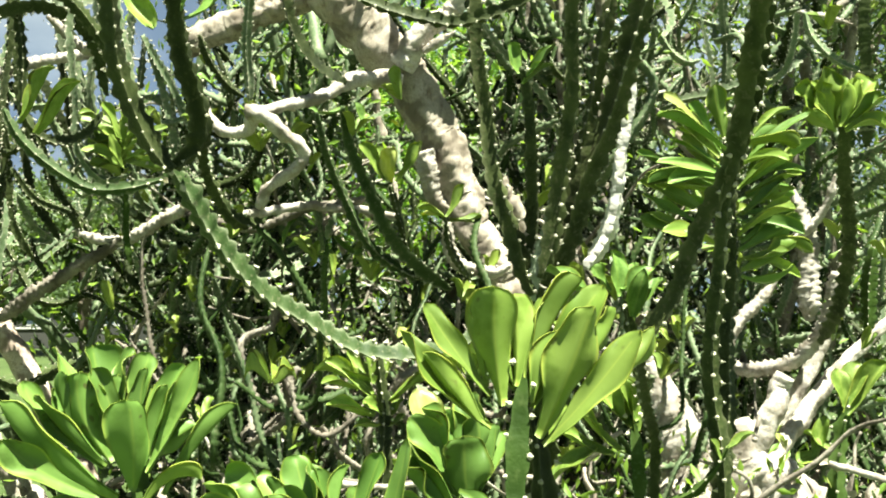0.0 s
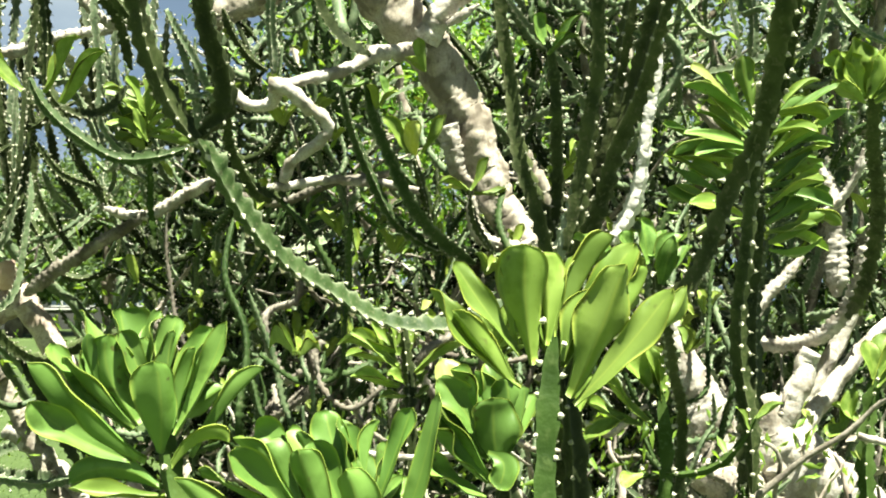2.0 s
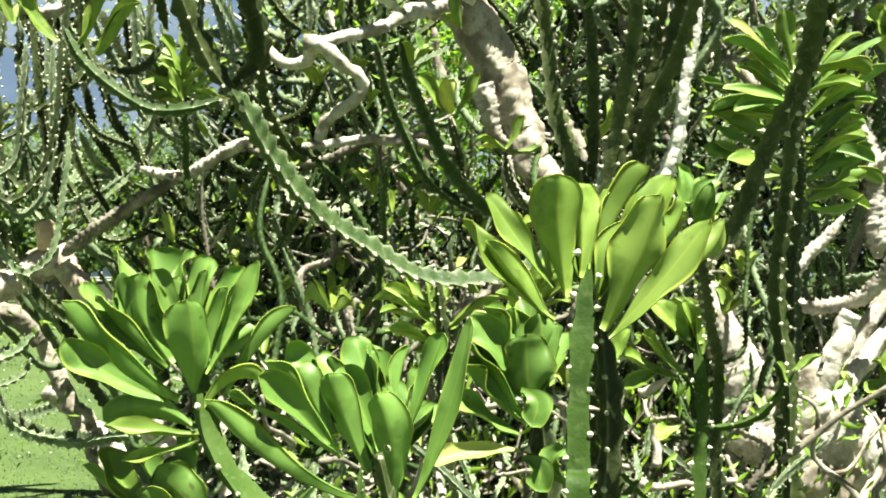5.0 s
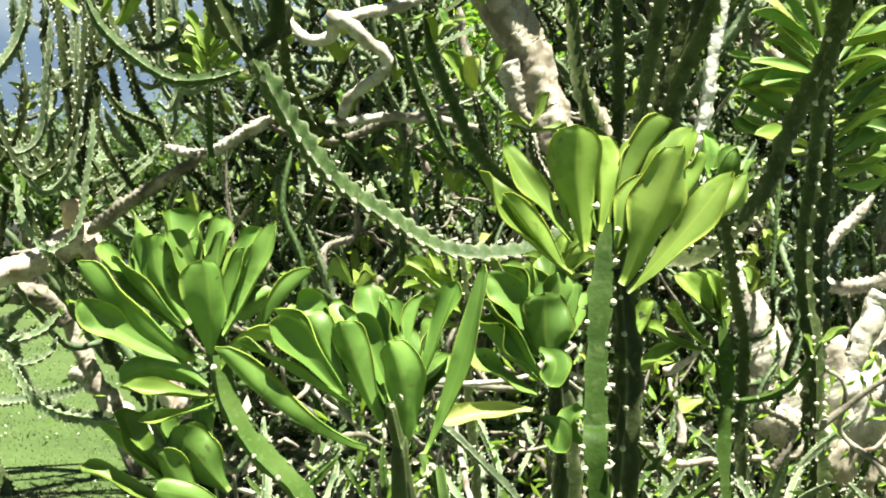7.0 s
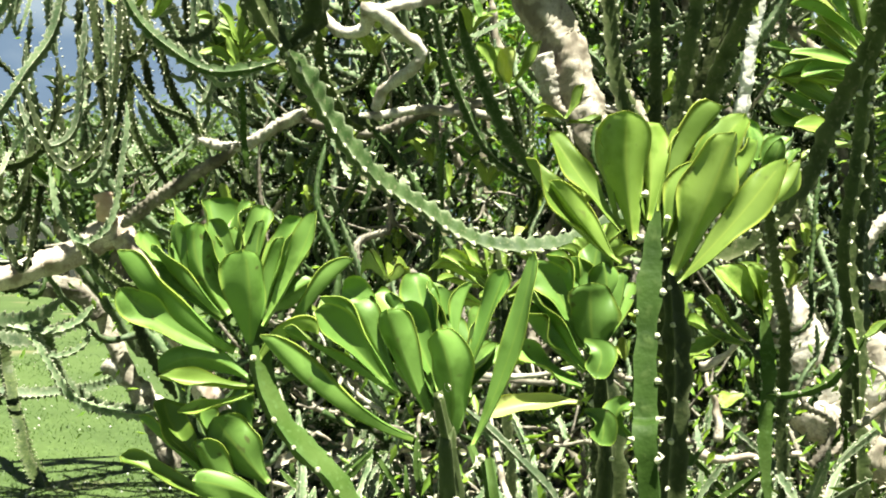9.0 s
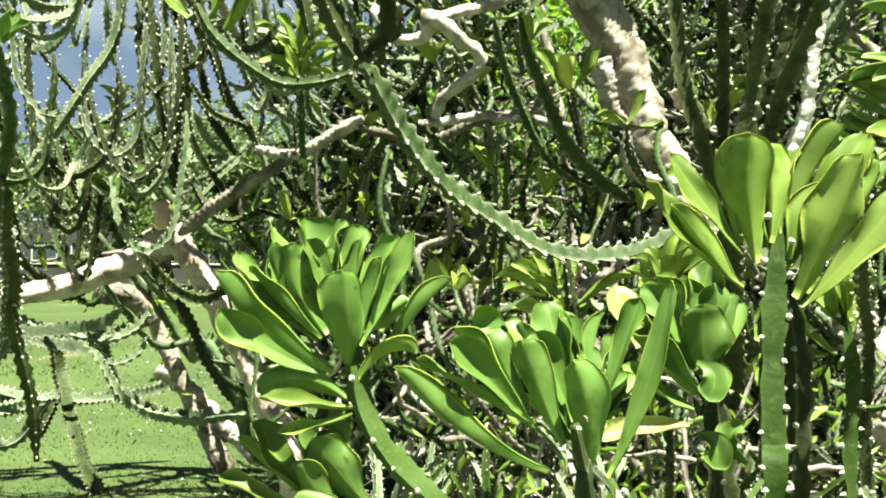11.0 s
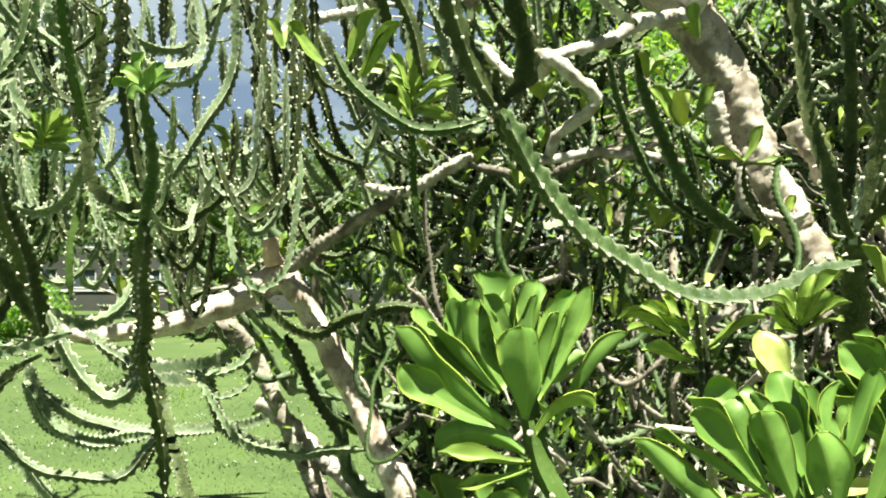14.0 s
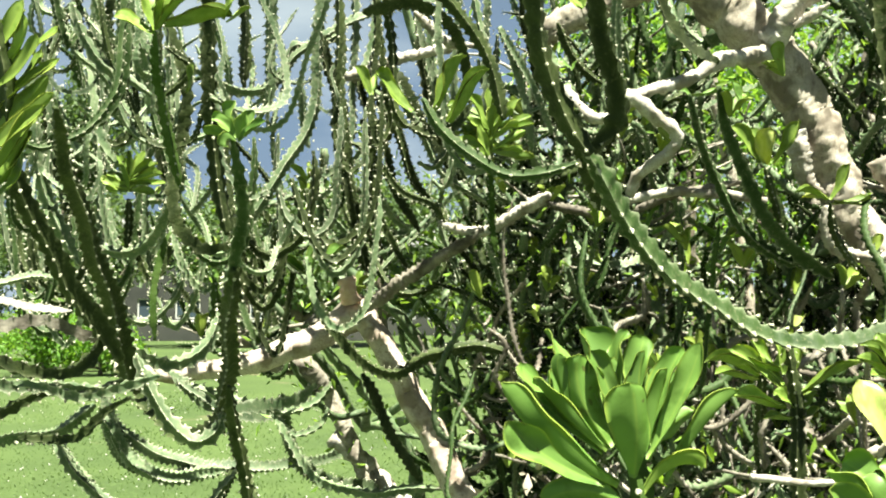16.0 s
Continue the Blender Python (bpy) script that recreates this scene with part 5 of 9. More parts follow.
b_pc = limb(old, [(0.186, 5.215, 2.148, 0.041), (0.263, 5.226, 2.02, 0.038), (0.315, 5.234, 1.892, 0.036)], BARK_TAN, 45, "branch")
b_t2 = limb(old, [(0.831, 5.131, 1.405, 0.032), (0.881, 5.140, 1.244, 0.068), (0.955, 5.151, 1.047, 0.109), (1.034, 5.162, 0.862, 0.124), (1.146, 5.174, 0.702, 0.136), (1.294, 5.186, 0.578, 0.138)], BARK, 46, "trunk", rough=0.045, lump=0.01, sides=44, step=0.009, scars=0.0025)
b_t3 = limb(old, [(2.037, 5.438, 1.543, 0.025), (1.796, 5.356, 1.335, 0.032), (1.584, 5.259, 1.136, 0.039), (1.397, 5.136, 0.923, 0.045), (1.266, 5.018, 0.745, 0.050)], BARK, 47, "trunk", rough=0.045, lump=0.01, sides=44, step=0.009, scars=0.0025)
b_t4 = limb(old, [(1.804, 5.392, 1.778, 0.030), (1.735, 5.392, 1.543, 0.034), (1.652, 5.388, 1.334, 0.036), (1.515, 5.378, 1.076, 0.040), (1.401, 5.353, 0.846, 0.042)], BARK, 48, "branch", rough=0.045, lump=0.01, sides=44, step=0.009, scars=0.0025)
b_t5 = limb(old, [(1.225, 5.113, 1.076, 0.061), (1.257, 5.120, 0.942, 0.108), (1.330, 5.129, 0.808, 0.153), (1.465, 5.140, 0.686, 0.162), (1.648, 5.154, 0.552, 0.153), (1.759, 5.170, 0.295, 0.153), (1.779, 5.200, 0.148, 0.161), (1.769, 5.220, -0.030, 0.168)], BARK, 49, "trunk", rough=0.045, lump=0.01, sides=44, step=0.009, scars=0.0025)
b_t7 = limb(old, [(0.882, 5.057, 0.788, 0.056), (1.039, 5.068, 0.712, 0.092), (1.221, 5.081, 0.615, 0.109), (1.402, 5.093, 0.536, 0.111)], BARK_TAN, 53, "branch", rough=0.045, lump=0.01, sides=44, step=0.009, scars=0.0025)
b_t6 = limb(old, [(1.266, 5.093, 0.884, 0.063), (1.329, 5.090, 1.030, 0.056), (1.392, 5.089, 1.152, 0.049), (1.436, 5.086, 1.274, 0.041)], BARK, 50, "branch", rough=0.045, lump=0.01, sides=44, step=0.009, scars=0.0025)
b_tp = limb(old, [(-1.262, 5.2, 2.76, 0.065), (-1.11, 5.213, 2.849, 0.067), (-0.957, 5.23, 2.906, 0.068), (-0.803, 5.241, 2.966, 0.07), (-0.594, 5.241, 3.071, 0.073)], BARK_TAN, 51, "branch", rough=0.16, lump=0.02, sides=44, step=0.009, scars=0.010)
b_tq = knobby(old, [(-2.176, 5.032, 2.583, 0.033), (-2.022, 5.088, 2.625, 0.031), (-1.886, 5.13, 2.676, 0.028), (-1.746, 5.171, 2.721, 0.026), (-1.628, 5.207, 2.736, 0.025)], BARK, 52)
b_m1 = stem(old, [(-0.556, 4.591, 2.347, 0.022), (-0.529, 4.657, 2.197, 0.024), (-0.455, 4.733, 2.02, 0.026), (-0.367, 4.804, 1.838, 0.028), (-0.228, 4.861, 1.722, 0.029), (-0.086, 4.9, 1.688, 0.031)], STEM_ARC, 53, pitch=0.048, per=4, round_cushion=True)
b_m2 = stem(old, [(-0.444, 4.501, 2.353, 0.026), (-0.422, 4.584, 2.209, 0.029), (-0.357, 4.68, 2.037, 0.032), (-0.27, 4.763, 1.882, 0.035), (-0.168, 4.836, 1.745, 0.038), (-0.014, 4.902, 1.652, 0.042)], STEM_ARC, 54, ribs=3, pitch=0.048, per=4, round_cushion=True, tooth_depth=0.34)
b_m3 = stem(old, [(-0.949, 4.228, 2.24, 0.03), (-0.95, 4.432, 2.054, 0.032), (-0.893, 4.589, 1.926, 0.034), (-0.778, 4.716, 1.913, 0.035)], STEM, 55, pitch=0.048, per=4, round_cushion=True)
b_m4 = stem(old, [(-0.839, 4.638, 2.403, 0.024), (-0.841, 4.6, 2.58, 0.024), (-0.822, 4.548, 2.798, 0.024), (-0.815, 4.471, 3.049, 0.024)], STEM_GREY, 56, ribs=5, pitch=0.03)
b_m5 = stem(old, [(-0.453, 4.68, 2.48, 0.028), (-0.565, 4.648, 2.567, 0.028), (-0.652, 4.604, 2.697, 0.028), (-0.713, 4.541, 2.887, 0.028)], STEM, 57, ribs=3)
b_m6 = stem(old, [(-1.303, 4.65, 2.29, 0.031), (-1.377, 4.571, 2.576, 0.031), (-1.473, 4.504, 2.72, 0.031), (-1.642, 4.406, 2.851, 0.031)], STEM, 58)
leaf(b_m1, (-0.562, 4.64, 2.356), (-0.437, 4.651, 2.376), 0.035, (0.1, -0.23, 1.09))
leaf(b_m1, (-0.558, 4.642, 2.345), (-0.589, 4.632, 2.378), 0.035, (0.56, -0.64, 0.69))
leaf(b_m2, (-0.367, 4.518, 2.3), (-0.388, 4.502, 2.376), 0.063, (0.46, -0.54, 0.74))
b_y1 = stem(old, [(-0.269, 4.812, 2.076, 0.019), (-0.24, 4.849, 1.96, 0.022), (-0.206, 4.889, 1.819, 0.026)], STEM, 59, pitch=0.03)
leaf(b_y1, (-0.294, 4.758, 2.093), (-0.386, 4.728, 2.249), 0.071, (0.11, -0.7, 0.82), 2)
leaf(b_y1, (-0.271, 4.76, 2.088), (-0.267, 4.692, 2.22), 0.096, (-0.08, -0.63, 0.88), 1)
leaf(b_y1, (-0.247, 4.761, 2.089), (-0.141, 4.744, 2.256), 0.071, (-0.32, -0.6, 0.73), 2)
leaf(b_y1, (-0.271, 4.76, 2.088), (-0.324, 4.775, 2.242), 0.061, (0.42, -0.49, 0.77), 2)
b_y2 = stem(old, [(-0.035, 4.686, 1.922, 0.018), (-0.012, 4.738, 1.81, 0.021), (0.057, 4.802, 1.673, 0.024)], STEM, 60, ribs=3, pitch=0.03)
leaf(b_y2, (-0.046, 4.685, 1.933), (-0.161, 4.677, 1.979), 0.050, (0.07, -0.23, 0.93), 2)
leaf(b_y2, (-0.035, 4.685, 1.934), (0.034, 4.672, 2.071), 0.055, (-0.27, -0.52, 0.59), 2)
leaf(b_y2, (-0.023, 4.686, 1.927), (0.108, 4.685, 1.94), 0.045, (-0.28, -0.36, 0.96), 2)
leaf(b_y2, (-0.03, 4.687, 1.917), (0.092, 4.718, 1.913), 0.040, (-0.22, -0.43, 0.92), 2)
leaf(b_y2, (-0.058, 4.684, 1.945), (-0.14, 4.73, 1.961), 0.045, (0.09, -0.39, 0.97), 1)
b_l1 = stem(left, [(-2.192, 2.615, 1.935, 0.027), (-2.214, 2.723, 1.815, 0.029), (-2.22, 2.826, 1.7, 0.032), (-2.21, 2.939, 1.579, 0.035), (-2.181, 3.042, 1.483, 0.038), (-2.165, 3.143, 1.347, 0.041)], STEM, 61, pitch=0.048, per=4, round_cushion=True, tooth_depth=0.34)
b_l2 = stem(left, [(-2.143, 2.751, 2.045, 0.024), (-2.265, 2.997, 1.927, 0.029), (-2.377, 3.284, 1.768, 0.034), (-2.463, 3.548, 1.596, 0.04), (-2.543, 3.802, 1.398, 0.046), (-2.613, 4.031, 1.188, 0.052)], STEM, 62, pitch=0.048, per=4, round_cushion=True, tooth_depth=0.34)
b_l3 = stem(left, [(-1.72, 2.967, 1.985, 0.021), (-1.737, 3.037, 1.867, 0.023), (-1.757, 3.102, 1.744, 0.026), (-1.807, 3.165, 1.583, 0.029)], STEM_ARC, 63, ribs=3, pitch=0.048, per=4, round_cushion=True)
b_l3b = stem(left, [(-1.786, 3.118, 1.614, 0.028), (-1.932, 3.406, 1.447, 0.032), (-2.051, 3.662, 1.271, 0.036), (-2.18, 3.861, 1.108, 0.039), (-2.342, 3.971, 1.037, 0.042), (-2.562, 4.117, 1.097, 0.045), (-2.737, 4.248, 1.183, 0.048)], STEM, 64, pitch=0.048, per=4, round_cushion=True, tooth_depth=0.34)
b_l3c = stem(left, [(-2.004, 3.563, 1.259, 0.027), (-2.012, 3.641, 1.103, 0.026), (-2.02, 3.728, 0.902, 0.025), (-2.026, 3.807, 0.696, 0.025)], STEM, 65, pitch=0.048, per=4, round_cushion=True)
blade(b_l3, (-1.712, 2.964, 1.967), (-1.748, 2.946, 1.989), (-1.793, 2.929, 1.994), 0.041, (-0.14, 0.70, 0.73))
blade(b_l3, (-1.713, 2.966, 1.976), (-1.741, 2.953, 2.018), (-1.773, 2.942, 2.033), 0.041, (0.71, -0.71, 0.23))
blade(b_l3, (-1.713, 2.972, 1.980), (-1.722, 2.972, 2.032), (-1.718, 2.973, 2.084), 0.047, (-0.21, -0.86, -0.16))
blade(b_l3, (-1.706, 2.965, 1.975), (-1.690, 2.958, 2.017), (-1.675, 2.954, 2.053), 0.041, (-0.92, 0.53, 0.32))
blade(b_l3, (-1.705, 2.971, 1.968), (-1.678, 2.977, 1.992), (-1.632, 2.986, 2.026), 0.028, (-0.12, -0.75, 0.44))
blade(b_l3, (-1.708, 2.961, 1.967), (-1.725, 2.945, 1.973), (-1.731, 2.935, 1.948), 0.037, (-0.57, 0.70, 0.59))
blade(b_l3, (-1.712, 2.978, 1.978), (-1.708, 2.990, 2.011), (-1.675, 3.005, 2.060), 0.034, (-0.05, -0.88, 0.11))
b_l4 = stem(left, [(-2.214, 4.016, 1.756, 0.032), (-2.31, 3.976, 1.734, 0.032), (-2.388, 3.938, 1.796, 0.032), (-2.412, 3.921, 1.922, 0.032), (-2.385, 3.92, 2.111, 0.031), (-2.363, 3.902, 2.34, 0.031), (-2.393, 3.844, 2.562, 0.031)], STEM, 66, ribs=3, pitch=0.048, per=4, round_cushion=True)
b_l4b = stem(left, [(-2.387, 3.958, 2.031, 0.031), (-2.483, 4.034, 1.891, 0.029), (-2.601, 4.086, 1.765, 0.028), (-2.759, 4.095, 1.728, 0.027), (-2.889, 4.1, 1.792, 0.026)], STEM_GREY, 67, pitch=0.048, per=4, round_cushion=True)
b_l5 = stem(left, [(-2.068, 3.465, 2.636, 0.029), (-2.074, 3.535, 2.389, 0.029), (-2.098, 3.572, 2.167, 0.029), (-2.08, 3.614, 1.961, 0.029), (-2.06, 3.645, 1.751, 0.029)], STEM, 68, pitch=0.048, per=4, round_cushion=True)
b_l6 = stem(left, [(-1.945, 2.934, 2.284, 0.018), (-1.961, 3, 2.146, 0.02), (-1.974, 3.063, 1.992, 0.021), (-1.962, 3.122, 1.866, 0.022)], STEM_YOUNG, 69, ribs=3, pitch=0.03)
leaf(b_l6, (-1.953, 2.932, 2.276), (-2.033, 2.871, 2.327), 0.079, (0.13, -0.61, 0.91), 2)
leaf(b_l6, (-1.945, 2.934, 2.284), (-1.902, 2.914, 2.429), 0.065, (-0.43, -0.62, 0.73), 2)
leaf(b_l6, (-1.938, 2.936, 2.292), (-1.837, 2.957, 2.404), 0.065, (-0.23, -0.55, 0.81), 2)
leaf(b_l6, (-1.923, 2.942, 2.301), (-1.757, 3.009, 2.364), 0.047, (-0.52, -0.6, 0.75), 2)
leaf(b_l6, (-1.945, 2.934, 2.284), (-1.977, 2.939, 2.409), 0.065, (0.38, -0.55, 0.62), 2)
leaf(b_l6, (-1.884, 3.007, 2.119), (-1.863, 2.998, 2.205), 0.047, (-0.26, -0.49, 0.77), 2)
leaf(b_l6, (-1.769, 3.016, 2.318), (-1.706, 3.031, 2.366), 0.072, (-0.01, -0.25, 0.88), 2)
leaf(b_l6, (-1.775, 3.011, 2.325), (-1.731, 3.007, 2.41), 0.072, (-0.31, -0.68, 0.89), 2)
b_l7 = stem(left, [(-2.305, 2.771, 2.001, 0.012), (-2.282, 2.815, 1.964, 0.012), (-2.252, 2.856, 1.95, 0.013), (-2.21, 2.901, 1.977, 0.014), (-2.167, 2.945, 2.024, 0.014), (-2.124, 2.986, 2.098, 0.015), (-2.099, 3.009, 2.171, 0.016), (-2.101, 3.015, 2.305, 0.017), (-2.11, 3.01, 2.505, 0.019)], STEM_ARC, 70, ribs=5, pitch=0.03)
b_la = stem(left, [(-2.481, 2.811, 1.419, 0.027), (-2.4, 2.903, 1.354, 0.027), (-2.335, 2.971, 1.316, 0.026), (-2.262, 3.043, 1.317, 0.026), (-2.214, 3.098, 1.382, 0.025), (-2.209, 3.119, 1.457, 0.025)], STEM, 71, pitch=0.048, per=4, round_cushion=True)
b_lb = stem(left, [(-2.666, 3.048, 1.481, 0.026), (-2.563, 3.125, 1.455, 0.025), (-2.456, 3.2, 1.464, 0.024), (-2.342, 3.272, 1.425, 0.023), (-2.268, 3.317, 1.411, 0.022)], BARK_DRY, 72, ribs=3, pitch=0.048, per=4, round_cushion=True)
b_lc = stem(left, [(-2.901, 3.362, 1.236, 0.031), (-2.821, 3.49, 1.248, 0.031), (-2.718, 3.633, 1.226, 0.03), (-2.617, 3.76, 1.216, 0.03), (-2.559, 3.835, 1.254, 0.03)], STEM_GREY, 73, pitch=0.048, per=4, round_cushion=True)
b_ld = stem(left, [(-2.641, 3.909, 1.395, 0.035), (-2.56, 4.018, 1.308, 0.034), (-2.471, 4.12, 1.305, 0.033), (-2.397, 4.212, 1.369, 0.031), (-2.382, 4.276, 1.503, 0.03)], STEM_GREY, 74, pitch=0.048, per=4, round_cushion=True)
b_le = stem(left, [(-2.693, 4.448, 1.242, 0.034), (-2.571, 4.57, 1.106, 0.035), (-2.421, 4.701, 1.088, 0.035), (-2.284, 4.816, 1.119, 0.035), (-2.206, 4.887, 1.179, 0.036)], STEM_GREY, 75, ribs=3)
b_lf = stem(left, [(-2.121, 4.675, 3.048, 0.036), (-2.145, 4.711, 2.711, 0.033), (-2.155, 4.721, 2.539, 0.031), (-2.174, 4.721, 2.39, 0.03), (-2.212, 4.708, 2.241, 0.029), (-2.288, 4.672, 2.115, 0.028), (-2.351, 4.637, 2.003, 0.027), (-2.412, 4.6, 1.879, 0.026), (-2.48, 4.554, 1.768, 0.024)], STEM_GREY, 76)
b_lg = stem(left, [(-2.285, 5.125, 2.817, 0.033), (-2.254, 5.186, 2.611, 0.033), (-2.221, 5.232, 2.441, 0.034), (-2.213, 5.271, 2.214, 0.034), (-2.175, 5.317, 1.916, 0.035), (-2.126, 5.347, 1.698, 0.036)], STEM, 77, ribs=5)
b_lh = stem(left, [(-2.851, 4.915, 2.641, 0.025), (-2.767, 4.98, 2.583, 0.025), (-2.666, 5.045, 2.55, 0.026), (-2.56, 5.099, 2.56, 0.026), (-2.485, 5.127, 2.611, 0.026), (-2.431, 5.133, 2.719, 0.027), (-2.353, 5.155, 2.788, 0.027), (-2.225, 5.195, 2.858, 0.028), (-2.07, 5.241, 2.936, 0.029), (-1.811, 5.321, 3.001, 0.03), (-1.547, 5.383, 3.082, 0.031)], STEM_GREY, 78, ribs=3, pitch=0.03)
b_li = stem(left, [(-2.456, 4.881, 3.032, 0.035), (-2.473, 4.945, 2.786, 0.034), (-2.487, 4.999, 2.533, 0.033), (-2.555, 4.995, 2.402, 0.032)], STEM_GREY, 79)
b_lj = stem(left, [(-2.486, 4.445, 1.644, 0.024), (-2.479, 4.452, 1.48, 0.029), (-2.507, 4.435, 1.339, 0.034)], STEM_YOUNG, 80)
leaf(b_lj, (-2.486, 4.446, 1.62), (-2.501, 4.437, 1.679), 0.036, (0.5, -0.48, 0.68))
b_lk = stem(left, [(-2.084, 2.344, 2.306, 0.032), (-2.072, 2.421, 2.08, 0.034), (-2.071, 2.46, 1.894, 0.035)], STEM, 81, ribs=3, pitch=0.048, per=4, round_cushion=True, tooth_depth=0.34)
b_ll = stem(left, [(-2.248, 4.878, 1.656, 0.033), (-2.171, 4.93, 1.454, 0.033), (-2.032, 4.997, 1.277, 0.032), (-1.89, 5.055, 1.213, 0.032), (-1.749, 5.117, 1.301, 0.032), (-1.579, 5.178, 1.34, 0.031), (-1.406, 5.232, 1.322, 0.031)], STEM, 82)
leaf(b_ll, (-2.277, 4.974, 1.659), (-2.418, 4.911, 1.774), 0.045, (0.75, -0.72, 0.45))
leaf(b_ll, (-2.268, 4.978, 1.66), (-2.266, 4.97, 1.819), 0.056, (-0.21, -0.6, 0.72))
leaf(b_ll, (-2.258, 4.981, 1.66), (-2.139, 5.019, 1.81), 0.045, (-0.68, -0.48, 0.49))
b_lm = stem(left, [(-3.589, 5.441, 1.475, 0.049), (-3.686, 5.372, 1.798, 0.047), (-3.772, 5.286, 2.146, 0.044), (-3.808, 5.172, 2.657, 0.04), (-3.705, 5.152, 2.997, 0.037)], STEM, 83)
b_ln = stem(left, [(-2.212, 5.525, 1.198, 0.034), (-2.071, 5.549, 0.92, 0.034), (-1.928, 5.561, 0.674, 0.034)], STEM, 84, ribs=3)
b_na = stem(far, [(-4.375, 6.697, 0.962, 0.053), (-4.271, 6.771, 0.723, 0.053), (-4.045, 6.917, 0.558, 0.051), (-3.766, 7.091, 0.484, 0.05), (-3.479, 7.263, 0.473, 0.049), (-3.181, 7.428, 0.501, 0.048), (-2.978, 7.539, 0.571, 0.047)], STEM_GREY, 85)
b_nb = stem(far, [(-4.497, 6.359, 0.722, 0.056), (-4.353, 6.42, 0.495, 0.052), (-4.191, 6.483, 0.286, 0.048), (-4.024, 6.538, 0.077, 0.045)], STEM_GREY, 86)
b_nc = stem(far, [(-4.902, 6.068, 0.69, 0.052), (-4.694, 6.27, 0.726, 0.052), (-4.496, 6.448, 0.766, 0.053), (-4.35, 6.591, 0.916, 0.053)], STEM_GREY, 87, ribs=3)
b_nd = stem(far, [(-3.751, 7.258, 0.937, 0.055), (-3.683, 7.256, 0.598, 0.056), (-3.42, 6.89, 0.36, 0.054), (-3.26, 6.7, 0.18, 0.055), (-3.1, 6.55, 0.04, 0.057), (-3.05, 6.5, -0.03, 0.058)], STEM, 88, tip=False)
b_ne = limb(far, [(-3.143, 7.106, 1.326, 0.044), (-3.025, 7.164, 1.032, 0.049), (-2.885, 7.216, 0.701, 0.055), (-2.74, 7.253, 0.41, 0.059), (-2.61, 7.272, 0.122, 0.065), (-2.58, 7.302, 0.061, 0.068), (-2.59, 7.332, -0.03, 0.071)], BARK_DRY, 89, "branch", rough=0.07, lump=0.02, sides=44, step=0.009, scars=0.004)
b_nf = limb(far, [(-3.302, 6.927, 1.185, 0.073), (-3.121, 7.056, 1.145, 0.07), (-2.998, 7.146, 0.997, 0.067)], BARK_DRY, 90, "branch", rough=0.07, lump=0.02, sides=44, step=0.009, scars=0.004)
b_ng = stem(far, [(-4.367, 6.689, 0.819, 0.061), (-4.166, 6.771, 0.528, 0.058), (-3.942, 6.88, 0.432, 0.056), (-3.656, 7.03, 0.478, 0.053)], STEM_GREY, 91, ribs=5)
b_nh = stem(far, [(-2.882, 6.116, 1.032, 0.048), (-2.955, 6.381, 0.75, 0.051), (-2.898, 6.697, 0.497, 0.053), (-2.777, 6.972, 0.419, 0.055), (-2.669, 7.191, 0.378, 0.056)], STEM_GREY, 92)
b_ni = stem(far, [(-3.856, 6.548, 1.192, 0.051), (-3.747, 6.641, 1.014, 0.052), (-3.545, 6.786, 0.867, 0.053), (-3.308, 6.949, 0.859, 0.054), (-3.066, 7.12, 0.997, 0.056)], STEM_GREY, 93, ribs=3)
blade(b_lk, (-2.101, 2.416, 2.100), (-2.058, 2.420, 2.158), (-2.015, 2.423, 2.242), 0.041, (-0.01, -0.79, 0.11), 2)
blade(b_lk, (-2.106, 2.419, 2.081), (-2.069, 2.425, 2.139), (-2.017, 2.434, 2.221), 0.040, (0.01, -0.79, 0.13), 2)
blade(b_lk, (-2.133, 2.414, 2.060), (-2.042, 2.436, 2.119), (-2.024, 2.436, 2.213), 0.038, (-0.88, 0.57, 0.47), 2)
blade(b_lk, (-2.112, 2.422, 2.040), (-2.035, 2.443, 2.100), (-1.946, 2.465, 2.185), 0.038, (0.12, -0.77, 0.28), 2)
blade(b_lk, (-2.103, 2.407, 2.017), (-2.014, 2.407, 2.071), (-1.962, 2.400, 2.150), 0.035, (0.05, -0.79, 0.21), 2)
blade(b_lk, (-2.111, 2.431, 2.001), (-2.080, 2.448, 2.062), (-2.018, 2.469, 2.143), 0.041, (-0.88, 0.57, 0.47), 2)
blade(b_lk, (-2.134, 2.432, 1.981), (-2.054, 2.469, 2.044), (-2.010, 2.490, 2.134), 0.043, (-0.15, -0.68, 0.43), 2)
blade(b_lk, (-2.120, 2.426, 1.959), (-2.054, 2.446, 2.019), (-1.946, 2.474, 2.106), 0.036, (-0.08, -0.67, 0.49), 2)
blade(b_lk, (-2.134, 2.424, 1.939), (-2.075, 2.443, 1.998), (-1.962, 2.472, 2.100), 0.038, (0.12, -0.77, 0.29), 2)
blade(b_lk, (-2.114, 2.429, 1.918), (-2.040, 2.448, 1.977), (-1.970, 2.464, 2.065), 0.041, (-0.82, 0.59, 0.50), 2)
blade(b_lk, (-2.122, 2.436, 1.899), (-2.052, 2.465, 1.960), (-2.007, 2.483, 2.043), 0.033, (-0.88, 0.47, 0.56), 2)
blade(b_lk, (-2.120, 2.409, 1.874), (-2.018, 2.410, 1.929), (-1.920, 2.414, 2.011), 0.039, (-0.79, 0.60, 0.52), 2)
blade(b_lk, (-2.115, 2.411, 1.854), (-2.036, 2.404, 1.909), (-1.941, 2.406, 1.981), 0.036, (0.11, -0.78, 0.31), 2)
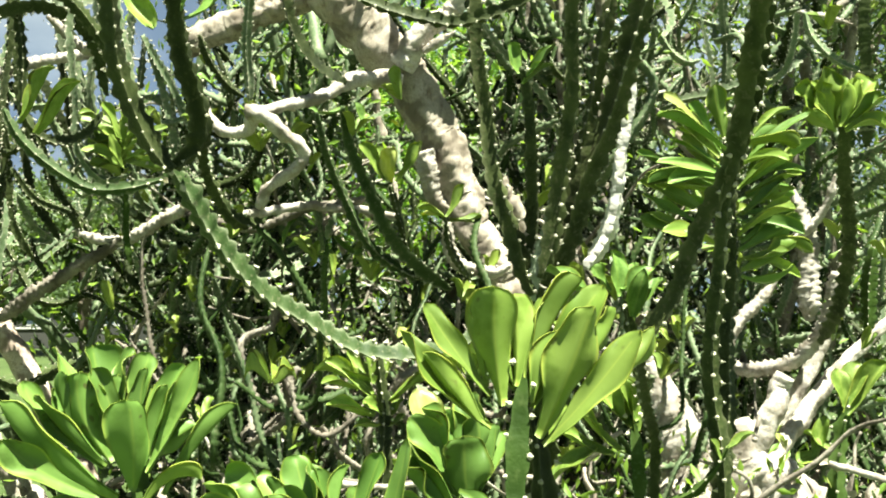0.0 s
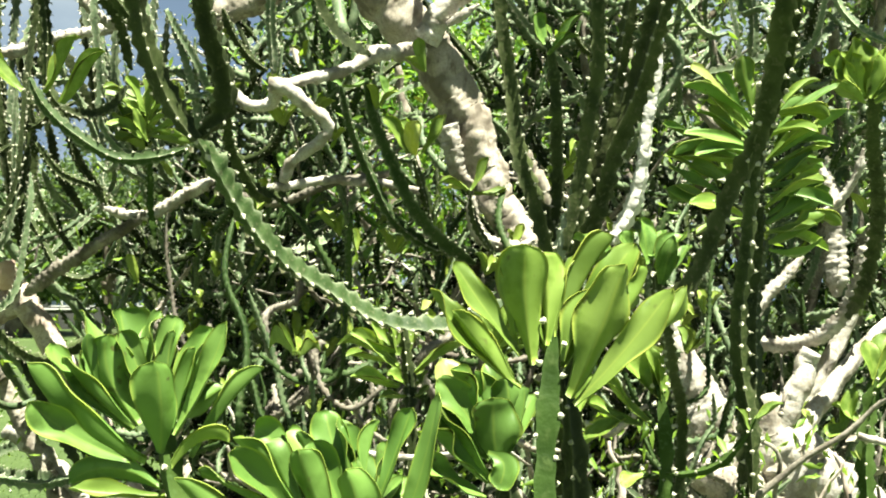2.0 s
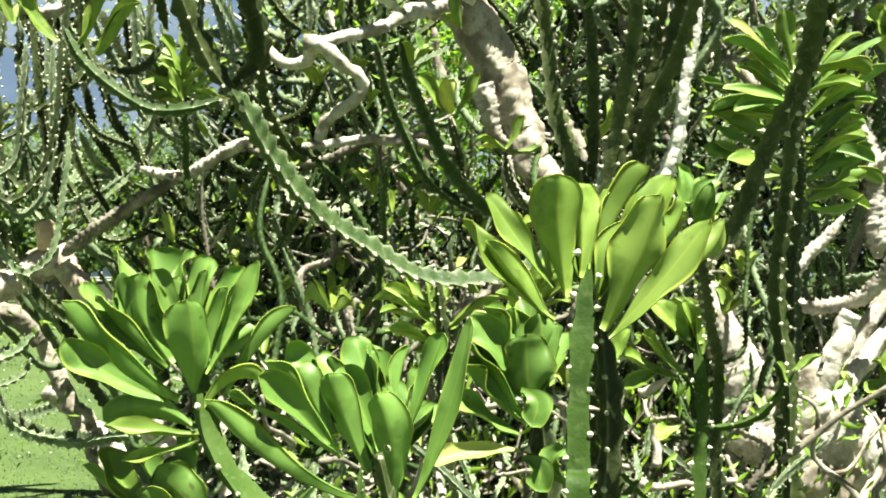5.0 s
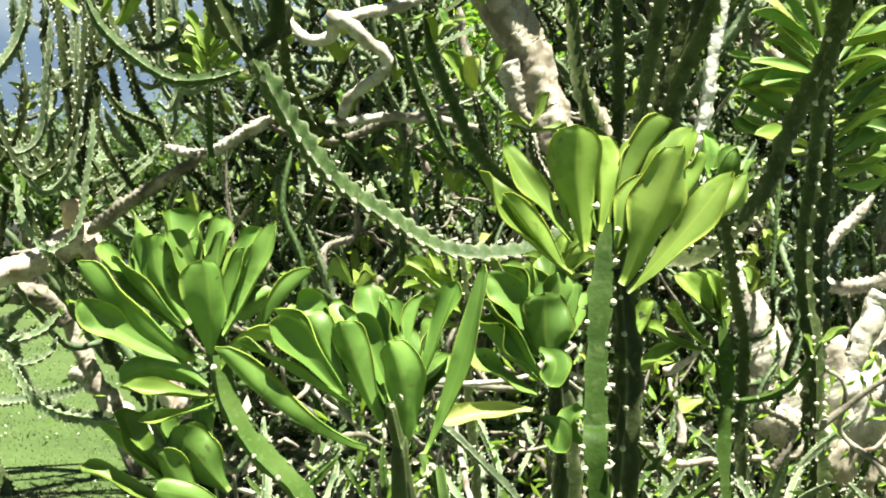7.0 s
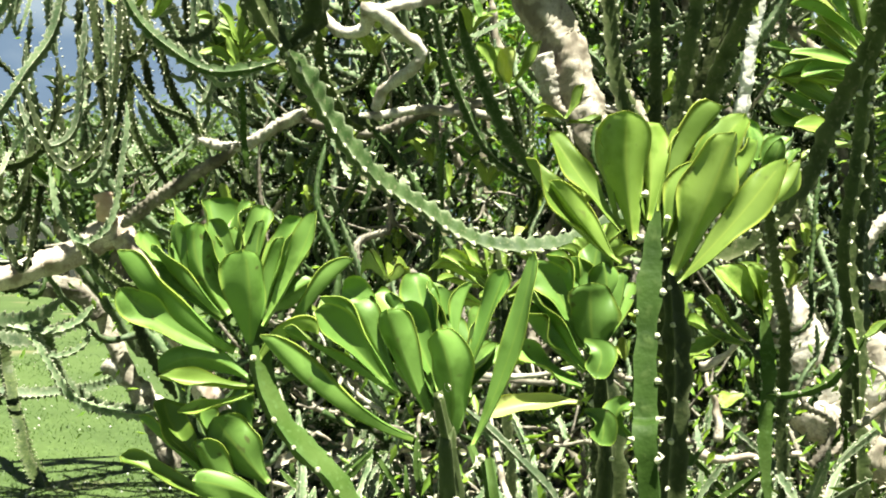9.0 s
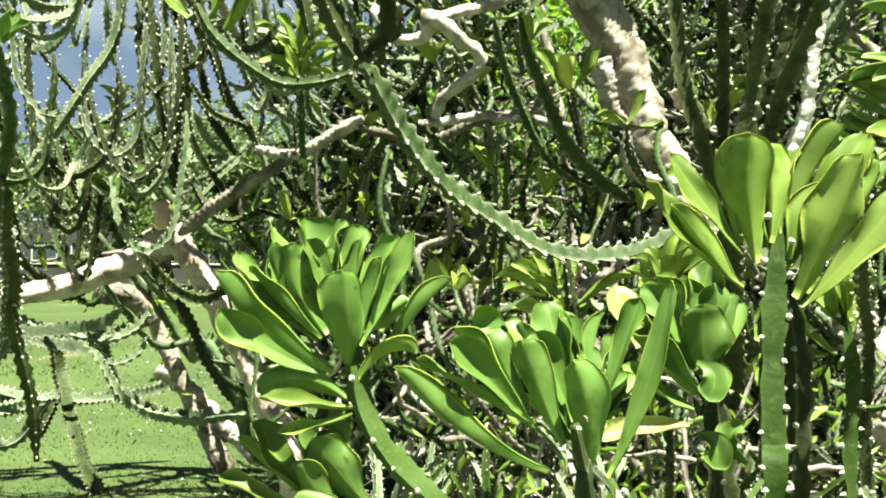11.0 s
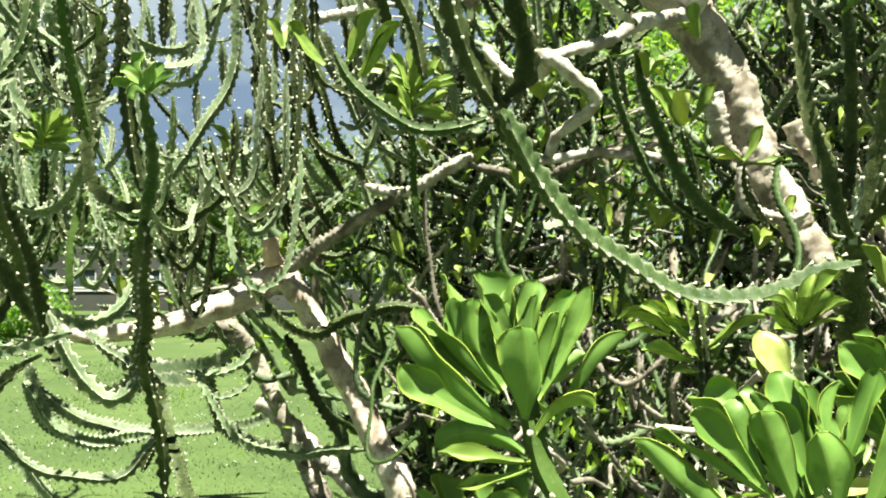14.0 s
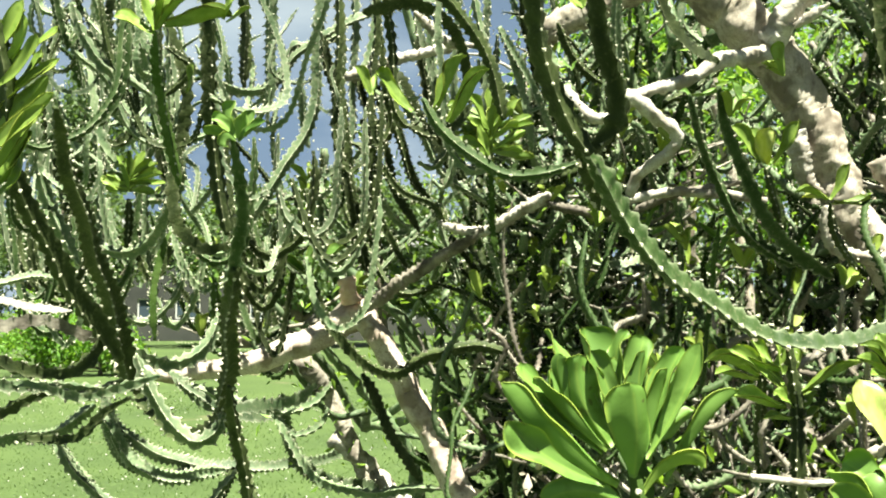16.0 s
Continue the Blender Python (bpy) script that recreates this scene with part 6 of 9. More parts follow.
blade(b_lk, (-2.123, 2.437, 1.837), (-2.059, 2.462, 1.898), (-2.008, 2.480, 1.977), 0.034, (0.07, -0.79, 0.28), 2)
blade(b_lk, (-2.108, 2.417, 1.814), (-2.040, 2.410, 1.869), (-1.977, 2.404, 1.972), 0.040, (-0.95, 0.46, 0.46), 2)
blade(b_lk, (-2.141, 2.437, 1.796), (-2.063, 2.469, 1.857), (-2.027, 2.485, 1.937), 0.039, (0.08, -0.79, 0.30), 2)
blade(b_lk, (-2.110, 2.439, 1.775), (-2.074, 2.449, 1.834), (-2.024, 2.460, 1.934), 0.042, (-0.98, 0.46, 0.41), 2)
blade(b_lk, (-2.134, 2.443, 1.756), (-2.064, 2.477, 1.817), (-2.058, 2.487, 1.904), 0.040, (-0.24, -0.71, 0.35), 2)
b_r1 = stem(right, [(0.403, 2.58, 1.575, 0.018), (0.43, 2.68, 1.46, 0.019), (0.492, 2.9, 1.33, 0.021), (0.545, 3.12, 1.15, 0.023), (0.555, 3.16, 0.6, 0.025), (0.55, 3.17, -0.03, 0.027)], STEM, 94, pitch=0.048, per=4, round_cushion=True, tip=False)
leaf(b_r1, (0.387, 2.582, 1.569), (0.378, 2.579, 1.673), 0.063, (0.29, -0.51, 0.77))
leaf(b_r1, (0.368, 2.584, 1.581), (0.328, 2.557, 1.637), 0.052, (0.3, -0.65, 0.87))
leaf(b_r1, (0.407, 2.58, 1.556), (0.46, 2.569, 1.638), 0.061, (-0.24, -0.6, 0.75))
leaf(b_r1, (0.42, 2.578, 1.544), (0.483, 2.597, 1.616), 0.044, (-0.02, -0.59, 0.86))
leaf(b_r1, (0.395, 2.581, 1.585), (0.427, 2.624, 1.65), 0.044, (-0.26, -0.7, 0.79))
leaf(b_r1, (0.318, 2.59, 1.575), (0.237, 2.645, 1.646), 0.058, (0.41, -0.45, 0.58))
leaf(b_r1, (0.417, 2.579, 1.525), (0.436, 2.533, 1.623), 0.050, (0.03, -0.64, 0.61))
b_la2 = stem(left, [(-2.587, 3.849, 2.337, 0.029), (-2.629, 3.814, 2.383, 0.028), (-2.665, 3.776, 2.446, 0.027), (-2.699, 3.734, 2.522, 0.025), (-2.714, 3.699, 2.609, 0.024)], STEM_GREY, 95, pitch=0.048, per=4, round_cushion=True)
b_lb2 = stem(left, [(-3.182, 4.752, 2.545, 0.033), (-3.177, 4.725, 2.671, 0.033), (-3.171, 4.689, 2.82, 0.033), (-3.124, 4.664, 2.993, 0.033)], STEM, 96, ribs=3)
b_lc2 = stem(left, [(-2.55, 4.004, 2.26, 0.034), (-2.552, 3.976, 2.386, 0.033), (-2.565, 3.944, 2.489, 0.032), (-2.572, 3.913, 2.59, 0.031), (-2.565, 3.874, 2.731, 0.029)], STEM_GREY, 97, pitch=0.048, per=4, round_cushion=True)
b_ld2 = stem(left, [(-2.232, 3.496, 2.202, 0.016), (-2.198, 3.509, 2.227, 0.016), (-2.156, 3.52, 2.275, 0.016), (-2.141, 3.517, 2.322, 0.016), (-2.179, 3.489, 2.356, 0.016), (-2.209, 3.466, 2.381, 0.016)], STEM, 98, ribs=5, pitch=0.03)
b_le2 = stem(left, [(-2.596, 4.95, 2.534, 0.024), (-2.59, 4.919, 2.681, 0.024), (-2.581, 4.884, 2.831, 0.024), (-2.576, 4.836, 3.002, 0.024)], STEM, 99, ribs=3, pitch=0.03)
b_lf2 = stem(left, [(-2.263, 4.925, 2.244, 0.023), (-2.281, 4.898, 2.362, 0.023), (-2.292, 4.867, 2.498, 0.023), (-2.294, 4.856, 2.548, 0.023)], STEM_GREY, 100, pitch=0.03)
b_lg2 = stem(left, [(-2.801, 3.925, 1.672, 0.032), (-2.848, 3.888, 1.789, 0.031), (-2.89, 3.849, 1.904, 0.031), (-2.917, 3.811, 2.061, 0.03), (-2.914, 3.782, 2.237, 0.029)], STEM_GREY, 101, pitch=0.048, per=4, round_cushion=True)
b_lh2 = stem(left, [(-2.706, 4.333, 1.386, 0.022), (-2.703, 4.336, 1.525, 0.021), (-2.693, 4.338, 1.665, 0.02), (-2.672, 4.342, 1.793, 0.019), (-2.652, 4.351, 1.824, 0.019)], STEM_YOUNG, 102, ribs=3, pitch=0.03)
b_li2 = stem(left, [(-2.851, 4.359, 1.761, 0.022), (-2.843, 4.356, 1.856, 0.022), (-2.844, 4.344, 1.973, 0.022)], STEM, 103, pitch=0.03)
blade(b_li2, (-2.814, 4.301, 1.994), (-2.762, 4.314, 1.997), (-2.710, 4.327, 1.985), 0.035, (0.49, -0.79, 0.32), 2)
blade(b_li2, (-2.818, 4.303, 2.028), (-2.845, 4.300, 2.089), (-2.871, 4.296, 2.148), 0.040, (0.93, -0.59, 0.12), 2)
blade(b_li2, (-2.807, 4.296, 2.045), (-2.757, 4.300, 2.088), (-2.709, 4.306, 2.124), 0.036, (0.19, -0.86, 0.21), 2)
blade(b_li2, (-2.819, 4.313, 2.031), (-2.876, 4.319, 2.059), (-2.932, 4.321, 2.076), 0.036, (0.64, -0.67, 0.43), 2)
blade(b_li2, (-2.812, 4.308, 1.993), (-2.810, 4.314, 2.055), (-2.807, 4.317, 2.121), 0.038, (0.05, -0.87, -0.07), 2)
blade(b_li2, (-2.810, 4.288, 2.034), (-2.733, 4.289, 2.043), (-2.658, 4.294, 2.061), 0.041, (0.03, -0.45, 0.84), 2)
blade(b_li2, (-2.820, 4.314, 1.998), (-2.864, 4.321, 2.034), (-2.906, 4.323, 2.088), 0.030, (0.85, -0.61, 0.27), 2)
blade(b_li2, (-2.816, 4.301, 1.993), (-2.782, 4.308, 2.056), (-2.748, 4.316, 2.104), 0.029, (0.11, -0.87, 0.12), 2)
blade(b_li2, (-2.808, 4.294, 2.020), (-2.867, 4.271, 2.029), (-2.926, 4.250, 2.030), 0.031, (-0.33, 0.64, 0.73), 2)
blade(b_li2, (-2.822, 4.315, 1.993), (-2.846, 4.329, 2.046), (-2.867, 4.337, 2.125), 0.035, (1.08, -0.17, 0.14), 2)
blade(b_li2, (-2.812, 4.314, 2.006), (-2.766, 4.342, 2.044), (-2.717, 4.365, 2.074), 0.029, (-0.04, -0.67, 0.59), 2)
blade(b_li2, (-2.807, 4.289, 1.991), (-2.845, 4.260, 2.007), (-2.885, 4.235, 2.051), 0.033, (0.69, -0.73, 0.25), 2)
blade(b_li2, (-2.807, 4.307, 2.044), (-2.797, 4.316, 2.098), (-2.786, 4.323, 2.148), 0.031, (-0.98, 0.51, 0.27), 2)
blade(b_li2, (-2.805, 4.303, 2.023), (-2.737, 4.321, 2.025), (-2.668, 4.338, 2.028), 0.029, (0.30, -0.59, 0.69), 2)
blade(b_li2, (-2.817, 4.314, 2.027), (-2.855, 4.322, 2.088), (-2.892, 4.327, 2.138), 0.033, (0.98, -0.41, 0.29), 2)
blade(b_li2, (-2.819, 4.305, 2.009), (-2.786, 4.319, 2.051), (-2.751, 4.331, 2.091), 0.040, (0.16, -0.86, 0.18), 2)
blade(b_li2, (-2.805, 4.295, 2.015), (-2.863, 4.271, 2.022), (-2.923, 4.248, 2.051), 0.038, (0.58, -0.68, 0.46), 2)
blade(b_li2, (-2.811, 4.290, 2.034), (-2.805, 4.276, 2.097), (-2.801, 4.264, 2.162), 0.031, (1.07, -0.37, -0.06), 2)
blade(b_li2, (-2.818, 4.314, 2.038), (-2.772, 4.344, 2.070), (-2.722, 4.371, 2.082), 0.041, (0.23, -0.77, 0.44), 2)
blade(b_li2, (-2.804, 4.303, 1.991), (-2.840, 4.292, 2.032), (-2.875, 4.282, 2.062), 0.030, (0.75, -0.72, 0.20), 2)
blade(b_li2, (-2.811, 4.299, 2.036), (-2.780, 4.304, 2.099), (-2.749, 4.308, 2.161), 0.036, (-0.09, -0.83, 0.15), 2)
blade(b_li2, (-2.799, 4.293, 2.010), (-2.845, 4.269, 1.995), (-2.893, 4.248, 2.005), 0.036, (-0.40, 0.62, 0.72), 2)
blade(b_li2, (-2.808, 4.289, 1.999), (-2.815, 4.267, 2.040), (-2.825, 4.248, 2.104), 0.032, (0.21, 0.79, 0.29), 2)
blade(b_li2, (-2.805, 4.302, 2.030), (-2.751, 4.314, 2.072), (-2.697, 4.326, 2.110), 0.030, (-0.30, -0.52, 0.68), 2)
b_lj2 = stem(left, [(-2.703, 3.145, 1.578, 0.017), (-2.623, 3.203, 1.588, 0.016), (-2.541, 3.261, 1.607, 0.016), (-2.491, 3.294, 1.597, 0.015)], STEM_GREY, 104, pitch=0.03)
b_lk2 = stem(left, [(-2.763, 3.225, 1.535, 0.02), (-2.681, 3.286, 1.526, 0.018), (-2.611, 3.336, 1.506, 0.017), (-2.494, 3.414, 1.503, 0.016)], BARK, 105, ribs=3, pitch=0.03)
b_ll2 = stem(left, [(-3.108, 3.696, 1.098, 0.029), (-3.016, 3.765, 1.115, 0.028), (-2.932, 3.831, 1.18, 0.026), (-2.841, 3.893, 1.203, 0.025)], STEM, 106, pitch=0.048, per=4, round_cushion=True)
b_lm2 = stem(left, [(-2.672, 4.457, 1.219, 0.022), (-2.619, 4.482, 1.171, 0.021), (-2.544, 4.516, 1.123, 0.02), (-2.478, 4.542, 1.056, 0.02)], STEM_GREY, 107, pitch=0.03)
b_ln2 = stem(far, [(-4.348, 6.693, 0.747, 0.034), (-4.259, 6.756, 0.545, 0.035), (-4.132, 6.843, 0.448, 0.035), (-4.009, 6.931, 0.433, 0.035), (-3.881, 7.035, 0.498, 0.035)], STEM_GREY, 108, ribs=3, pitch=0.03)
b_lo2 = stem(far, [(-3.533, 6.871, 0.52, 0.037), (-3.557, 6.841, 0.399, 0.036), (-3.6, 6.797, 0.262, 0.033)], STEM, 109, pitch=0.03)
b_oa = stem(old, [(-1.414, 4.828, 2.313, 0.019), (-1.423, 4.867, 2.136, 0.020), (-1.417, 4.906, 1.945, 0.021), (-1.395, 4.940, 1.750, 0.022)], STEM_YOUNG, 110, pitch=0.03)
blade(b_oa, (-1.400, 4.801, 2.227), (-1.333, 4.822, 2.197), (-1.265, 4.841, 2.190), 0.039, (0.01, 0.75, 0.73), 2)
blade(b_oa, (-1.398, 4.787, 2.249), (-1.433, 4.759, 2.328), (-1.470, 4.734, 2.421), 0.052, (0.69, -0.67, 0.10), 2)
blade(b_oa, (-1.390, 4.781, 2.222), (-1.326, 4.767, 2.263), (-1.264, 4.760, 2.297), 0.041, (-0.50, 0.63, 0.65), 2)
blade(b_oa, (-1.407, 4.809, 2.318), (-1.496, 4.807, 2.337), (-1.585, 4.800, 2.373), 0.055, (0.36, -0.60, 0.63), 2)
blade(b_oa, (-1.397, 4.814, 2.188), (-1.390, 4.827, 2.278), (-1.381, 4.836, 2.386), 0.056, (-0.78, -0.63, 0.02), 2)
blade(b_oa, (-1.397, 4.777, 2.282), (-1.299, 4.776, 2.273), (-1.203, 4.780, 2.288), 0.039, (0.03, -0.47, 0.83), 2)
blade(b_oa, (-1.407, 4.821, 2.175), (-1.474, 4.829, 2.235), (-1.541, 4.829, 2.316), 0.057, (0.51, -0.81, 0.15), 2)
blade(b_oa, (-1.387, 4.778, 2.242), (-1.337, 4.756, 2.307), (-1.289, 4.742, 2.353), 0.040, (-0.66, 0.59, 0.51), 2)
blade(b_oa, (-1.395, 4.792, 2.232), (-1.476, 4.761, 2.230), (-1.556, 4.734, 2.219), 0.040, (0.17, -0.82, 0.45), 2)
blade(b_oa, (-1.400, 4.814, 2.166), (-1.419, 4.823, 2.236), (-1.438, 4.827, 2.315), 0.057, (0.60, -0.78, -0.04), 2)
blade(b_oa, (-1.397, 4.818, 2.267), (-1.319, 4.864, 2.299), (-1.239, 4.903, 2.347), 0.049, (0.03, -0.93, 0.24), 2)
blade(b_oa, (-1.387, 4.781, 2.264), (-1.446, 4.739, 2.290), (-1.506, 4.703, 2.326), 0.039, (0.50, -0.56, 0.57), 2)
blade(b_oa, (-1.398, 4.806, 2.238), (-1.373, 4.818, 2.314), (-1.347, 4.827, 2.413), 0.041, (-0.75, 0.58, 0.32), 2)
blade(b_oa, (-1.405, 4.809, 2.185), (-1.312, 4.846, 2.166), (-1.219, 4.879, 2.162), 0.046, (-0.06, 0.73, 0.74), 2)
blade(b_oa, (-1.407, 4.819, 2.225), (-1.455, 4.833, 2.302), (-1.502, 4.839, 2.374), 0.040, (0.78, -0.48, 0.30), 2)
blade(b_oa, (-1.403, 4.791, 2.280), (-1.334, 4.801, 2.331), (-1.265, 4.811, 2.403), 0.048, (-0.20, -0.90, 0.29), 2)
blade(b_oa, (-1.398, 4.810, 2.161), (-1.469, 4.802, 2.164), (-1.539, 4.790, 2.184), 0.048, (-0.08, 0.73, 0.74), 2)
blade(b_oa, (-1.405, 4.809, 2.263), (-1.410, 4.820, 2.365), (-1.414, 4.827, 2.460), 0.039, (0.73, -0.65, -0.13), 2)
blade(b_oa, (-1.406, 4.811, 2.178), (-1.339, 4.842, 2.203), (-1.271, 4.870, 2.210), 0.047, (-0.07, -0.49, 0.83), 2)
blade(b_oa, (-1.392, 4.791, 2.149), (-1.445, 4.757, 2.194), (-1.499, 4.727, 2.242), 0.044, (0.47, -0.82, 0.20), 2)
blade(b_oa, (-1.402, 4.794, 2.198), (-1.361, 4.794, 2.274), (-1.321, 4.796, 2.338), 0.049, (-0.67, -0.62, 0.37), 2)
blade(b_oa, (-1.400, 4.818, 2.287), (-1.481, 4.828, 2.273), (-1.561, 4.831, 2.267), 0.050, (0.02, -0.69, 0.65), 2)
blade(b_oa, (-1.394, 4.784, 2.154), (-1.412, 4.749, 2.214), (-1.432, 4.721, 2.285), 0.040, (0.71, -0.67, 0.08), 2)
blade(b_oa, (-1.399, 4.802, 2.183), (-1.325, 4.820, 2.223), (-1.252, 4.837, 2.271), 0.040, (-0.46, 0.64, 0.67), 2)
blade(b_oa, (-1.396, 4.793, 2.307), (-1.484, 4.765, 2.350), (-1.573, 4.740, 2.374), 0.057, (0.41, -0.37, 0.78), 2)
blade(b_oa, (-1.392, 4.775, 2.233), (-1.367, 4.742, 2.330), (-1.344, 4.719, 2.412), 0.051, (-0.77, 0.58, 0.25), 2)
b_ob = stem(old, [(-2.157, 5.209, 2.666, 0.03), (-2.111, 5.287, 2.487, 0.03), (-2.051, 5.372, 2.277, 0.029), (-2.012, 5.433, 2.088, 0.029), (-1.917, 5.506, 1.898, 0.028)], STEM, 111, ribs=3, pitch=0.03)
b_oc = stem(old, [(-2.102, 5.342, 2.635, 0.031), (-2.009, 5.419, 2.393, 0.029), (-1.925, 5.479, 2.147, 0.027), (-1.782, 5.541, 1.926, 0.025)], STEM, 112, ribs=5, pitch=0.03)
b_od = stem(old, [(-1.968, 5.282, 2.616, 0.025), (-1.875, 5.355, 2.378, 0.025), (-1.751, 5.421, 2.163, 0.025), (-1.542, 5.488, 2.014, 0.025)], STEM_GREY, 113, pitch=0.03)
b_oe = stem(old, [(-2.05, 5.45, 2.71, 0.034), (-1.951, 5.514, 2.548, 0.033), (-1.852, 5.58, 2.327, 0.031), (-1.694, 5.65, 2.103, 0.03), (-1.502, 5.704, 1.99, 0.028)], STEM, 114, ribs=3)
b_of = stem(old, [(-2.1, 5.172, 2.412, 0.027), (-2.058, 5.22, 2.202, 0.027), (-2.04, 5.253, 1.963, 0.027), (-1.966, 5.288, 1.802, 0.027)], STEM, 115, pitch=0.03)
b_og = stem(old, [(-2.173, 5.614, 2.14, 0.023), (-2.109, 5.649, 1.997, 0.023), (-2.028, 5.682, 1.906, 0.023), (-2.193, 5.631, 1.887, 0.023)], STEM_GREY, 116, pitch=0.03)
b_oh = stem(old, [(-2.077, 5.601, 1.919, 0.024), (-2.073, 5.609, 1.823, 0.022), (-2.035, 5.627, 1.74, 0.021), (-1.993, 5.644, 1.685, 0.021)], STEM, 117, ribs=3, pitch=0.03)
b_oi = stem(old, [(-1.628, 5.755, 1.859, 0.024), (-1.588, 5.773, 1.732, 0.022), (-1.556, 5.785, 1.633, 0.021), (-1.48, 5.807, 1.557, 0.021)], STEM_GREY, 118, pitch=0.03)
b_oj = stem(old, [(-1.302, 5.737, 1.872, 0.026), (-1.323, 5.739, 1.731, 0.026), (-1.343, 5.738, 1.562, 0.026)], STEM_GREY, 119, ribs=5, pitch=0.03)
b_ok = stem(old, [(-1.199, 5.665, 1.728, 0.023), (-1.168, 5.712, 1.59, 0.023), (-1.098, 5.762, 1.478, 0.023), (-1.007, 5.809, 1.407, 0.023)], STEM_GREY, 120, ribs=3, pitch=0.03)
b_ol = stem(old, [(-1.926, 5.564, 1.574, 0.023), (-1.862, 5.586, 1.478, 0.023), (-1.773, 5.615, 1.382, 0.023)], STEM_YOUNG, 121, pitch=0.03)
b_om = stem(old, [(-1.163, 5.108, 2.802, 0.024), (-1.114, 5.148, 2.682, 0.024), (-1.048, 5.183, 2.585, 0.024), (-0.975, 5.207, 2.538, 0.024)], STEM, 122, pitch=0.03)
b_on = stem(old, [(0.996, 5.742, 2.995, 0.026), (1.069, 5.763, 2.857, 0.026), (1.152, 5.759, 2.806, 0.026), (1.22, 5.742, 2.822, 0.026)], STEM_GREY, 123, ribs=3, pitch=0.03)
b_oo = stem(right, [(1.585, 5.204, 2.919, 0.022), (1.627, 5.221, 2.806, 0.022), (1.714, 5.22, 2.694, 0.022), (1.831, 5.193, 2.641, 0.022)], STEM_GREY, 124, pitch=0.03)
b_op = stem(right, [(1.392, 5.961, 2.59, 0.03), (1.383, 5.918, 2.818, 0.03), (1.359, 5.84, 3.151, 0.03), (1.339, 5.762, 3.419, 0.03)], STEM_GREY, 125, pitch=0.03)
b_oq = stem(right, [(1.866, 5.243, 2.304, 0.041), (1.848, 5.195, 2.605, 0.04), (1.817, 5.135, 2.899, 0.039), (1.785, 5.061, 3.184, 0.038)], STEM, 126, ribs=3)
b_or = knobby(right, [(1.579, 5.405, 2.979, 0.017), (1.702, 5.377, 2.944, 0.016), (1.848, 5.345, 2.889, 0.014)], BARK, 127)
b_os = stem(right, [(1.494, 5.507, 2.644, 0.023), (1.566, 5.472, 2.719, 0.023), (1.59, 5.436, 2.846, 0.023), (1.601, 5.386, 3.022, 0.023)], STEM_GREY, 128, pitch=0.03)
b_ot = knobby(old, [(1.552, 5.363, 2.138, 0.038), (1.605, 5.333, 1.925, 0.046), (1.613, 5.311, 1.742, 0.052), (1.596, 5.283, 1.51, 0.059)], BARK, 129)
b_ou = knobby(right, [(1.528, 5.29, 1.87, 0.024), (1.622, 5.258, 1.945, 0.022), (1.679, 5.228, 2.07, 0.02), (1.7, 5.21, 2.171, 0.019)], BARK, 130)
b_ov = stem(right, [(1.796, 4.999, 1.826, 0.036), (1.785, 5.01, 1.68, 0.036), (1.77, 5.017, 1.462, 0.036)], STEM_YOUNG, 131)
b_ow = stem(old, [(-0.766, 5.13, 1.847, 0.015), (-0.774, 5.133, 1.771, 0.014), (-0.774, 5.137, 1.683, 0.013)], STEM, 132, ribs=3, pitch=0.03)
leaf(b_ow, (-0.774, 5.129, 1.847), (-0.724, 5.127, 1.971), 0.039, (-0.24, -0.56, 0.74))
leaf(b_ow, (-0.762, 5.131, 1.835), (-0.68, 5.141, 1.873), 0.033, (-0.28, -0.64, 0.5))
leaf(b_ow, (-0.625, 5.153, 1.805), (-0.55, 5.161, 1.821), 0.044, (0.1, -0.25, 0.99))
leaf(b_ow, (-0.55, 5.156, 1.892), (-0.455, 5.172, 1.817), 0.033, (-0.77, -0.69, 0.57))
leaf(b_ow, (-0.495, 5.16, 1.925), (-0.537, 5.151, 1.975), 0.044, (0.31, -0.48, 0.64))
leaf(b_ow, (-0.462, 5.174, 1.756), (-0.424, 5.173, 1.837), 0.039, (-0.48, -0.74, 0.79))
leaf(b_ow, (-0.475, 5.173, 1.741), (-0.52, 5.171, 1.68), 0.039, (0.12, -0.47, 0.62))
leaf(b_ow, (-0.449, 5.175, 1.756), (-0.369, 5.182, 1.771), 0.039, (-0.68, -0.65, 0.7))
leaf(b_ow, (-0.604, 5.164, 1.533), (-0.56, 5.168, 1.634), 0.044, (-0.49, -0.54, 0.75))
leaf(b_ow, (-0.611, 5.163, 1.533), (-0.657, 5.156, 1.588), 0.050, (0.33, -0.5, 0.67))
leaf(b_ow, (-0.524, 5.173, 1.543), (-0.454, 5.179, 1.624), 0.033, (-0.24, -0.51, 0.77))
leaf(b_ow, (-0.883, 5.089, 2.083), (-0.88, 5.082, 2.146), 0.044, (-0.03, -0.47, 0.81))
leaf(b_ow, (-1.078, 4.974, 2.555), (-1.136, 4.953, 2.588), 0.039, (0.48, -0.47, 0.72))
leaf(b_ow, (-1.074, 4.976, 2.548), (-1.053, 4.971, 2.592), 0.028, (-0.52, -0.6, 0.5))
b_ox = stem(old, [(-0.31, 4.057, 1.316, 0.02), (-0.307, 4.14, 1.196, 0.022), (-0.304, 4.244, 1.027, 0.025), (-0.274, 4.274, 0.514, 0.026), (-0.284, 4.304, -0.03, 0.027)], STEM, 133, ribs=5, pitch=0.03, tip=False)
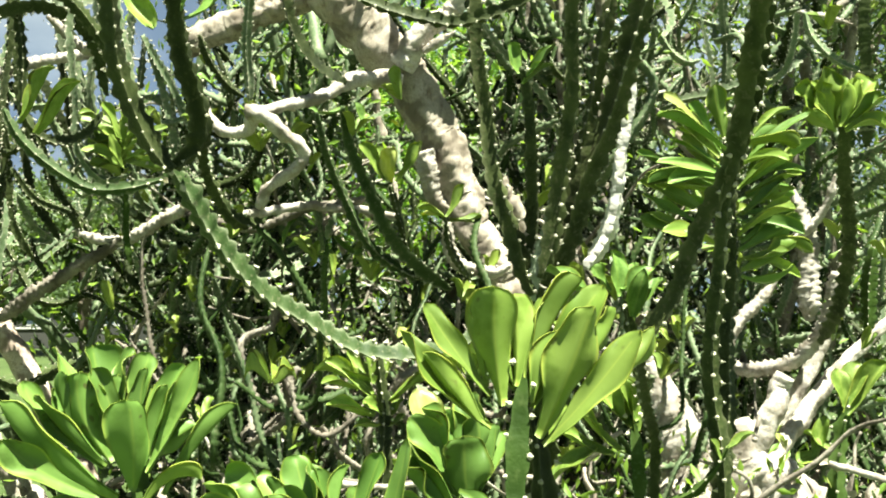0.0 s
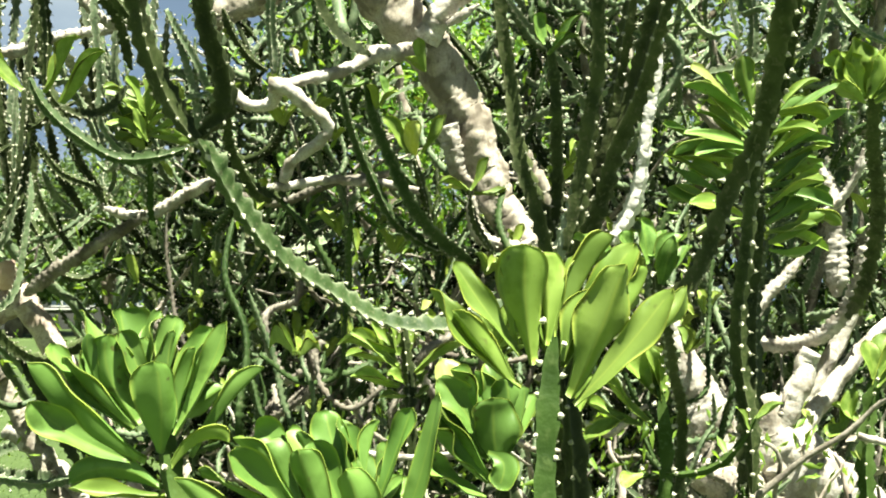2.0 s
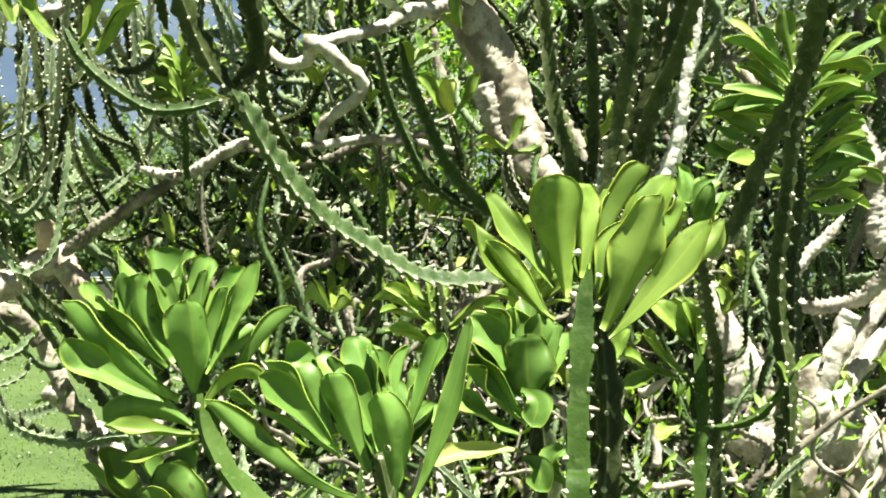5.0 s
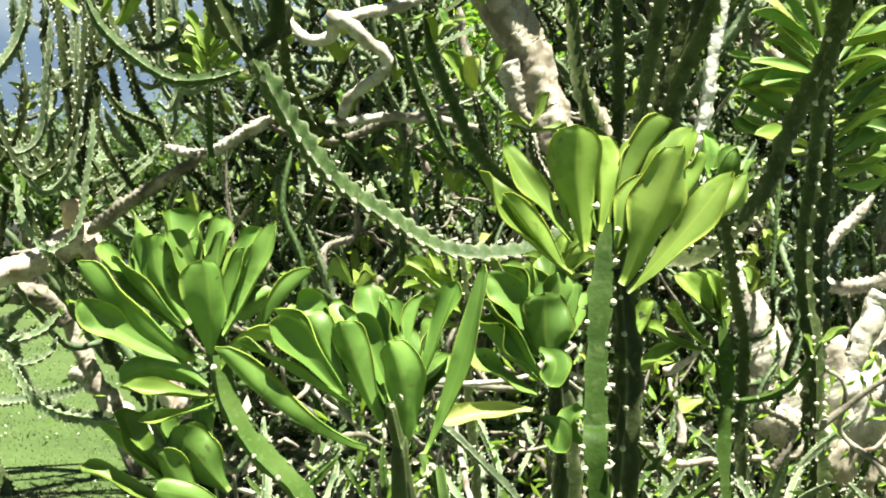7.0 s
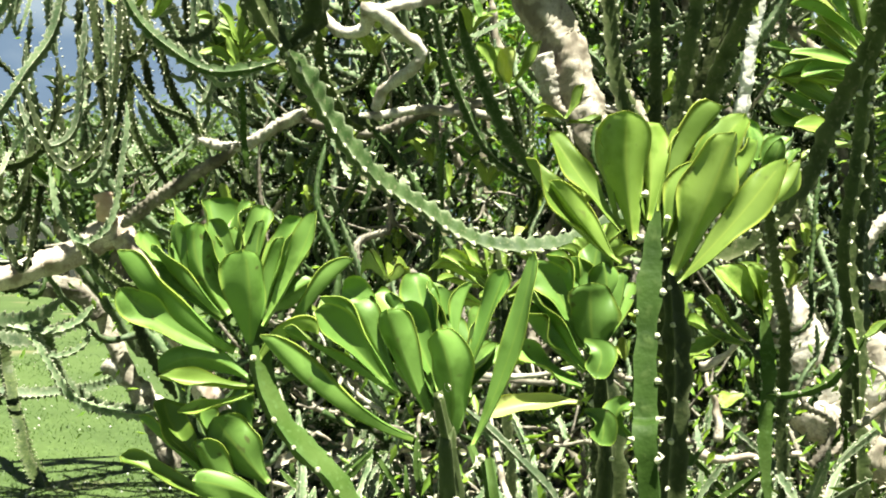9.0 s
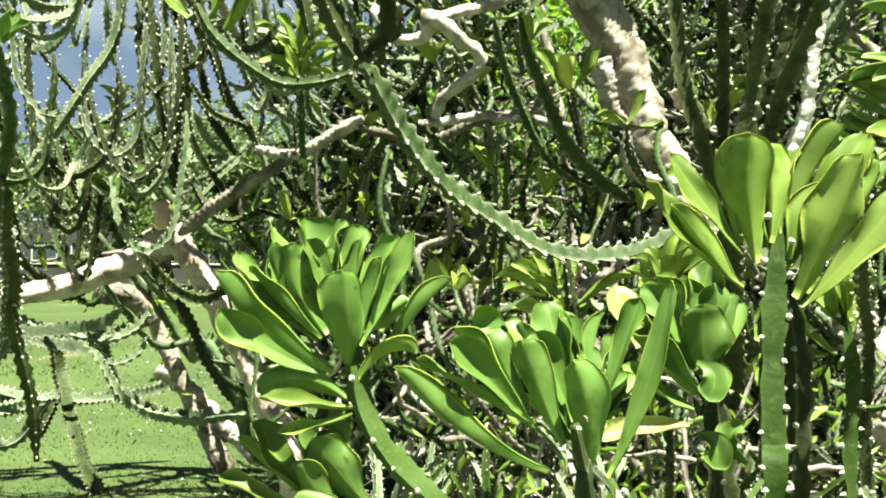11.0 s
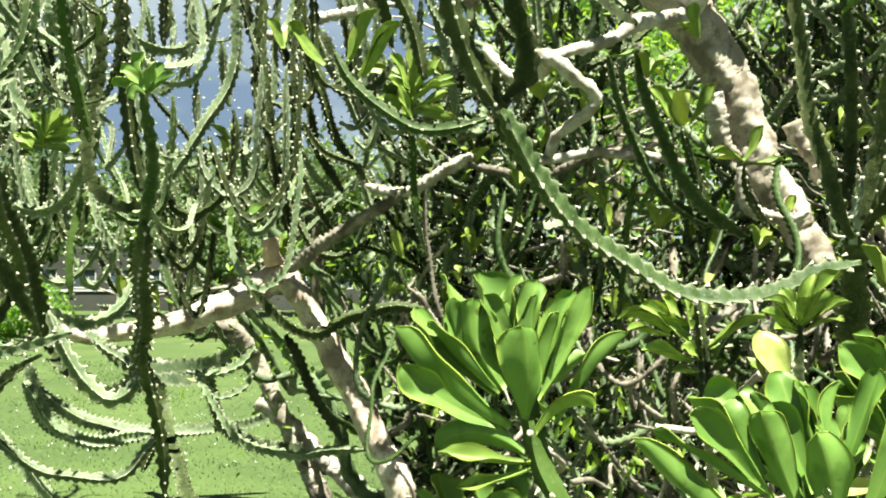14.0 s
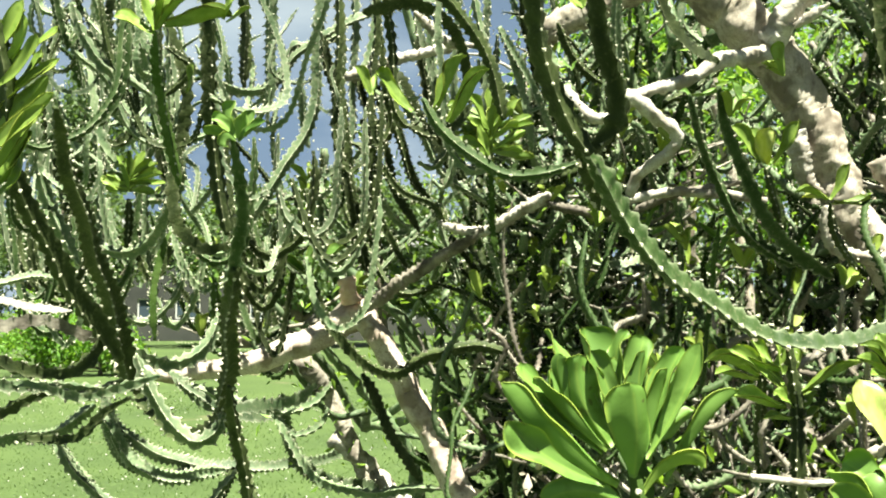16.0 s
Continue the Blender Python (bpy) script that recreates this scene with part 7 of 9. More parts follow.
leaf(b_ox, (-0.314, 4.056, 1.287), (-0.478, 4.039, 1.358), 0.038, (0.3, -0.37, 0.93), 2)
leaf(b_ox, (-0.31, 4.057, 1.293), (-0.423, 4.086, 1.378), 0.038, (0.1, -0.49, 0.63), 2)
leaf(b_ox, (-0.306, 4.057, 1.297), (-0.366, 4.052, 1.39), 0.038, (0.43, -0.56, 0.84), 2)
leaf(b_ox, (-0.3, 4.058, 1.293), (-0.304, 4.088, 1.375), 0.038, (-0.16, -0.67, 0.88), 2)
leaf(b_ox, (-0.314, 4.056, 1.277), (-0.45, 3.991, 1.312), 0.034, (-0.07, -0.35, 1.12), 2)
leaf(b_ox, (-0.294, 4.058, 1.293), (-0.213, 4.065, 1.367), 0.038, (-0.07, -0.66, 0.79), 2)
leaf(b_ox, (-0.195, 4.066, 1.451), (-0.165, 4.167, 1.497), 0.038, (0.01, -0.38, 0.87), 1)
leaf(b_ox, (-0.639, 4.013, 1.303), (-0.774, 4.294, 1.349), 0.030, (0.1, -0.2, 0.93), 2)
leaf(b_ox, (-0.63, 4.015, 1.303), (-0.733, 4.302, 1.362), 0.030, (0.02, -0.48, 0.59), 2)
leaf(b_ox, (-0.624, 4.016, 1.303), (-0.64, 4.318, 1.351), 0.030, (-0.46, -0.7, 0.91), 2)
leaf(b_ox, (-0.62, 4.016, 1.298), (-0.599, 4.324, 1.334), 0.025, (-0.29, -0.31, 1.01), 2)
b_j1 = stem(right, [(-0.234, 3.642, 1.437, 0.019), (-0.222, 3.638, 1.337, 0.021), (-0.212, 3.63, 1.204, 0.022), (-0.203, 3.613, 1.041, 0.025), (-0.173, 3.643, 0.521, 0.026), (-0.183, 3.673, -0.03, 0.027)], STEM, 134, tip=False)
leaf(b_j1, (-0.239, 3.635, 1.267), (-0.388, 3.642, 1.399), 0.053, (0.25, -0.68, 0.75), 2)
leaf(b_j1, (-0.247, 3.636, 1.283), (-0.33, 3.683, 1.422), 0.050, (0.32, -0.55, 0.82), 2)
leaf(b_j1, (-0.247, 3.638, 1.316), (-0.269, 3.642, 1.44), 0.050, (0.34, -0.69, 0.58), 2)
leaf(b_j1, (-0.191, 3.633, 1.263), (0.006, 3.575, 1.378), 0.069, (-0.23, -0.23, 1.05), 2)
leaf(b_j1, (-0.24, 3.632, 1.217), (-0.389, 3.636, 1.267), 0.050, (-0.03, -0.34, 0.9), 2)
leaf(b_j1, (-0.208, 3.631, 1.218), (-0.269, 3.596, 1.272), 0.057, (0.18, -0.52, 0.75), 2)
leaf(b_j1, (-0.192, 3.63, 1.218), (-0.156, 3.632, 1.272), 0.053, (-0.41, -0.46, 0.66), 2)
leaf(b_j1, (-0.22, 3.636, 1.3), (-0.191, 3.67, 1.441), 0.050, (-0.39, -0.56, 0.66), 2)
leaf(b_j1, (-0.251, 3.639, 1.328), (-0.372, 3.671, 1.364), 0.038, (0.26, -0.23, 0.89), 2)
leaf(b_j1, (-0.217, 3.628, 1.188), (-0.305, 3.631, 1.194), 0.050, (-0.05, -0.21, 1.18), 2)
leaf(b_j1, (-0.209, 3.628, 1.18), (-0.145, 3.628, 1.223), 0.050, (-0.24, -0.2, 0.96), 2)
leaf(b_j1, (-0.019, 3.022, 1.183), (-0.084, 3.037, 1.338), 0.086, (0.01, -0.49, 0.7), 1)
b_pz = stem(old, [(-1.921, 4.65, 2.773, 0.041), (-1.853, 4.685, 2.798, 0.04), (-1.733, 4.742, 2.837, 0.038), (-1.627, 4.818, 2.785, 0.036), (-1.542, 4.901, 2.665, 0.034), (-1.524, 4.971, 2.493, 0.031)], STEM, 135, ribs=3)
b_py = knobby(old, [(-1.749, 4.821, 2.805, 0.026), (-1.688, 4.857, 2.753, 0.025), (-1.604, 4.902, 2.69, 0.023), (-1.493, 4.941, 2.674, 0.021)], BARK, 136)
b_px = stem(old, [(-1.676, 4.532, 2.249, 0.026), (-1.607, 4.592, 2.235, 0.027), (-1.514, 4.657, 2.28, 0.027), (-1.458, 4.695, 2.368, 0.027)], STEM, 137, pitch=0.03)
b_pw = stem(old, [(-1.434, 5.259, 2.761, 0.025), (-1.379, 5.308, 2.612, 0.025), (-1.347, 5.35, 2.433, 0.025), (-1.326, 5.383, 2.251, 0.025)], STEM_GREY, 138, ribs=3, pitch=0.03)
b_pv = stem(old, [(-1.455, 5.235, 2.835, 0.027), (-1.4, 5.28, 2.713, 0.027), (-1.294, 5.344, 2.539, 0.026), (-1.236, 5.394, 2.333, 0.025)], STEM_GREY, 139, pitch=0.03)
b_pu = stem(old, [(-1.98, 5.073, 2.184, 0.024), (-1.894, 5.121, 2.063, 0.024), (-1.759, 5.177, 1.991, 0.024), (-1.69, 5.209, 1.891, 0.024)], STEM, 140, ribs=5, pitch=0.03)
b_q1 = stem(right, [(0.058, 3.543, 1.358, 0.015), (0.061, 3.537, 1.236, 0.018), (0.065, 3.523, 1.074, 0.021), (0.095, 3.553, 0.537, 0.022), (0.085, 3.583, -0.03, 0.023)], STEM, 141, ribs=3, pitch=0.03, tip=False)
leaf(b_q1, (0.055, 3.542, 1.334), (-0.024, 3.55, 1.419), 0.048, (0.32, -0.53, 0.67), 2)
leaf(b_q1, (0.052, 3.543, 1.342), (0.018, 3.577, 1.445), 0.044, (0.12, -0.46, 0.84), 2)
leaf(b_q1, (0.058, 3.542, 1.35), (0.047, 3.595, 1.432), 0.041, (-0.08, 0.89, 0.74), 2)
leaf(b_q1, (0.058, 3.542, 1.35), (0.106, 3.539, 1.488), 0.044, (0.02, -0.59, 0.71), 2)
leaf(b_q1, (0.064, 3.542, 1.358), (0.166, 3.532, 1.495), 0.037, (-0.38, -0.5, 0.68), 2)
leaf(b_q1, (0.064, 3.541, 1.334), (0.147, 3.485, 1.433), 0.056, (-0.3, 0.86, 0.73), 2)
leaf(b_q1, (0.071, 3.541, 1.331), (0.198, 3.529, 1.413), 0.048, (-0.2, -0.68, 0.64), 2)
leaf(b_q1, (0.052, 3.542, 1.32), (-0.039, 3.51, 1.386), 0.041, (-0.11, -0.44, 0.91), 2)
leaf(b_q1, (0.055, 3.541, 1.309), (-0.012, 3.487, 1.335), 0.041, (0.16, -0.33, 0.85), 2)
leaf(b_q1, (0.074, 3.54, 1.317), (0.176, 3.5, 1.36), 0.044, (-0.11, -0.27, 1.11), 2)
leaf(b_q1, (0.061, 3.542, 1.34), (0.079, 3.491, 1.424), 0.044, (-0.21, 0.76, 0.67), 2)

b_ta = stem(left, [(-2.404, 3.664, 1.343, 0.029), (-2.357, 3.680, 1.226, 0.030), (-2.291, 3.700, 1.119, 0.031), (-2.206, 3.723, 1.047, 0.032), (-2.133, 3.739, 1.074, 0.032), (-2.106, 3.742, 1.148, 0.033)], STEM_GREY, 301, ribs=4, pitch=0.05, per=4, thorn=0.0062, tooth_depth=0.45)
b_tb = stem(left, [(-2.649, 3.312, 1.260, 0.024), (-2.544, 3.338, 1.251, 0.024), (-2.403, 3.372, 1.224, 0.024), (-2.279, 3.400, 1.252, 0.024), (-2.182, 3.421, 1.294, 0.024)], STEM_GREY, 302, ribs=4, pitch=0.05, per=4, thorn=0.0062, tooth_depth=0.45)
b_tc = stem(left, [(-2.633, 3.324, 1.082, 0.022), (-2.545, 3.345, 1.085, 0.022), (-2.439, 3.369, 1.098, 0.022), (-2.350, 3.387, 1.167, 0.022), (-2.270, 3.403, 1.216, 0.022)], STEM, 303, ribs=4, pitch=0.05, per=4, thorn=0.0062, tooth_depth=0.45)
b_td = stem(far, [(-4.038, 5.680, 0.791, 0.034), (-3.934, 5.712, 0.622, 0.033), (-3.770, 5.757, 0.462, 0.033), (-3.515, 5.820, 0.392, 0.032), (-3.260, 5.879, 0.408, 0.032), (-3.123, 5.905, 0.557, 0.031), (-3.063, 5.915, 0.640, 0.031)], STEM_GREY, 304, ribs=4, pitch=0.05, per=4, thorn=0.0062, tooth_depth=0.45)
b_te = stem(far, [(-2.812, 5.823, 0.960, 0.027), (-2.695, 5.860, 0.749, 0.028), (-2.550, 5.901, 0.590, 0.030), (-2.359, 5.948, 0.536, 0.031), (-2.153, 5.996, 0.549, 0.032), (-1.947, 6.044, 0.568, 0.033)], STEM_GREY, 305, ribs=4, pitch=0.05, per=4, thorn=0.0062, tooth_depth=0.45)
b_tf = stem(far, [(-3.398, 5.866, 1.099, 0.031), (-3.142, 5.929, 1.028, 0.032), (-2.870, 5.996, 0.961, 0.033), (-2.658, 6.044, 1.005, 0.033), (-2.560, 6.062, 1.117, 0.034)], STEM_GREY, 306, ribs=4, pitch=0.05, per=4, thorn=0.0062, tooth_depth=0.45)
b_tg = stem(far, [(-2.900, 5.989, 0.954, 0.025), (-2.786, 6.021, 0.831, 0.025), (-2.634, 6.055, 0.881, 0.025), (-2.591, 6.061, 0.962, 0.025)], STEM_GREY, 307, ribs=4, pitch=0.05, per=4, thorn=0.0062, tooth_depth=0.45)
b_th = limb(far, [(-2.995, 7.212, 0.700, 0.063), (-2.852, 7.252, 0.553, 0.066), (-2.709, 7.292, 0.424, 0.068), (-2.566, 7.332, 0.277, 0.071), (-2.351, 7.390, 0.093, 0.074)], BARK, 308, name="branch")
b_ti = stem(left, [(-2.957, 5.308, 2.637, 0.031), (-2.820, 5.342, 2.598, 0.031), (-2.682, 5.373, 2.627, 0.031), (-2.599, 5.389, 2.717, 0.031), (-2.538, 5.398, 2.836, 0.031), (-2.433, 5.423, 2.831, 0.031), (-2.295, 5.452, 2.899, 0.031)], STEM_GREY, 309, ribs=4, pitch=0.05, per=4, thorn=0.0062, tooth_depth=0.45)
b_tj = stem(left, [(-2.700, 5.175, 3.074, 0.027), (-2.704, 5.182, 2.883, 0.026), (-2.702, 5.189, 2.746, 0.026), (-2.708, 5.193, 2.622, 0.025)], STEM, 310, ribs=4, pitch=0.05, per=4, thorn=0.0062, tooth_depth=0.45)
b_tk = stem(left, [(-2.485, 3.114, 1.977, 0.022), (-2.360, 3.141, 2.032, 0.022), (-2.251, 3.164, 2.090, 0.022), (-2.184, 3.176, 2.180, 0.021), (-2.173, 3.173, 2.300, 0.021), (-2.182, 3.164, 2.471, 0.021)], STEM_ARC, 311, ribs=4, pitch=0.05, per=4, thorn=0.0062, tooth_depth=0.45)
b_tl = stem(left, [(-2.563, 3.482, 2.547, 0.025), (-2.526, 3.496, 2.432, 0.024), (-2.462, 3.515, 2.333, 0.024), (-2.379, 3.537, 2.280, 0.023), (-2.301, 3.558, 2.227, 0.023)], STEM_GREY, 312, ribs=4, pitch=0.05, per=4, thorn=0.0062, tooth_depth=0.45)
b_tm = stem(left, [(-2.907, 4.124, 2.470, 0.027), (-2.886, 4.135, 2.335, 0.029), (-2.852, 4.149, 2.200, 0.032), (-2.791, 4.168, 2.088, 0.034)], STEM_GREY, 313, ribs=4, pitch=0.05, per=4, thorn=0.0062, tooth_depth=0.45)
b_tn = stem(left, [(-2.760, 4.248, 2.792, 0.030), (-2.779, 4.251, 2.608, 0.031), (-2.769, 4.260, 2.470, 0.031), (-2.731, 4.272, 2.378, 0.032)], STEM_GREY, 314, ribs=4, pitch=0.05, per=4, thorn=0.0062, tooth_depth=0.45)
b_ua = stem(old, [(-1.584, 4.976, 3.036, 0.020), (-1.592, 4.988, 2.769, 0.021), (-1.603, 4.999, 2.503, 0.022), (-1.615, 5.007, 2.281, 0.023), (-1.685, 4.996, 2.148, 0.024), (-1.763, 4.975, 2.174, 0.024)], STEM_GREY, 320, ribs=4, pitch=0.05, per=4, thorn=0.0062, tooth_depth=0.45)
b_ub = stem(old, [(-1.608, 4.708, 2.952, 0.024), (-1.601, 4.722, 2.697, 0.024), (-1.590, 4.738, 2.443, 0.023), (-1.574, 4.752, 2.231, 0.023), (-1.482, 4.782, 2.104, 0.022), (-1.377, 4.807, 2.130, 0.022)], STEM_GREY, 321, ribs=4, pitch=0.05, per=4, thorn=0.0062, tooth_depth=0.45)
b_uc = stem(old, [(-1.843, 4.744, 2.939, 0.023), (-1.837, 4.755, 2.747, 0.024), (-1.826, 4.768, 2.556, 0.024), (-1.811, 4.780, 2.396, 0.024), (-1.766, 4.796, 2.300, 0.024), (-1.714, 4.808, 2.320, 0.025)], STEM, 322, ribs=4, pitch=0.05, per=4, thorn=0.0062, tooth_depth=0.45)
b_ud = stem(old, [(-1.566, 5.202, 3.054, 0.022), (-1.546, 5.217, 2.868, 0.022), (-1.514, 5.234, 2.681, 0.022), (-1.470, 5.253, 2.526, 0.022), (-1.371, 5.282, 2.434, 0.022), (-1.265, 5.308, 2.452, 0.022)], STEM_GREY, 323, ribs=4, pitch=0.05, per=4, thorn=0.0062, tooth_depth=0.45)
b_ue = stem(old, [(-1.841, 5.325, 3.046, 0.027), (-1.813, 5.347, 2.764, 0.027), (-1.770, 5.372, 2.482, 0.026), (-1.712, 5.398, 2.247, 0.026), (-1.749, 5.396, 2.106, 0.025), (-1.811, 5.379, 2.134, 0.025)], STEM_GREY, 324, ribs=4, pitch=0.05, per=4, thorn=0.0062, tooth_depth=0.45)
b_uf = stem(old, [(-1.875, 5.317, 3.070, 0.024), (-1.863, 5.331, 2.837, 0.025), (-1.844, 5.348, 2.605, 0.025), (-1.818, 5.364, 2.412, 0.025), (-1.730, 5.392, 2.296, 0.025), (-1.631, 5.415, 2.319, 0.025)], STEM, 325, ribs=4, pitch=0.05, per=4, thorn=0.0062, tooth_depth=0.45)
b_ug = stem(old, [(-2.146, 5.223, 3.187, 0.026), (-2.158, 5.235, 2.880, 0.026), (-2.173, 5.247, 2.573, 0.025), (-2.193, 5.255, 2.317, 0.025), (-2.283, 5.240, 2.163, 0.025), (-2.384, 5.214, 2.194, 0.025)], STEM_GREY, 326, ribs=4, pitch=0.05, per=4, thorn=0.0062, tooth_depth=0.45)
b_uh = stem(old, [(-1.988, 5.023, 3.028, 0.020), (-1.975, 5.038, 2.796, 0.021), (-1.953, 5.055, 2.564, 0.022), (-1.922, 5.072, 2.370, 0.023), (-2.013, 5.056, 2.254, 0.024), (-2.130, 5.025, 2.277, 0.025)], STEM, 327, ribs=4, pitch=0.05, per=4, thorn=0.0062, tooth_depth=0.45)
b_ui = stem(old, [(-2.145, 4.967, 3.056, 0.024), (-2.142, 4.981, 2.784, 0.025), (-2.134, 4.997, 2.512, 0.025), (-2.123, 5.011, 2.285, 0.026), (-2.096, 5.025, 2.149, 0.026), (-2.066, 5.031, 2.177, 0.027)], STEM, 328, ribs=4, pitch=0.05, per=4, thorn=0.0062, tooth_depth=0.45)
b_uj = stem(old, [(-2.008, 4.611, 2.980, 0.023), (-2.016, 4.622, 2.715, 0.023), (-2.026, 4.633, 2.450, 0.022), (-2.038, 4.641, 2.230, 0.022), (-1.987, 4.661, 2.097, 0.021), (-1.921, 4.676, 2.124, 0.020)], STEM, 329, ribs=4, pitch=0.05, per=4, thorn=0.0062, tooth_depth=0.45)
b_uk = stem(old, [(-2.051, 5.221, 3.168, 0.024), (-2.062, 5.228, 2.968, 0.024), (-2.079, 5.234, 2.769, 0.024), (-2.099, 5.238, 2.603, 0.024), (-1.991, 5.270, 2.503, 0.024), (-1.854, 5.303, 2.523, 0.025)], STEM_GREY, 330, ribs=4, pitch=0.05, per=4, thorn=0.0062, tooth_depth=0.45)
b_ul = stem(old, [(-1.532, 5.306, 3.071, 0.024), (-1.533, 5.318, 2.832, 0.024), (-1.535, 5.330, 2.592, 0.024), (-1.535, 5.340, 2.393, 0.024), (-1.434, 5.371, 2.273, 0.024), (-1.311, 5.401, 2.297, 0.024)], STEM_GREY, 331, ribs=4, pitch=0.05, per=4, thorn=0.0062, tooth_depth=0.45)
b_um = stem(old, [(-1.962, 4.986, 3.074, 0.020), (-1.971, 4.995, 2.831, 0.021), (-1.984, 5.004, 2.588, 0.023), (-2.001, 5.011, 2.385, 0.024), (-1.979, 5.022, 2.264, 0.026), (-1.947, 5.029, 2.288, 0.027)], STEM, 332, ribs=4, pitch=0.05, per=4, thorn=0.0062, tooth_depth=0.45)
b_un = stem(old, [(-1.855, 5.200, 3.034, 0.024), (-1.828, 5.217, 2.838, 0.024), (-1.786, 5.237, 2.641, 0.025), (-1.730, 5.259, 2.477, 0.026), (-1.656, 5.283, 2.379, 0.027), (-1.583, 5.300, 2.398, 0.028)], STEM_GREY, 333, ribs=4, pitch=0.05, per=4, thorn=0.0062, tooth_depth=0.45)
b_uo = stem(left, [(-3.210, 4.692, 3.004, 0.021), (-3.211, 4.706, 2.729, 0.023), (-3.212, 4.719, 2.454, 0.024), (-3.212, 4.731, 2.225, 0.025), (-3.109, 4.764, 2.088, 0.026), (-2.983, 4.794, 2.115, 0.028)], STEM_GREY, 334, ribs=4, pitch=0.05, per=4, thorn=0.0062, tooth_depth=0.45)
b_up = stem(left, [(-2.956, 4.851, 3.015, 0.022), (-2.950, 4.868, 2.716, 0.023), (-2.939, 4.885, 2.417, 0.024), (-2.923, 4.902, 2.167, 0.024), (-3.012, 4.887, 2.017, 0.025), (-3.122, 4.858, 2.047, 0.025)], STEM_GREY, 335, ribs=4, pitch=0.05, per=4, thorn=0.0062, tooth_depth=0.45)
b_uq = stem(left, [(-2.469, 4.246, 2.781, 0.021), (-2.451, 4.263, 2.536, 0.021), (-2.422, 4.283, 2.290, 0.020), (-2.382, 4.303, 2.085, 0.020), (-2.300, 4.330, 1.962, 0.020), (-2.212, 4.351, 1.987, 0.019)], STEM_GREY, 336, ribs=4, pitch=0.05, per=4, thorn=0.0062, tooth_depth=0.45)
b_ur = stem(left, [(-3.190, 4.595, 3.068, 0.019), (-3.180, 4.612, 2.790, 0.020), (-3.163, 4.630, 2.512, 0.020), (-3.138, 4.648, 2.280, 0.020), (-3.206, 4.638, 2.141, 0.020), (-3.293, 4.615, 2.169, 0.020)], STEM_GREY, 337, ribs=4, pitch=0.05, per=4, thorn=0.0062, tooth_depth=0.45)
b_us = stem(left, [(-2.810, 4.496, 2.922, 0.022), (-2.812, 4.509, 2.665, 0.023), (-2.813, 4.521, 2.408, 0.023), (-2.814, 4.532, 2.193, 0.024), (-2.778, 4.547, 2.065, 0.024), (-2.733, 4.557, 2.091, 0.025)], STEM, 338, ribs=4, pitch=0.05, per=4, thorn=0.0062, tooth_depth=0.45)
b_ut = stem(left, [(-2.806, 4.286, 2.828, 0.018), (-2.804, 4.296, 2.640, 0.019), (-2.800, 4.306, 2.452, 0.020), (-2.793, 4.316, 2.296, 0.022), (-2.866, 4.302, 2.202, 0.023), (-2.955, 4.279, 2.220, 0.024)], STEM, 339, ribs=4, pitch=0.05, per=4, thorn=0.0062, tooth_depth=0.45)
b_uu = stem(left, [(-3.137, 4.232, 2.821, 0.022), (-3.146, 4.242, 2.570, 0.022), (-3.158, 4.252, 2.319, 0.021), (-3.173, 4.259, 2.110, 0.020), (-3.154, 4.270, 1.984, 0.020), (-3.126, 4.276, 2.009, 0.019)], STEM_GREY, 340, ribs=4, pitch=0.05, per=4, thorn=0.0062, tooth_depth=0.45)
b_uv = stem(left, [(-2.869, 4.707, 2.959, 0.020), (-2.857, 4.725, 2.677, 0.020), (-2.837, 4.744, 2.394, 0.020), (-2.809, 4.763, 2.159, 0.020), (-2.899, 4.747, 2.017, 0.021), (-3.014, 4.717, 2.045, 0.021)], STEM_GREY, 341, ribs=4, pitch=0.05, per=4, thorn=0.0062, tooth_depth=0.45)
b_xa = stem(left, [(-2.276, 5.071, 1.922, 0.023), (-2.307, 5.070, 1.768, 0.022), (-2.362, 5.061, 1.685, 0.021), (-2.421, 5.046, 1.744, 0.021), (-2.449, 5.034, 1.874, 0.020), (-2.461, 5.021, 2.146, 0.019), (-2.457, 5.016, 2.328, 0.018)], STEM_GREY, 360, ribs=4, pitch=0.05, per=4, thorn=0.0062, tooth_depth=0.45)
b_xb = stem(left, [(-2.767, 4.573, 1.864, 0.024), (-2.714, 4.591, 1.690, 0.023), (-2.618, 4.616, 1.597, 0.022), (-2.513, 4.637, 1.664, 0.021), (-2.461, 4.643, 1.811, 0.020), (-2.437, 4.644, 1.927, 0.019), (-2.443, 4.640, 2.004, 0.018)], STEM_GREY, 361, ribs=4, pitch=0.05, per=4, thorn=0.0062, tooth_depth=0.45)
b_xc = stem(left, [(-2.173, 4.695, 1.891, 0.021), (-2.134, 4.709, 1.741, 0.020), (-2.065, 4.727, 1.660, 0.020), (-1.988, 4.742, 1.718, 0.019), (-1.951, 4.746, 1.845, 0.018), (-1.932, 4.738, 2.165, 0.017), (-1.935, 4.729, 2.377, 0.017)], STEM_GREY, 362, ribs=4, pitch=0.05, per=4, thorn=0.0062, tooth_depth=0.45)
b_xd = stem(left, [(-3.413, 5.114, 2.046, 0.023), (-3.363, 5.133, 1.835, 0.024), (-3.274, 5.157, 1.721, 0.024), (-3.175, 5.176, 1.803, 0.024), (-3.126, 5.180, 1.982, 0.024), (-3.102, 5.173, 2.307, 0.024), (-3.107, 5.164, 2.524, 0.025)], STEM_GREY, 363, ribs=4, pitch=0.05, per=4, thorn=0.0062, tooth_depth=0.45)
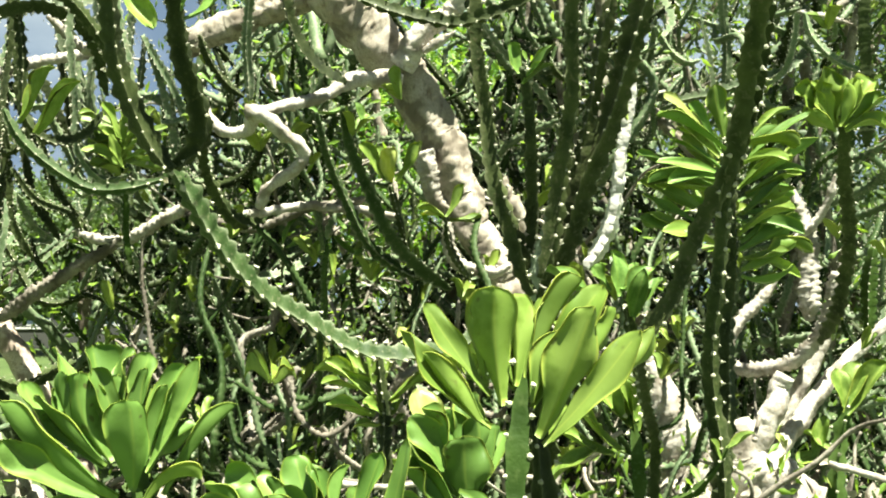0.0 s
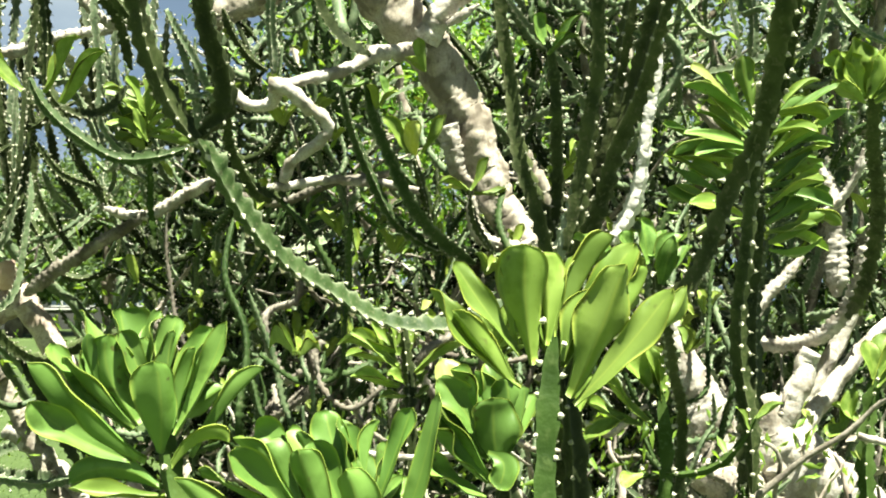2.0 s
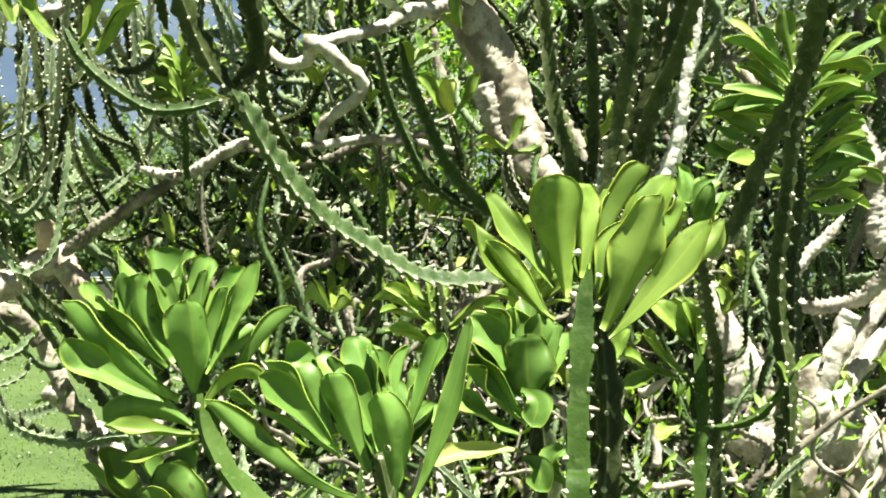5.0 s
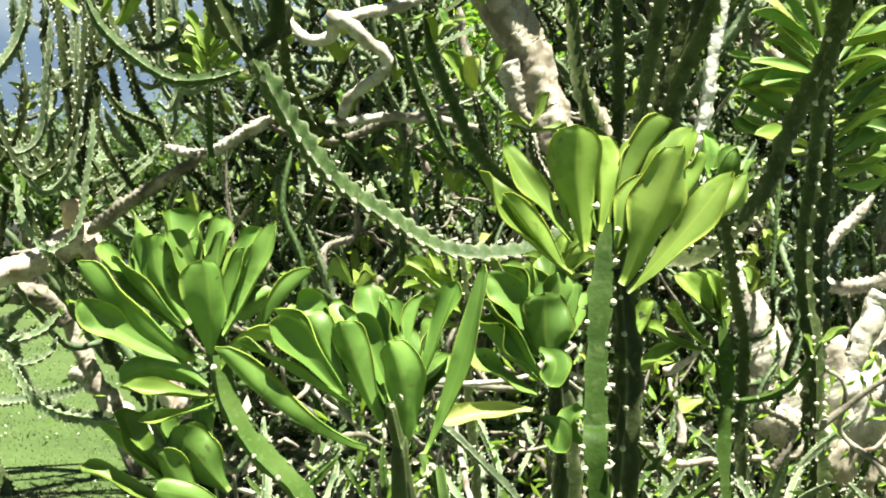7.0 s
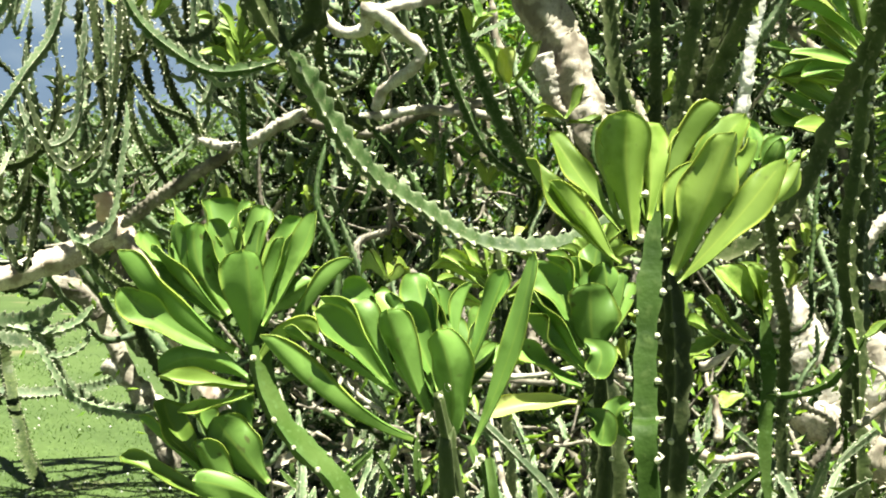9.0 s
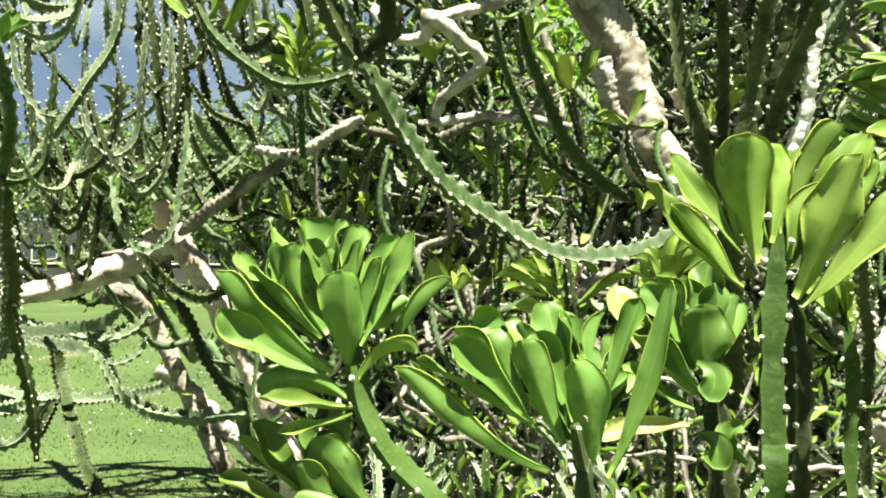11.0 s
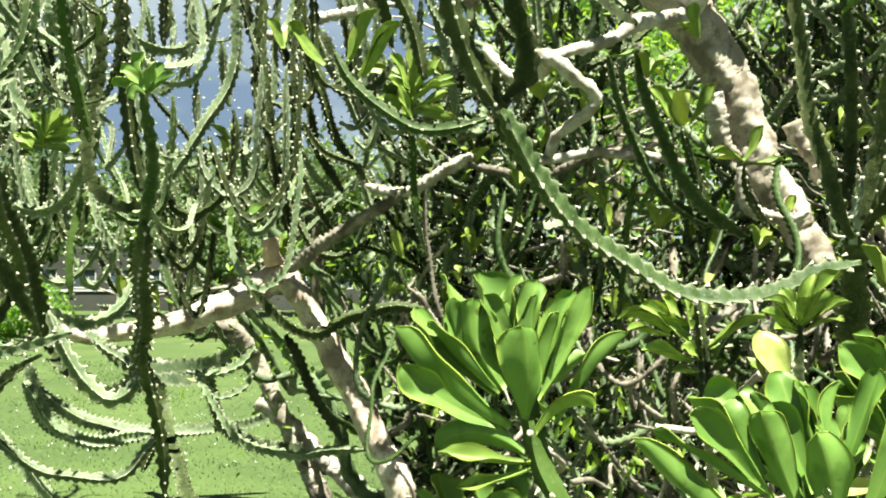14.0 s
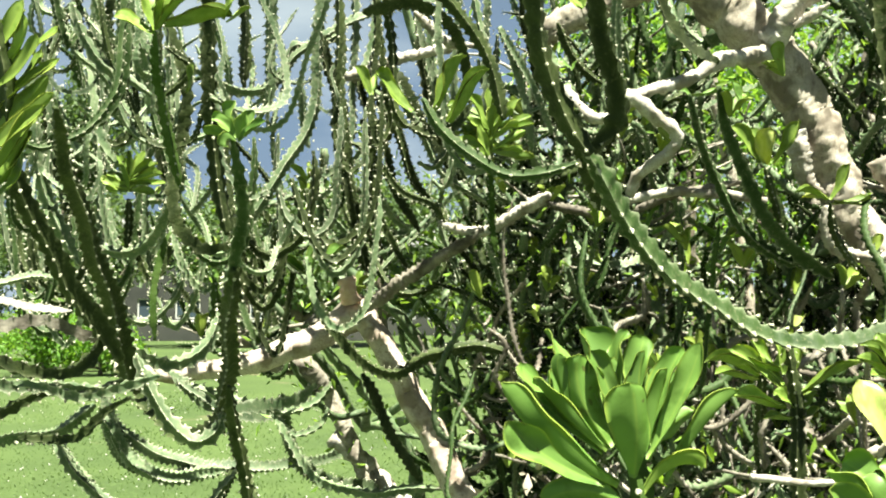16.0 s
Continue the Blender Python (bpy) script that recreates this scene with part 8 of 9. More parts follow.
b_xe = stem(left, [(-2.319, 4.864, 1.939, 0.025), (-2.367, 4.862, 1.710, 0.024), (-2.452, 4.848, 1.587, 0.024), (-2.545, 4.824, 1.675, 0.023), (-2.589, 4.807, 1.867, 0.023), (-2.608, 4.790, 2.224, 0.022), (-2.602, 4.782, 2.461, 0.021)], STEM, 364, ribs=4, pitch=0.05, per=4, thorn=0.0062, tooth_depth=0.45)
b_xf = stem(left, [(-2.722, 4.637, 1.722, 0.019), (-2.783, 4.630, 1.548, 0.019), (-2.892, 4.609, 1.455, 0.019), (-3.009, 4.581, 1.521, 0.019), (-3.066, 4.563, 1.667, 0.019), (-3.091, 4.548, 1.919, 0.019), (-3.084, 4.543, 2.087, 0.020)], STEM_GREY, 365, ribs=4, pitch=0.05, per=4, thorn=0.0062, tooth_depth=0.45)
b_xg = stem(left, [(-2.200, 4.707, 1.740, 0.024), (-2.149, 4.726, 1.538, 0.023), (-2.058, 4.750, 1.430, 0.022), (-1.956, 4.770, 1.508, 0.022), (-1.907, 4.774, 1.679, 0.021), (-1.883, 4.772, 1.880, 0.020), (-1.888, 4.766, 2.014, 0.019)], STEM_GREY, 366, ribs=4, pitch=0.05, per=4, thorn=0.0062, tooth_depth=0.45)
b_xh = stem(left, [(-2.259, 4.565, 2.026, 0.021), (-2.218, 4.579, 1.892, 0.021), (-2.144, 4.598, 1.820, 0.021), (-2.063, 4.615, 1.872, 0.021), (-2.023, 4.619, 1.985, 0.021), (-2.003, 4.615, 2.211, 0.021), (-2.007, 4.609, 2.362, 0.021)], STEM_GREY, 367, ribs=4, pitch=0.05, per=4, thorn=0.0062, tooth_depth=0.45)
b_xi = stem(left, [(-2.396, 4.960, 1.799, 0.024), (-2.430, 4.960, 1.611, 0.023), (-2.488, 4.951, 1.509, 0.022), (-2.552, 4.934, 1.581, 0.022), (-2.582, 4.921, 1.741, 0.021), (-2.596, 4.914, 1.841, 0.020), (-2.592, 4.913, 1.908, 0.020)], STEM, 368, ribs=4, pitch=0.05, per=4, thorn=0.0062, tooth_depth=0.45)
b_xj = stem(left, [(-3.269, 4.722, 2.115, 0.020), (-3.334, 4.712, 1.980, 0.019), (-3.449, 4.689, 1.907, 0.019), (-3.575, 4.659, 1.959, 0.019), (-3.636, 4.642, 2.072, 0.018), (-3.663, 4.621, 2.470, 0.018), (-3.655, 4.613, 2.736, 0.017)], STEM, 369, ribs=4, pitch=0.05, per=4, thorn=0.0062, tooth_depth=0.45)
b_xk = stem(left, [(-2.946, 4.573, 1.933, 0.024), (-2.918, 4.586, 1.741, 0.024), (-2.867, 4.601, 1.637, 0.023), (-2.811, 4.611, 1.711, 0.022), (-2.783, 4.611, 1.874, 0.022), (-2.769, 4.605, 2.115, 0.021), (-2.772, 4.599, 2.276, 0.021)], STEM, 370, ribs=4, pitch=0.05, per=4, thorn=0.0062, tooth_depth=0.45)
b_xl = stem(left, [(-2.332, 5.039, 2.068, 0.026), (-2.282, 5.057, 1.902, 0.025), (-2.192, 5.080, 1.813, 0.024), (-2.093, 5.099, 1.877, 0.023), (-2.045, 5.105, 2.018, 0.022), (-2.020, 5.096, 2.409, 0.021), (-2.025, 5.085, 2.669, 0.021)], STEM, 371, ribs=4, pitch=0.05, per=4, thorn=0.0062, tooth_depth=0.45)
b_xm = stem(left, [(-2.678, 4.498, 1.903, 0.024), (-2.629, 4.514, 1.777, 0.023), (-2.540, 4.536, 1.710, 0.022), (-2.442, 4.556, 1.758, 0.021), (-2.395, 4.562, 1.866, 0.021), (-2.371, 4.559, 2.089, 0.020), (-2.376, 4.552, 2.238, 0.019)], STEM_ARC, 372, ribs=4, pitch=0.05, per=4, thorn=0.0062, tooth_depth=0.45)
b_xn = stem(left, [(-3.041, 4.157, 1.805, 0.020), (-3.074, 4.158, 1.593, 0.019), (-3.132, 4.149, 1.478, 0.019), (-3.194, 4.132, 1.560, 0.018), (-3.224, 4.119, 1.739, 0.018), (-3.237, 4.110, 1.910, 0.017), (-3.233, 4.106, 2.024, 0.017)], STEM_ARC, 373, ribs=4, pitch=0.05, per=4, thorn=0.0062, tooth_depth=0.45)
b_xo = stem(left, [(-2.043, 4.186, 2.021, 0.020), (-1.989, 4.206, 1.813, 0.019), (-1.890, 4.232, 1.702, 0.018), (-1.781, 4.253, 1.782, 0.017), (-1.728, 4.258, 1.958, 0.016), (-1.702, 4.255, 2.193, 0.015), (-1.708, 4.248, 2.349, 0.015)], STEM, 374, ribs=4, pitch=0.05, per=4, thorn=0.0062, tooth_depth=0.45)
b_xp = stem(left, [(-3.343, 4.864, 1.709, 0.022), (-3.381, 4.865, 1.467, 0.022), (-3.448, 4.855, 1.337, 0.022), (-3.520, 4.835, 1.429, 0.022), (-3.554, 4.820, 1.634, 0.022), (-3.570, 4.810, 1.806, 0.022), (-3.565, 4.807, 1.921, 0.022)], STEM_GREY, 375, ribs=4, pitch=0.05, per=4, thorn=0.0062, tooth_depth=0.45)
b_xq = stem(left, [(-3.144, 4.353, 1.840, 0.018), (-3.189, 4.350, 1.658, 0.018), (-3.267, 4.337, 1.559, 0.017), (-3.351, 4.315, 1.629, 0.017), (-3.391, 4.301, 1.783, 0.016), (-3.410, 4.289, 1.984, 0.016), (-3.404, 4.285, 2.118, 0.016)], STEM_GREY, 376, ribs=4, pitch=0.05, per=4, thorn=0.0062, tooth_depth=0.45)
b_xr = stem(left, [(-3.561, 5.117, 1.732, 0.030), (-3.613, 5.114, 1.514, 0.029), (-3.704, 5.098, 1.397, 0.028), (-3.802, 5.073, 1.480, 0.027), (-3.850, 5.056, 1.664, 0.026), (-3.870, 5.037, 2.040, 0.025), (-3.864, 5.030, 2.290, 0.024)], STEM_ARC, 377, ribs=4, pitch=0.05, per=4, thorn=0.0062, tooth_depth=0.45)
b_xs = stem(left, [(-3.651, 5.065, 1.963, 0.028), (-3.687, 5.065, 1.754, 0.027), (-3.750, 5.055, 1.642, 0.027), (-3.818, 5.037, 1.722, 0.026), (-3.850, 5.023, 1.898, 0.026), (-3.864, 5.006, 2.287, 0.025), (-3.859, 4.997, 2.546, 0.024)], STEM, 378, ribs=4, pitch=0.05, per=4, thorn=0.0062, tooth_depth=0.45)
b_xt = stem(left, [(-2.401, 5.085, 1.740, 0.021), (-2.435, 5.088, 1.455, 0.021), (-2.493, 5.080, 1.302, 0.020), (-2.556, 5.062, 1.411, 0.020), (-2.586, 5.047, 1.651, 0.020), (-2.599, 5.034, 1.911, 0.019), (-2.595, 5.029, 2.084, 0.019)], STEM, 379, ribs=4, pitch=0.05, per=4, thorn=0.0062, tooth_depth=0.45)
b_xu = stem(left, [(-2.958, 4.285, 1.932, 0.024), (-3.007, 4.283, 1.697, 0.022), (-3.093, 4.268, 1.571, 0.021), (-3.187, 4.244, 1.661, 0.020), (-3.231, 4.227, 1.859, 0.018), (-3.252, 4.217, 1.994, 0.017), (-3.246, 4.215, 2.084, 0.015)], STEM, 380, ribs=4, pitch=0.05, per=4, thorn=0.0062, tooth_depth=0.45)
b_xv = stem(left, [(-2.498, 4.629, 1.939, 0.025), (-2.442, 4.647, 1.809, 0.025), (-2.342, 4.671, 1.739, 0.024), (-2.232, 4.694, 1.790, 0.023), (-2.178, 4.702, 1.900, 0.023), (-2.152, 4.701, 2.078, 0.022), (-2.158, 4.695, 2.196, 0.021)], STEM, 381, ribs=4, pitch=0.05, per=4, thorn=0.0062, tooth_depth=0.45)
b_xw = stem(left, [(-3.214, 4.689, 1.734, 0.020), (-3.263, 4.683, 1.601, 0.020), (-3.350, 4.666, 1.529, 0.020), (-3.444, 4.643, 1.580, 0.020), (-3.489, 4.629, 1.692, 0.020), (-3.509, 4.614, 1.986, 0.020), (-3.503, 4.608, 2.181, 0.020)], STEM, 382, ribs=4, pitch=0.05, per=4, thorn=0.0062, tooth_depth=0.45)
b_xx = stem(left, [(-3.186, 4.458, 1.908, 0.025), (-3.137, 4.477, 1.691, 0.024), (-3.050, 4.500, 1.574, 0.023), (-2.953, 4.519, 1.658, 0.023), (-2.906, 4.522, 1.843, 0.022), (-2.883, 4.518, 2.083, 0.021), (-2.888, 4.511, 2.243, 0.020)], STEM_ARC, 383, ribs=4, pitch=0.05, per=4, thorn=0.0062, tooth_depth=0.45)
b_xy = stem(left, [(-2.675, 4.711, 1.787, 0.021), (-2.719, 4.709, 1.559, 0.020), (-2.797, 4.697, 1.436, 0.020), (-2.880, 4.675, 1.523, 0.020), (-2.920, 4.659, 1.716, 0.020), (-2.938, 4.641, 2.097, 0.020), (-2.932, 4.633, 2.352, 0.020)], STEM_GREY, 384, ribs=4, pitch=0.05, per=4, thorn=0.0062, tooth_depth=0.45)
b_xz = stem(left, [(-2.875, 4.529, 2.056, 0.020), (-2.908, 4.530, 1.850, 0.019), (-2.964, 4.521, 1.740, 0.019), (-3.025, 4.505, 1.818, 0.019), (-3.054, 4.492, 1.992, 0.018), (-3.067, 4.480, 2.226, 0.018), (-3.063, 4.476, 2.382, 0.018)], STEM_GREY, 385, ribs=4, pitch=0.05, per=4, thorn=0.0062, tooth_depth=0.45)

# ---- the tangle behind: boughs, and stems that arch up from them ----
tangle_rng = np.random.default_rng(21)


def arch(rng, dip, reach, rise, radius, lean):
    """Points of a stem that leaves its bough sideways, sags and turns up."""
    r = radius
    return [(0, 0, 0, r * 0.8), (reach * 0.35, 0.02 * rng.standard_normal(), -dip * 0.8, r), (reach * 0.8, 0.03 * rng.standard_normal(), -dip * 0.7, r * 1.05),
            (reach + lean * 0.25, 0.04 * rng.standard_normal(), rise * 0.3, r), (reach + lean * 0.7, 0.06 * rng.standard_normal(), rise * 0.68, r * 0.95), (reach + lean, 0.08 * rng.standard_normal(), rise, r * 0.8)]


def both(body, thorns, mats, ribs=4, name="branch"):
    """Stem and its thorns in one mesh for the far ones."""
    k = len(body[0])
    me = mesh_of(name, body[0] + thorns[0], body[1] + [tuple(k + q for q in f) for f in thorns[1]])
    for m in mats:
        me.materials.append(m)
    idx = [0] * len(body[1]) + [1] * len(thorns[1])
    me.polygons.foreach_set("material_index", idx)
    return ridged(me, ribs, k)


ARCHES = []
for i in range(30):
    pts = arch(tangle_rng, tangle_rng.uniform(0.06, 0.28), tangle_rng.uniform(0.2, 0.6), tangle_rng.uniform(0.25, 0.85), tangle_rng.uniform(0.015, 0.030), tangle_rng.uniform(-0.25, 0.3))
    body, thorns = ribbed(pts, ribs=4 if i % 3 else 3, pitch=0.038, per=3, thorn=0.0048, tooth_depth=0.5, rng=tangle_rng)
    ARCHES.append(both(body, thorns, [(STEM_GREY, STEM_GREY, STEM_ARC, STEM_GREY, STEM, STEM_GREY)[i % 6], SPINE], 4 if i % 3 else 3))
PALE_ARCHES = []
for i in range(10):
    me = ARCHES[i * 3].copy()
    me.materials.clear()
    me.materials.append((BARK_DRY, STEM_GREY, STEM_ARC)[i % 3])
    me.materials.append(SPINE)
    PALE_ARCHES.append(me)
TWIGS = []
for i in range(10):
    L = tangle_rng.uniform(0.35, 0.8)
    pts = [(L * s, 0.04 * tangle_rng.standard_normal() * s, 0.05 * tangle_rng.standard_normal() * s + 0.25 * L * s * s * (i % 2), 0.010 * (1.2 - 0.7 * s)) for s in (0, 0.25, 0.5, 0.75, 1)]
    me = mesh_of("branch", *barky(pts, sides=7, rough=0.18, lump=0.08, rng=tangle_rng, step=0.025))
    me.materials.append((BARK_DRY, BARK_DRY, BARK)[i % 3])
    TWIGS.append(me)

hang = []           # what does not fit in the count of parts, joined further down


def place(me, parent, m, limit=[0]):
    limit[0] += 1
    if limit[0] <= 290:
        ob = part("branch", me, None, parent)
        ob.matrix_basis = m
        return ob
    hang.append((me, m))
    return None


def tuft(ob_parent, p, rng, count, size):
    """A few small leaves at a stem's end."""
    for i in range(count):
        g = rng.uniform(0, 6.28)
        w = Vector((math.cos(g) * 0.7, math.sin(g) * 0.7, rng.uniform(0.2, 1.0))).normalized()
        L = size * rng.uniform(0.6, 1.1)
        leaf(ob_parent, p, Vector(p) + w * L, L * 0.34, (0, -0.3, 1), (1 if rng.uniform() < 0.12 else 2))


feet = [(0.7, 6.2), (-0.7, 6.6), (1.9, 6.4), (0.2, 7.4), (-1.6, 7.0), (-3.2, 6.9)]
boughs, left_boughs = [], []
for i in range(52):
    fx, fy = feet[i % 6]
    ex = fx + tangle_rng.uniform(-1.9, 1.9)
    ey = max(5.75, fy + tangle_rng.uniform(-0.7, 1.2))
    ez = tangle_rng.uniform(0.9, 3.9)
    if i % 6 > 3:           # on the lawn side the boughs lean out to the front
        ex, ey = ex * 5.9 / ey, 5.6 + 0.3 * (ey - 5.75)
    a, b = Vector((fx + tangle_rng.uniform(-0.2, 0.2), fy, 0.0)), Vector((ex, ey, ez))
    if fx < -2 and i % 12 > 5:
        continue
    if fx < -2:
        a = Vector((-2.78, 7.25, 0.75))
    mids = [a.lerp(b, s) + Vector((0.1 * tangle_rng.standard_normal(), 0.1 * tangle_rng.standard_normal(), -0.5 * s * (1 - s) + 0.08 * tangle_rng.standard_normal())) for s in (0.3, 0.55, 0.8)]
    k = 0.55 if fx < -2 else 1.0
    pts = [(*a, 0.055 * k), (*mids[0], 0.045 * k), (*mids[1], 0.036 * k), (*mids[2], 0.028 * k), (*b, 0.02 * k)]
    limb(old, pts, (BARK_DRY, STEM_GREY, BARK_DRY, BARK_TAN)[i % 4] if fx > -1.5 else STEM_GREY, 40 + i, "bough", sides=9, step=0.04)
    boughs.append(spline(pts, 0.05))
    if fx < -2:
        left_boughs.append(boughs[-1])
for n in range(1750):
    line = boughs[n % len(boughs)]
    i = int(len(line) * tangle_rng.uniform(0.22, 1.0))
    i = min(i, len(line) - 1)
    p = Vector(line[i, :3])
    if (p.x < -0.25 * p.y and p.z < 1.3) or p.z > (3.1 if p.x < -0.6 else 3.4) or (p.x < -0.25 * p.y and p.y > 6.1):
        continue
    turn = tangle_rng.uniform(0, 360)
    s = tangle_rng.uniform(0.8, 1.15)
    if n % 8 == 7:
        place(TWIGS[int(tangle_rng.integers(10))], old, Matrix.Translation(p) @ pose(0, 0, 0, tangle_rng.uniform(-30, 30), tangle_rng.uniform(-40, 20), turn))
        continue
    me = ARCHES[int(tangle_rng.integers(30))]
    tip_over = 1.0 if n % 2 else 1.9
    m = Matrix.Translation(p) @ pose(0, 0, 0, tangle_rng.uniform(-32, 32) * tip_over, tangle_rng.uniform(-25, 35) * tip_over, turn) @ Matrix.Scale(s, 4)
    ob = place(me, old, m)
    if ob is not None and n % 3 == 0:
        top = Vector(me.vertices[0].co)
        for v in me.vertices:
            if v.co.z > top.z:
                top = v.co.copy()
        tuft(ob, top, tangle_rng, 4, 0.085)

# dry, pale and low stems below the arching boughs
for n in range(150):
    y = tangle_rng.uniform(4.3, 6.2)
    p = Vector((tangle_rng.uniform(-0.30 * y, 0.22 * y), y, tangle_rng.uniform(0.7, 1.4)))
    m = Matrix.Translation(p) @ pose(0, 0, 0, tangle_rng.uniform(-40, 40), tangle_rng.uniform(-40, 40), tangle_rng.uniform(0, 360)) @ Matrix.Scale(tangle_rng.uniform(0.55, 0.9), 4)
    hang.append((PALE_ARCHES[n % len(PALE_ARCHES)], m))

# more stems on the left foot's boughs
for n in range(110):
    line = left_boughs[n % len(left_boughs)]
    p = Vector(line[int(len(line) * tangle_rng.uniform(0.3, 0.999)), :3])
    if p.z < 1.35 or p.y > 6.2:
        continue
    ob = part("branch", ARCHES[int(tangle_rng.integers(30))], None, far)
    ob.matrix_basis = Matrix.Translation(p) @ pose(0, 0, 0, tangle_rng.uniform(-25, 25), tangle_rng.uniform(-25, 25), tangle_rng.uniform(0, 360)) @ Matrix.Scale(tangle_rng.uniform(0.8, 1.1), 4)

# side stems on the tall stems of the left shrub
for ob_from in (b_l4, b_l5, b_lf, b_li, b_lm, b_la2, b_lb2, b_lc2, b_lg2):
    feet_at = [v.co for v in ob_from.data.vertices if 1.5 < v.co.z < 2.6]
    for n in range(4):
        if not feet_at:
            break
        p = feet_at[int(tangle_rng.integers(len(feet_at)))]
        ob = part("branch", ARCHES[int(tangle_rng.integers(30))], None, left)
        ob.matrix_basis = Matrix.Translation(p) @ pose(0, 0, 0, tangle_rng.uniform(-20, 20), tangle_rng.uniform(-20, 20), tangle_rng.uniform(0, 360)) @ Matrix.Scale(tangle_rng.uniform(0.5, 0.8), 4)

# boughs and stems of an added canopy, above the view, to dapple the sunlight
for i in range(6):
    a = Vector((-0.55 + 0.08 * tangle_rng.standard_normal(), 5.45, 2.75)) if i % 2 else Vector((1.6 + 0.2 * tangle_rng.standard_normal(), 6.2, 2.4))
    b = Vector((tangle_rng.uniform(-1.9, 2.4), tangle_rng.uniform(3.9, 6.2), tangle_rng.uniform(3.3, 4.0)))
    if b.x > 0.3:
        b.y = max(b.y, 5.3)
    mid = a.lerp(b, 0.5) + Vector((0, 0.25, 0.45))
    pts = [(*a, 0.032), (*mid, 0.026), (*b, 0.016)]
    limb(old, pts, (BARK_DRY, STEM_GREY)[i % 2], 140 + i, "bough", sides=8, step=0.06)
    line = spline(pts, 0.05)
    for n in range(5):
        p = Vector(line[int(len(line) * tangle_rng.uniform(0.5, 0.999)), :3])
        if p.z < 0.42 * p.y + 1.25:
            continue
        me = ARCHES[int(tangle_rng.integers(30))]
        ob = part("branch", me, None, old)
        ob.matrix_basis = Matrix.Translation(p) @ pose(0, 0, 0, tangle_rng.uniform(-25, 25), tangle_rng.uniform(-20, 20), tangle_rng.uniform(0, 360))

# small leaves all through the tangle
vs, fs = [], []
for n in range(8400):
    line = boughs[int(tangle_rng.integers(len(boughs)))]
    p = line[int(len(line) * tangle_rng.uniform(0.3, 0.999)), :3] + tangle_rng.standard_normal(3) * (0.28, 0.22, 0.3)
    if n >= 7600:
        p = np.array((tangle_rng.uniform(-0.7, 1.5), tangle_rng.uniform(3.2, 5.6), tangle_rng.uniform(0.3, 1.05)))
    if p[2] < 0.3 or (p[0] < -0.33 * p[1] and n % 3):
        continue
    y = tangle_rng.standard_normal(3) + (0, 0, 0.8)
    y /= np.linalg.norm(y)
    x = np.cross(y, tangle_rng.standard_normal(3))
    x /= np.linalg.norm(x) + 1e-6
    z, L, o = np.cross(x, y), tangle_rng.uniform(0.035, 0.085), len(vs)
    vs += [p, p + y * L * 0.6 + x * L * 0.17 + z * 0.006, p + y * L, p + y * L * 0.6 - x * L * 0.17 + z * 0.006, p + y * L * 0.6 - z * 0.004]
    fs += [(o, o + 1, o + 4), (o + 1, o + 2, o + 4), (o + 2, o + 3, o + 4), (o + 3, o, o + 4)]
tagged(part("small_foliage", mesh_of("small_foliage", vs, fs), LEAF_FAR, old, "scattered small bright green leaves"), kind="stuff")

# ---- low growth below the rosettes: thin upright stems and dead wood ----
low_rng = np.random.default_rng(8)
LOW = []
for i in range(12):
    h = low_rng.uniform(0.7, 1.25)
    pts = [(0.10 * low_rng.standard_normal() * s, 0.08 * low_rng.standard_normal() * s, h * s, 0.017 * (1.1 - 0.2 * s)) for s in (0, 0.25, 0.5, 0.75, 1)]
    body, thorns = ribbed(pts, ribs=4, pitch=0.036, per=2, thorn=0.0042, rng=low_rng)
    LOW.append(both(body, thorns, [(STEM_GREY, STEM_YOUNG, STEM_GREY)[i % 3], SPINE]))
for n in range(150):
    y = low_rng.uniform(2.5, 5.6)
    x = low_rng.uniform(-0.23 * y, 0.42 * y)
    if n % 7 < 5:
        z = low_rng.uniform(0.72, 0.95)
        m = Matrix.Translation((x, y, -0.02)) @ pose(0, 0, 0, low_rng.uniform(-8, 8), low_rng.uniform(-12, 12), low_rng.uniform(0, 360)) @ Matrix.Diagonal((1, 1, z, 1))
        ob = part("branch", LOW[n % 12], None, middle)
        ob.matrix_basis = m
    else:
        z = low_rng.uniform(0.3, 1.15)
        ob = part("branch", TWIGS[(n % 5) * 2 if n % 5 != 1 else 3], None, old)
        ob.matrix_basis = Matrix.Translation((x, max(y, 3.2), z)) @ pose(0, 0, 0, low_rng.uniform(-30, 30), low_rng.uniform(-70, 30), low_rng.uniform(0, 360)) @ Matrix.Diagonal((0.8, 0.9, 0.9, 1))

for n in range(48):
    y = low_rng.uniform(3.3, 5.9)
    p = Vector((low_rng.uniform(-0.27 * y, 0.38 * y), y, low_rng.uniform(0.15, 1.1)))
    way = Vector((low_rng.uniform(-1, 1), low_rng.uniform(-0.5, 0.5), low_rng.uniform(-0.2, 1.6))).normalized() * low_rng.uniform(0.07, 0.22)
    r = low_rng.uniform(0.006, 0.016)
    pts = []
    for q in range(6):
        s = q / 5
        pts.append((*(p + way * (2 * s - 1) + Vector(low_rng.uniform(-0.014, 0.014, 3))), r * (1.2 - 0.7 * s)))
    limb(old, pts, (BARK_DRY, BARK_PINK, BARK_TAN, BARK_DRY)[n % 4], 200 + n, rough=0.3, sides=8, lump=0.06)

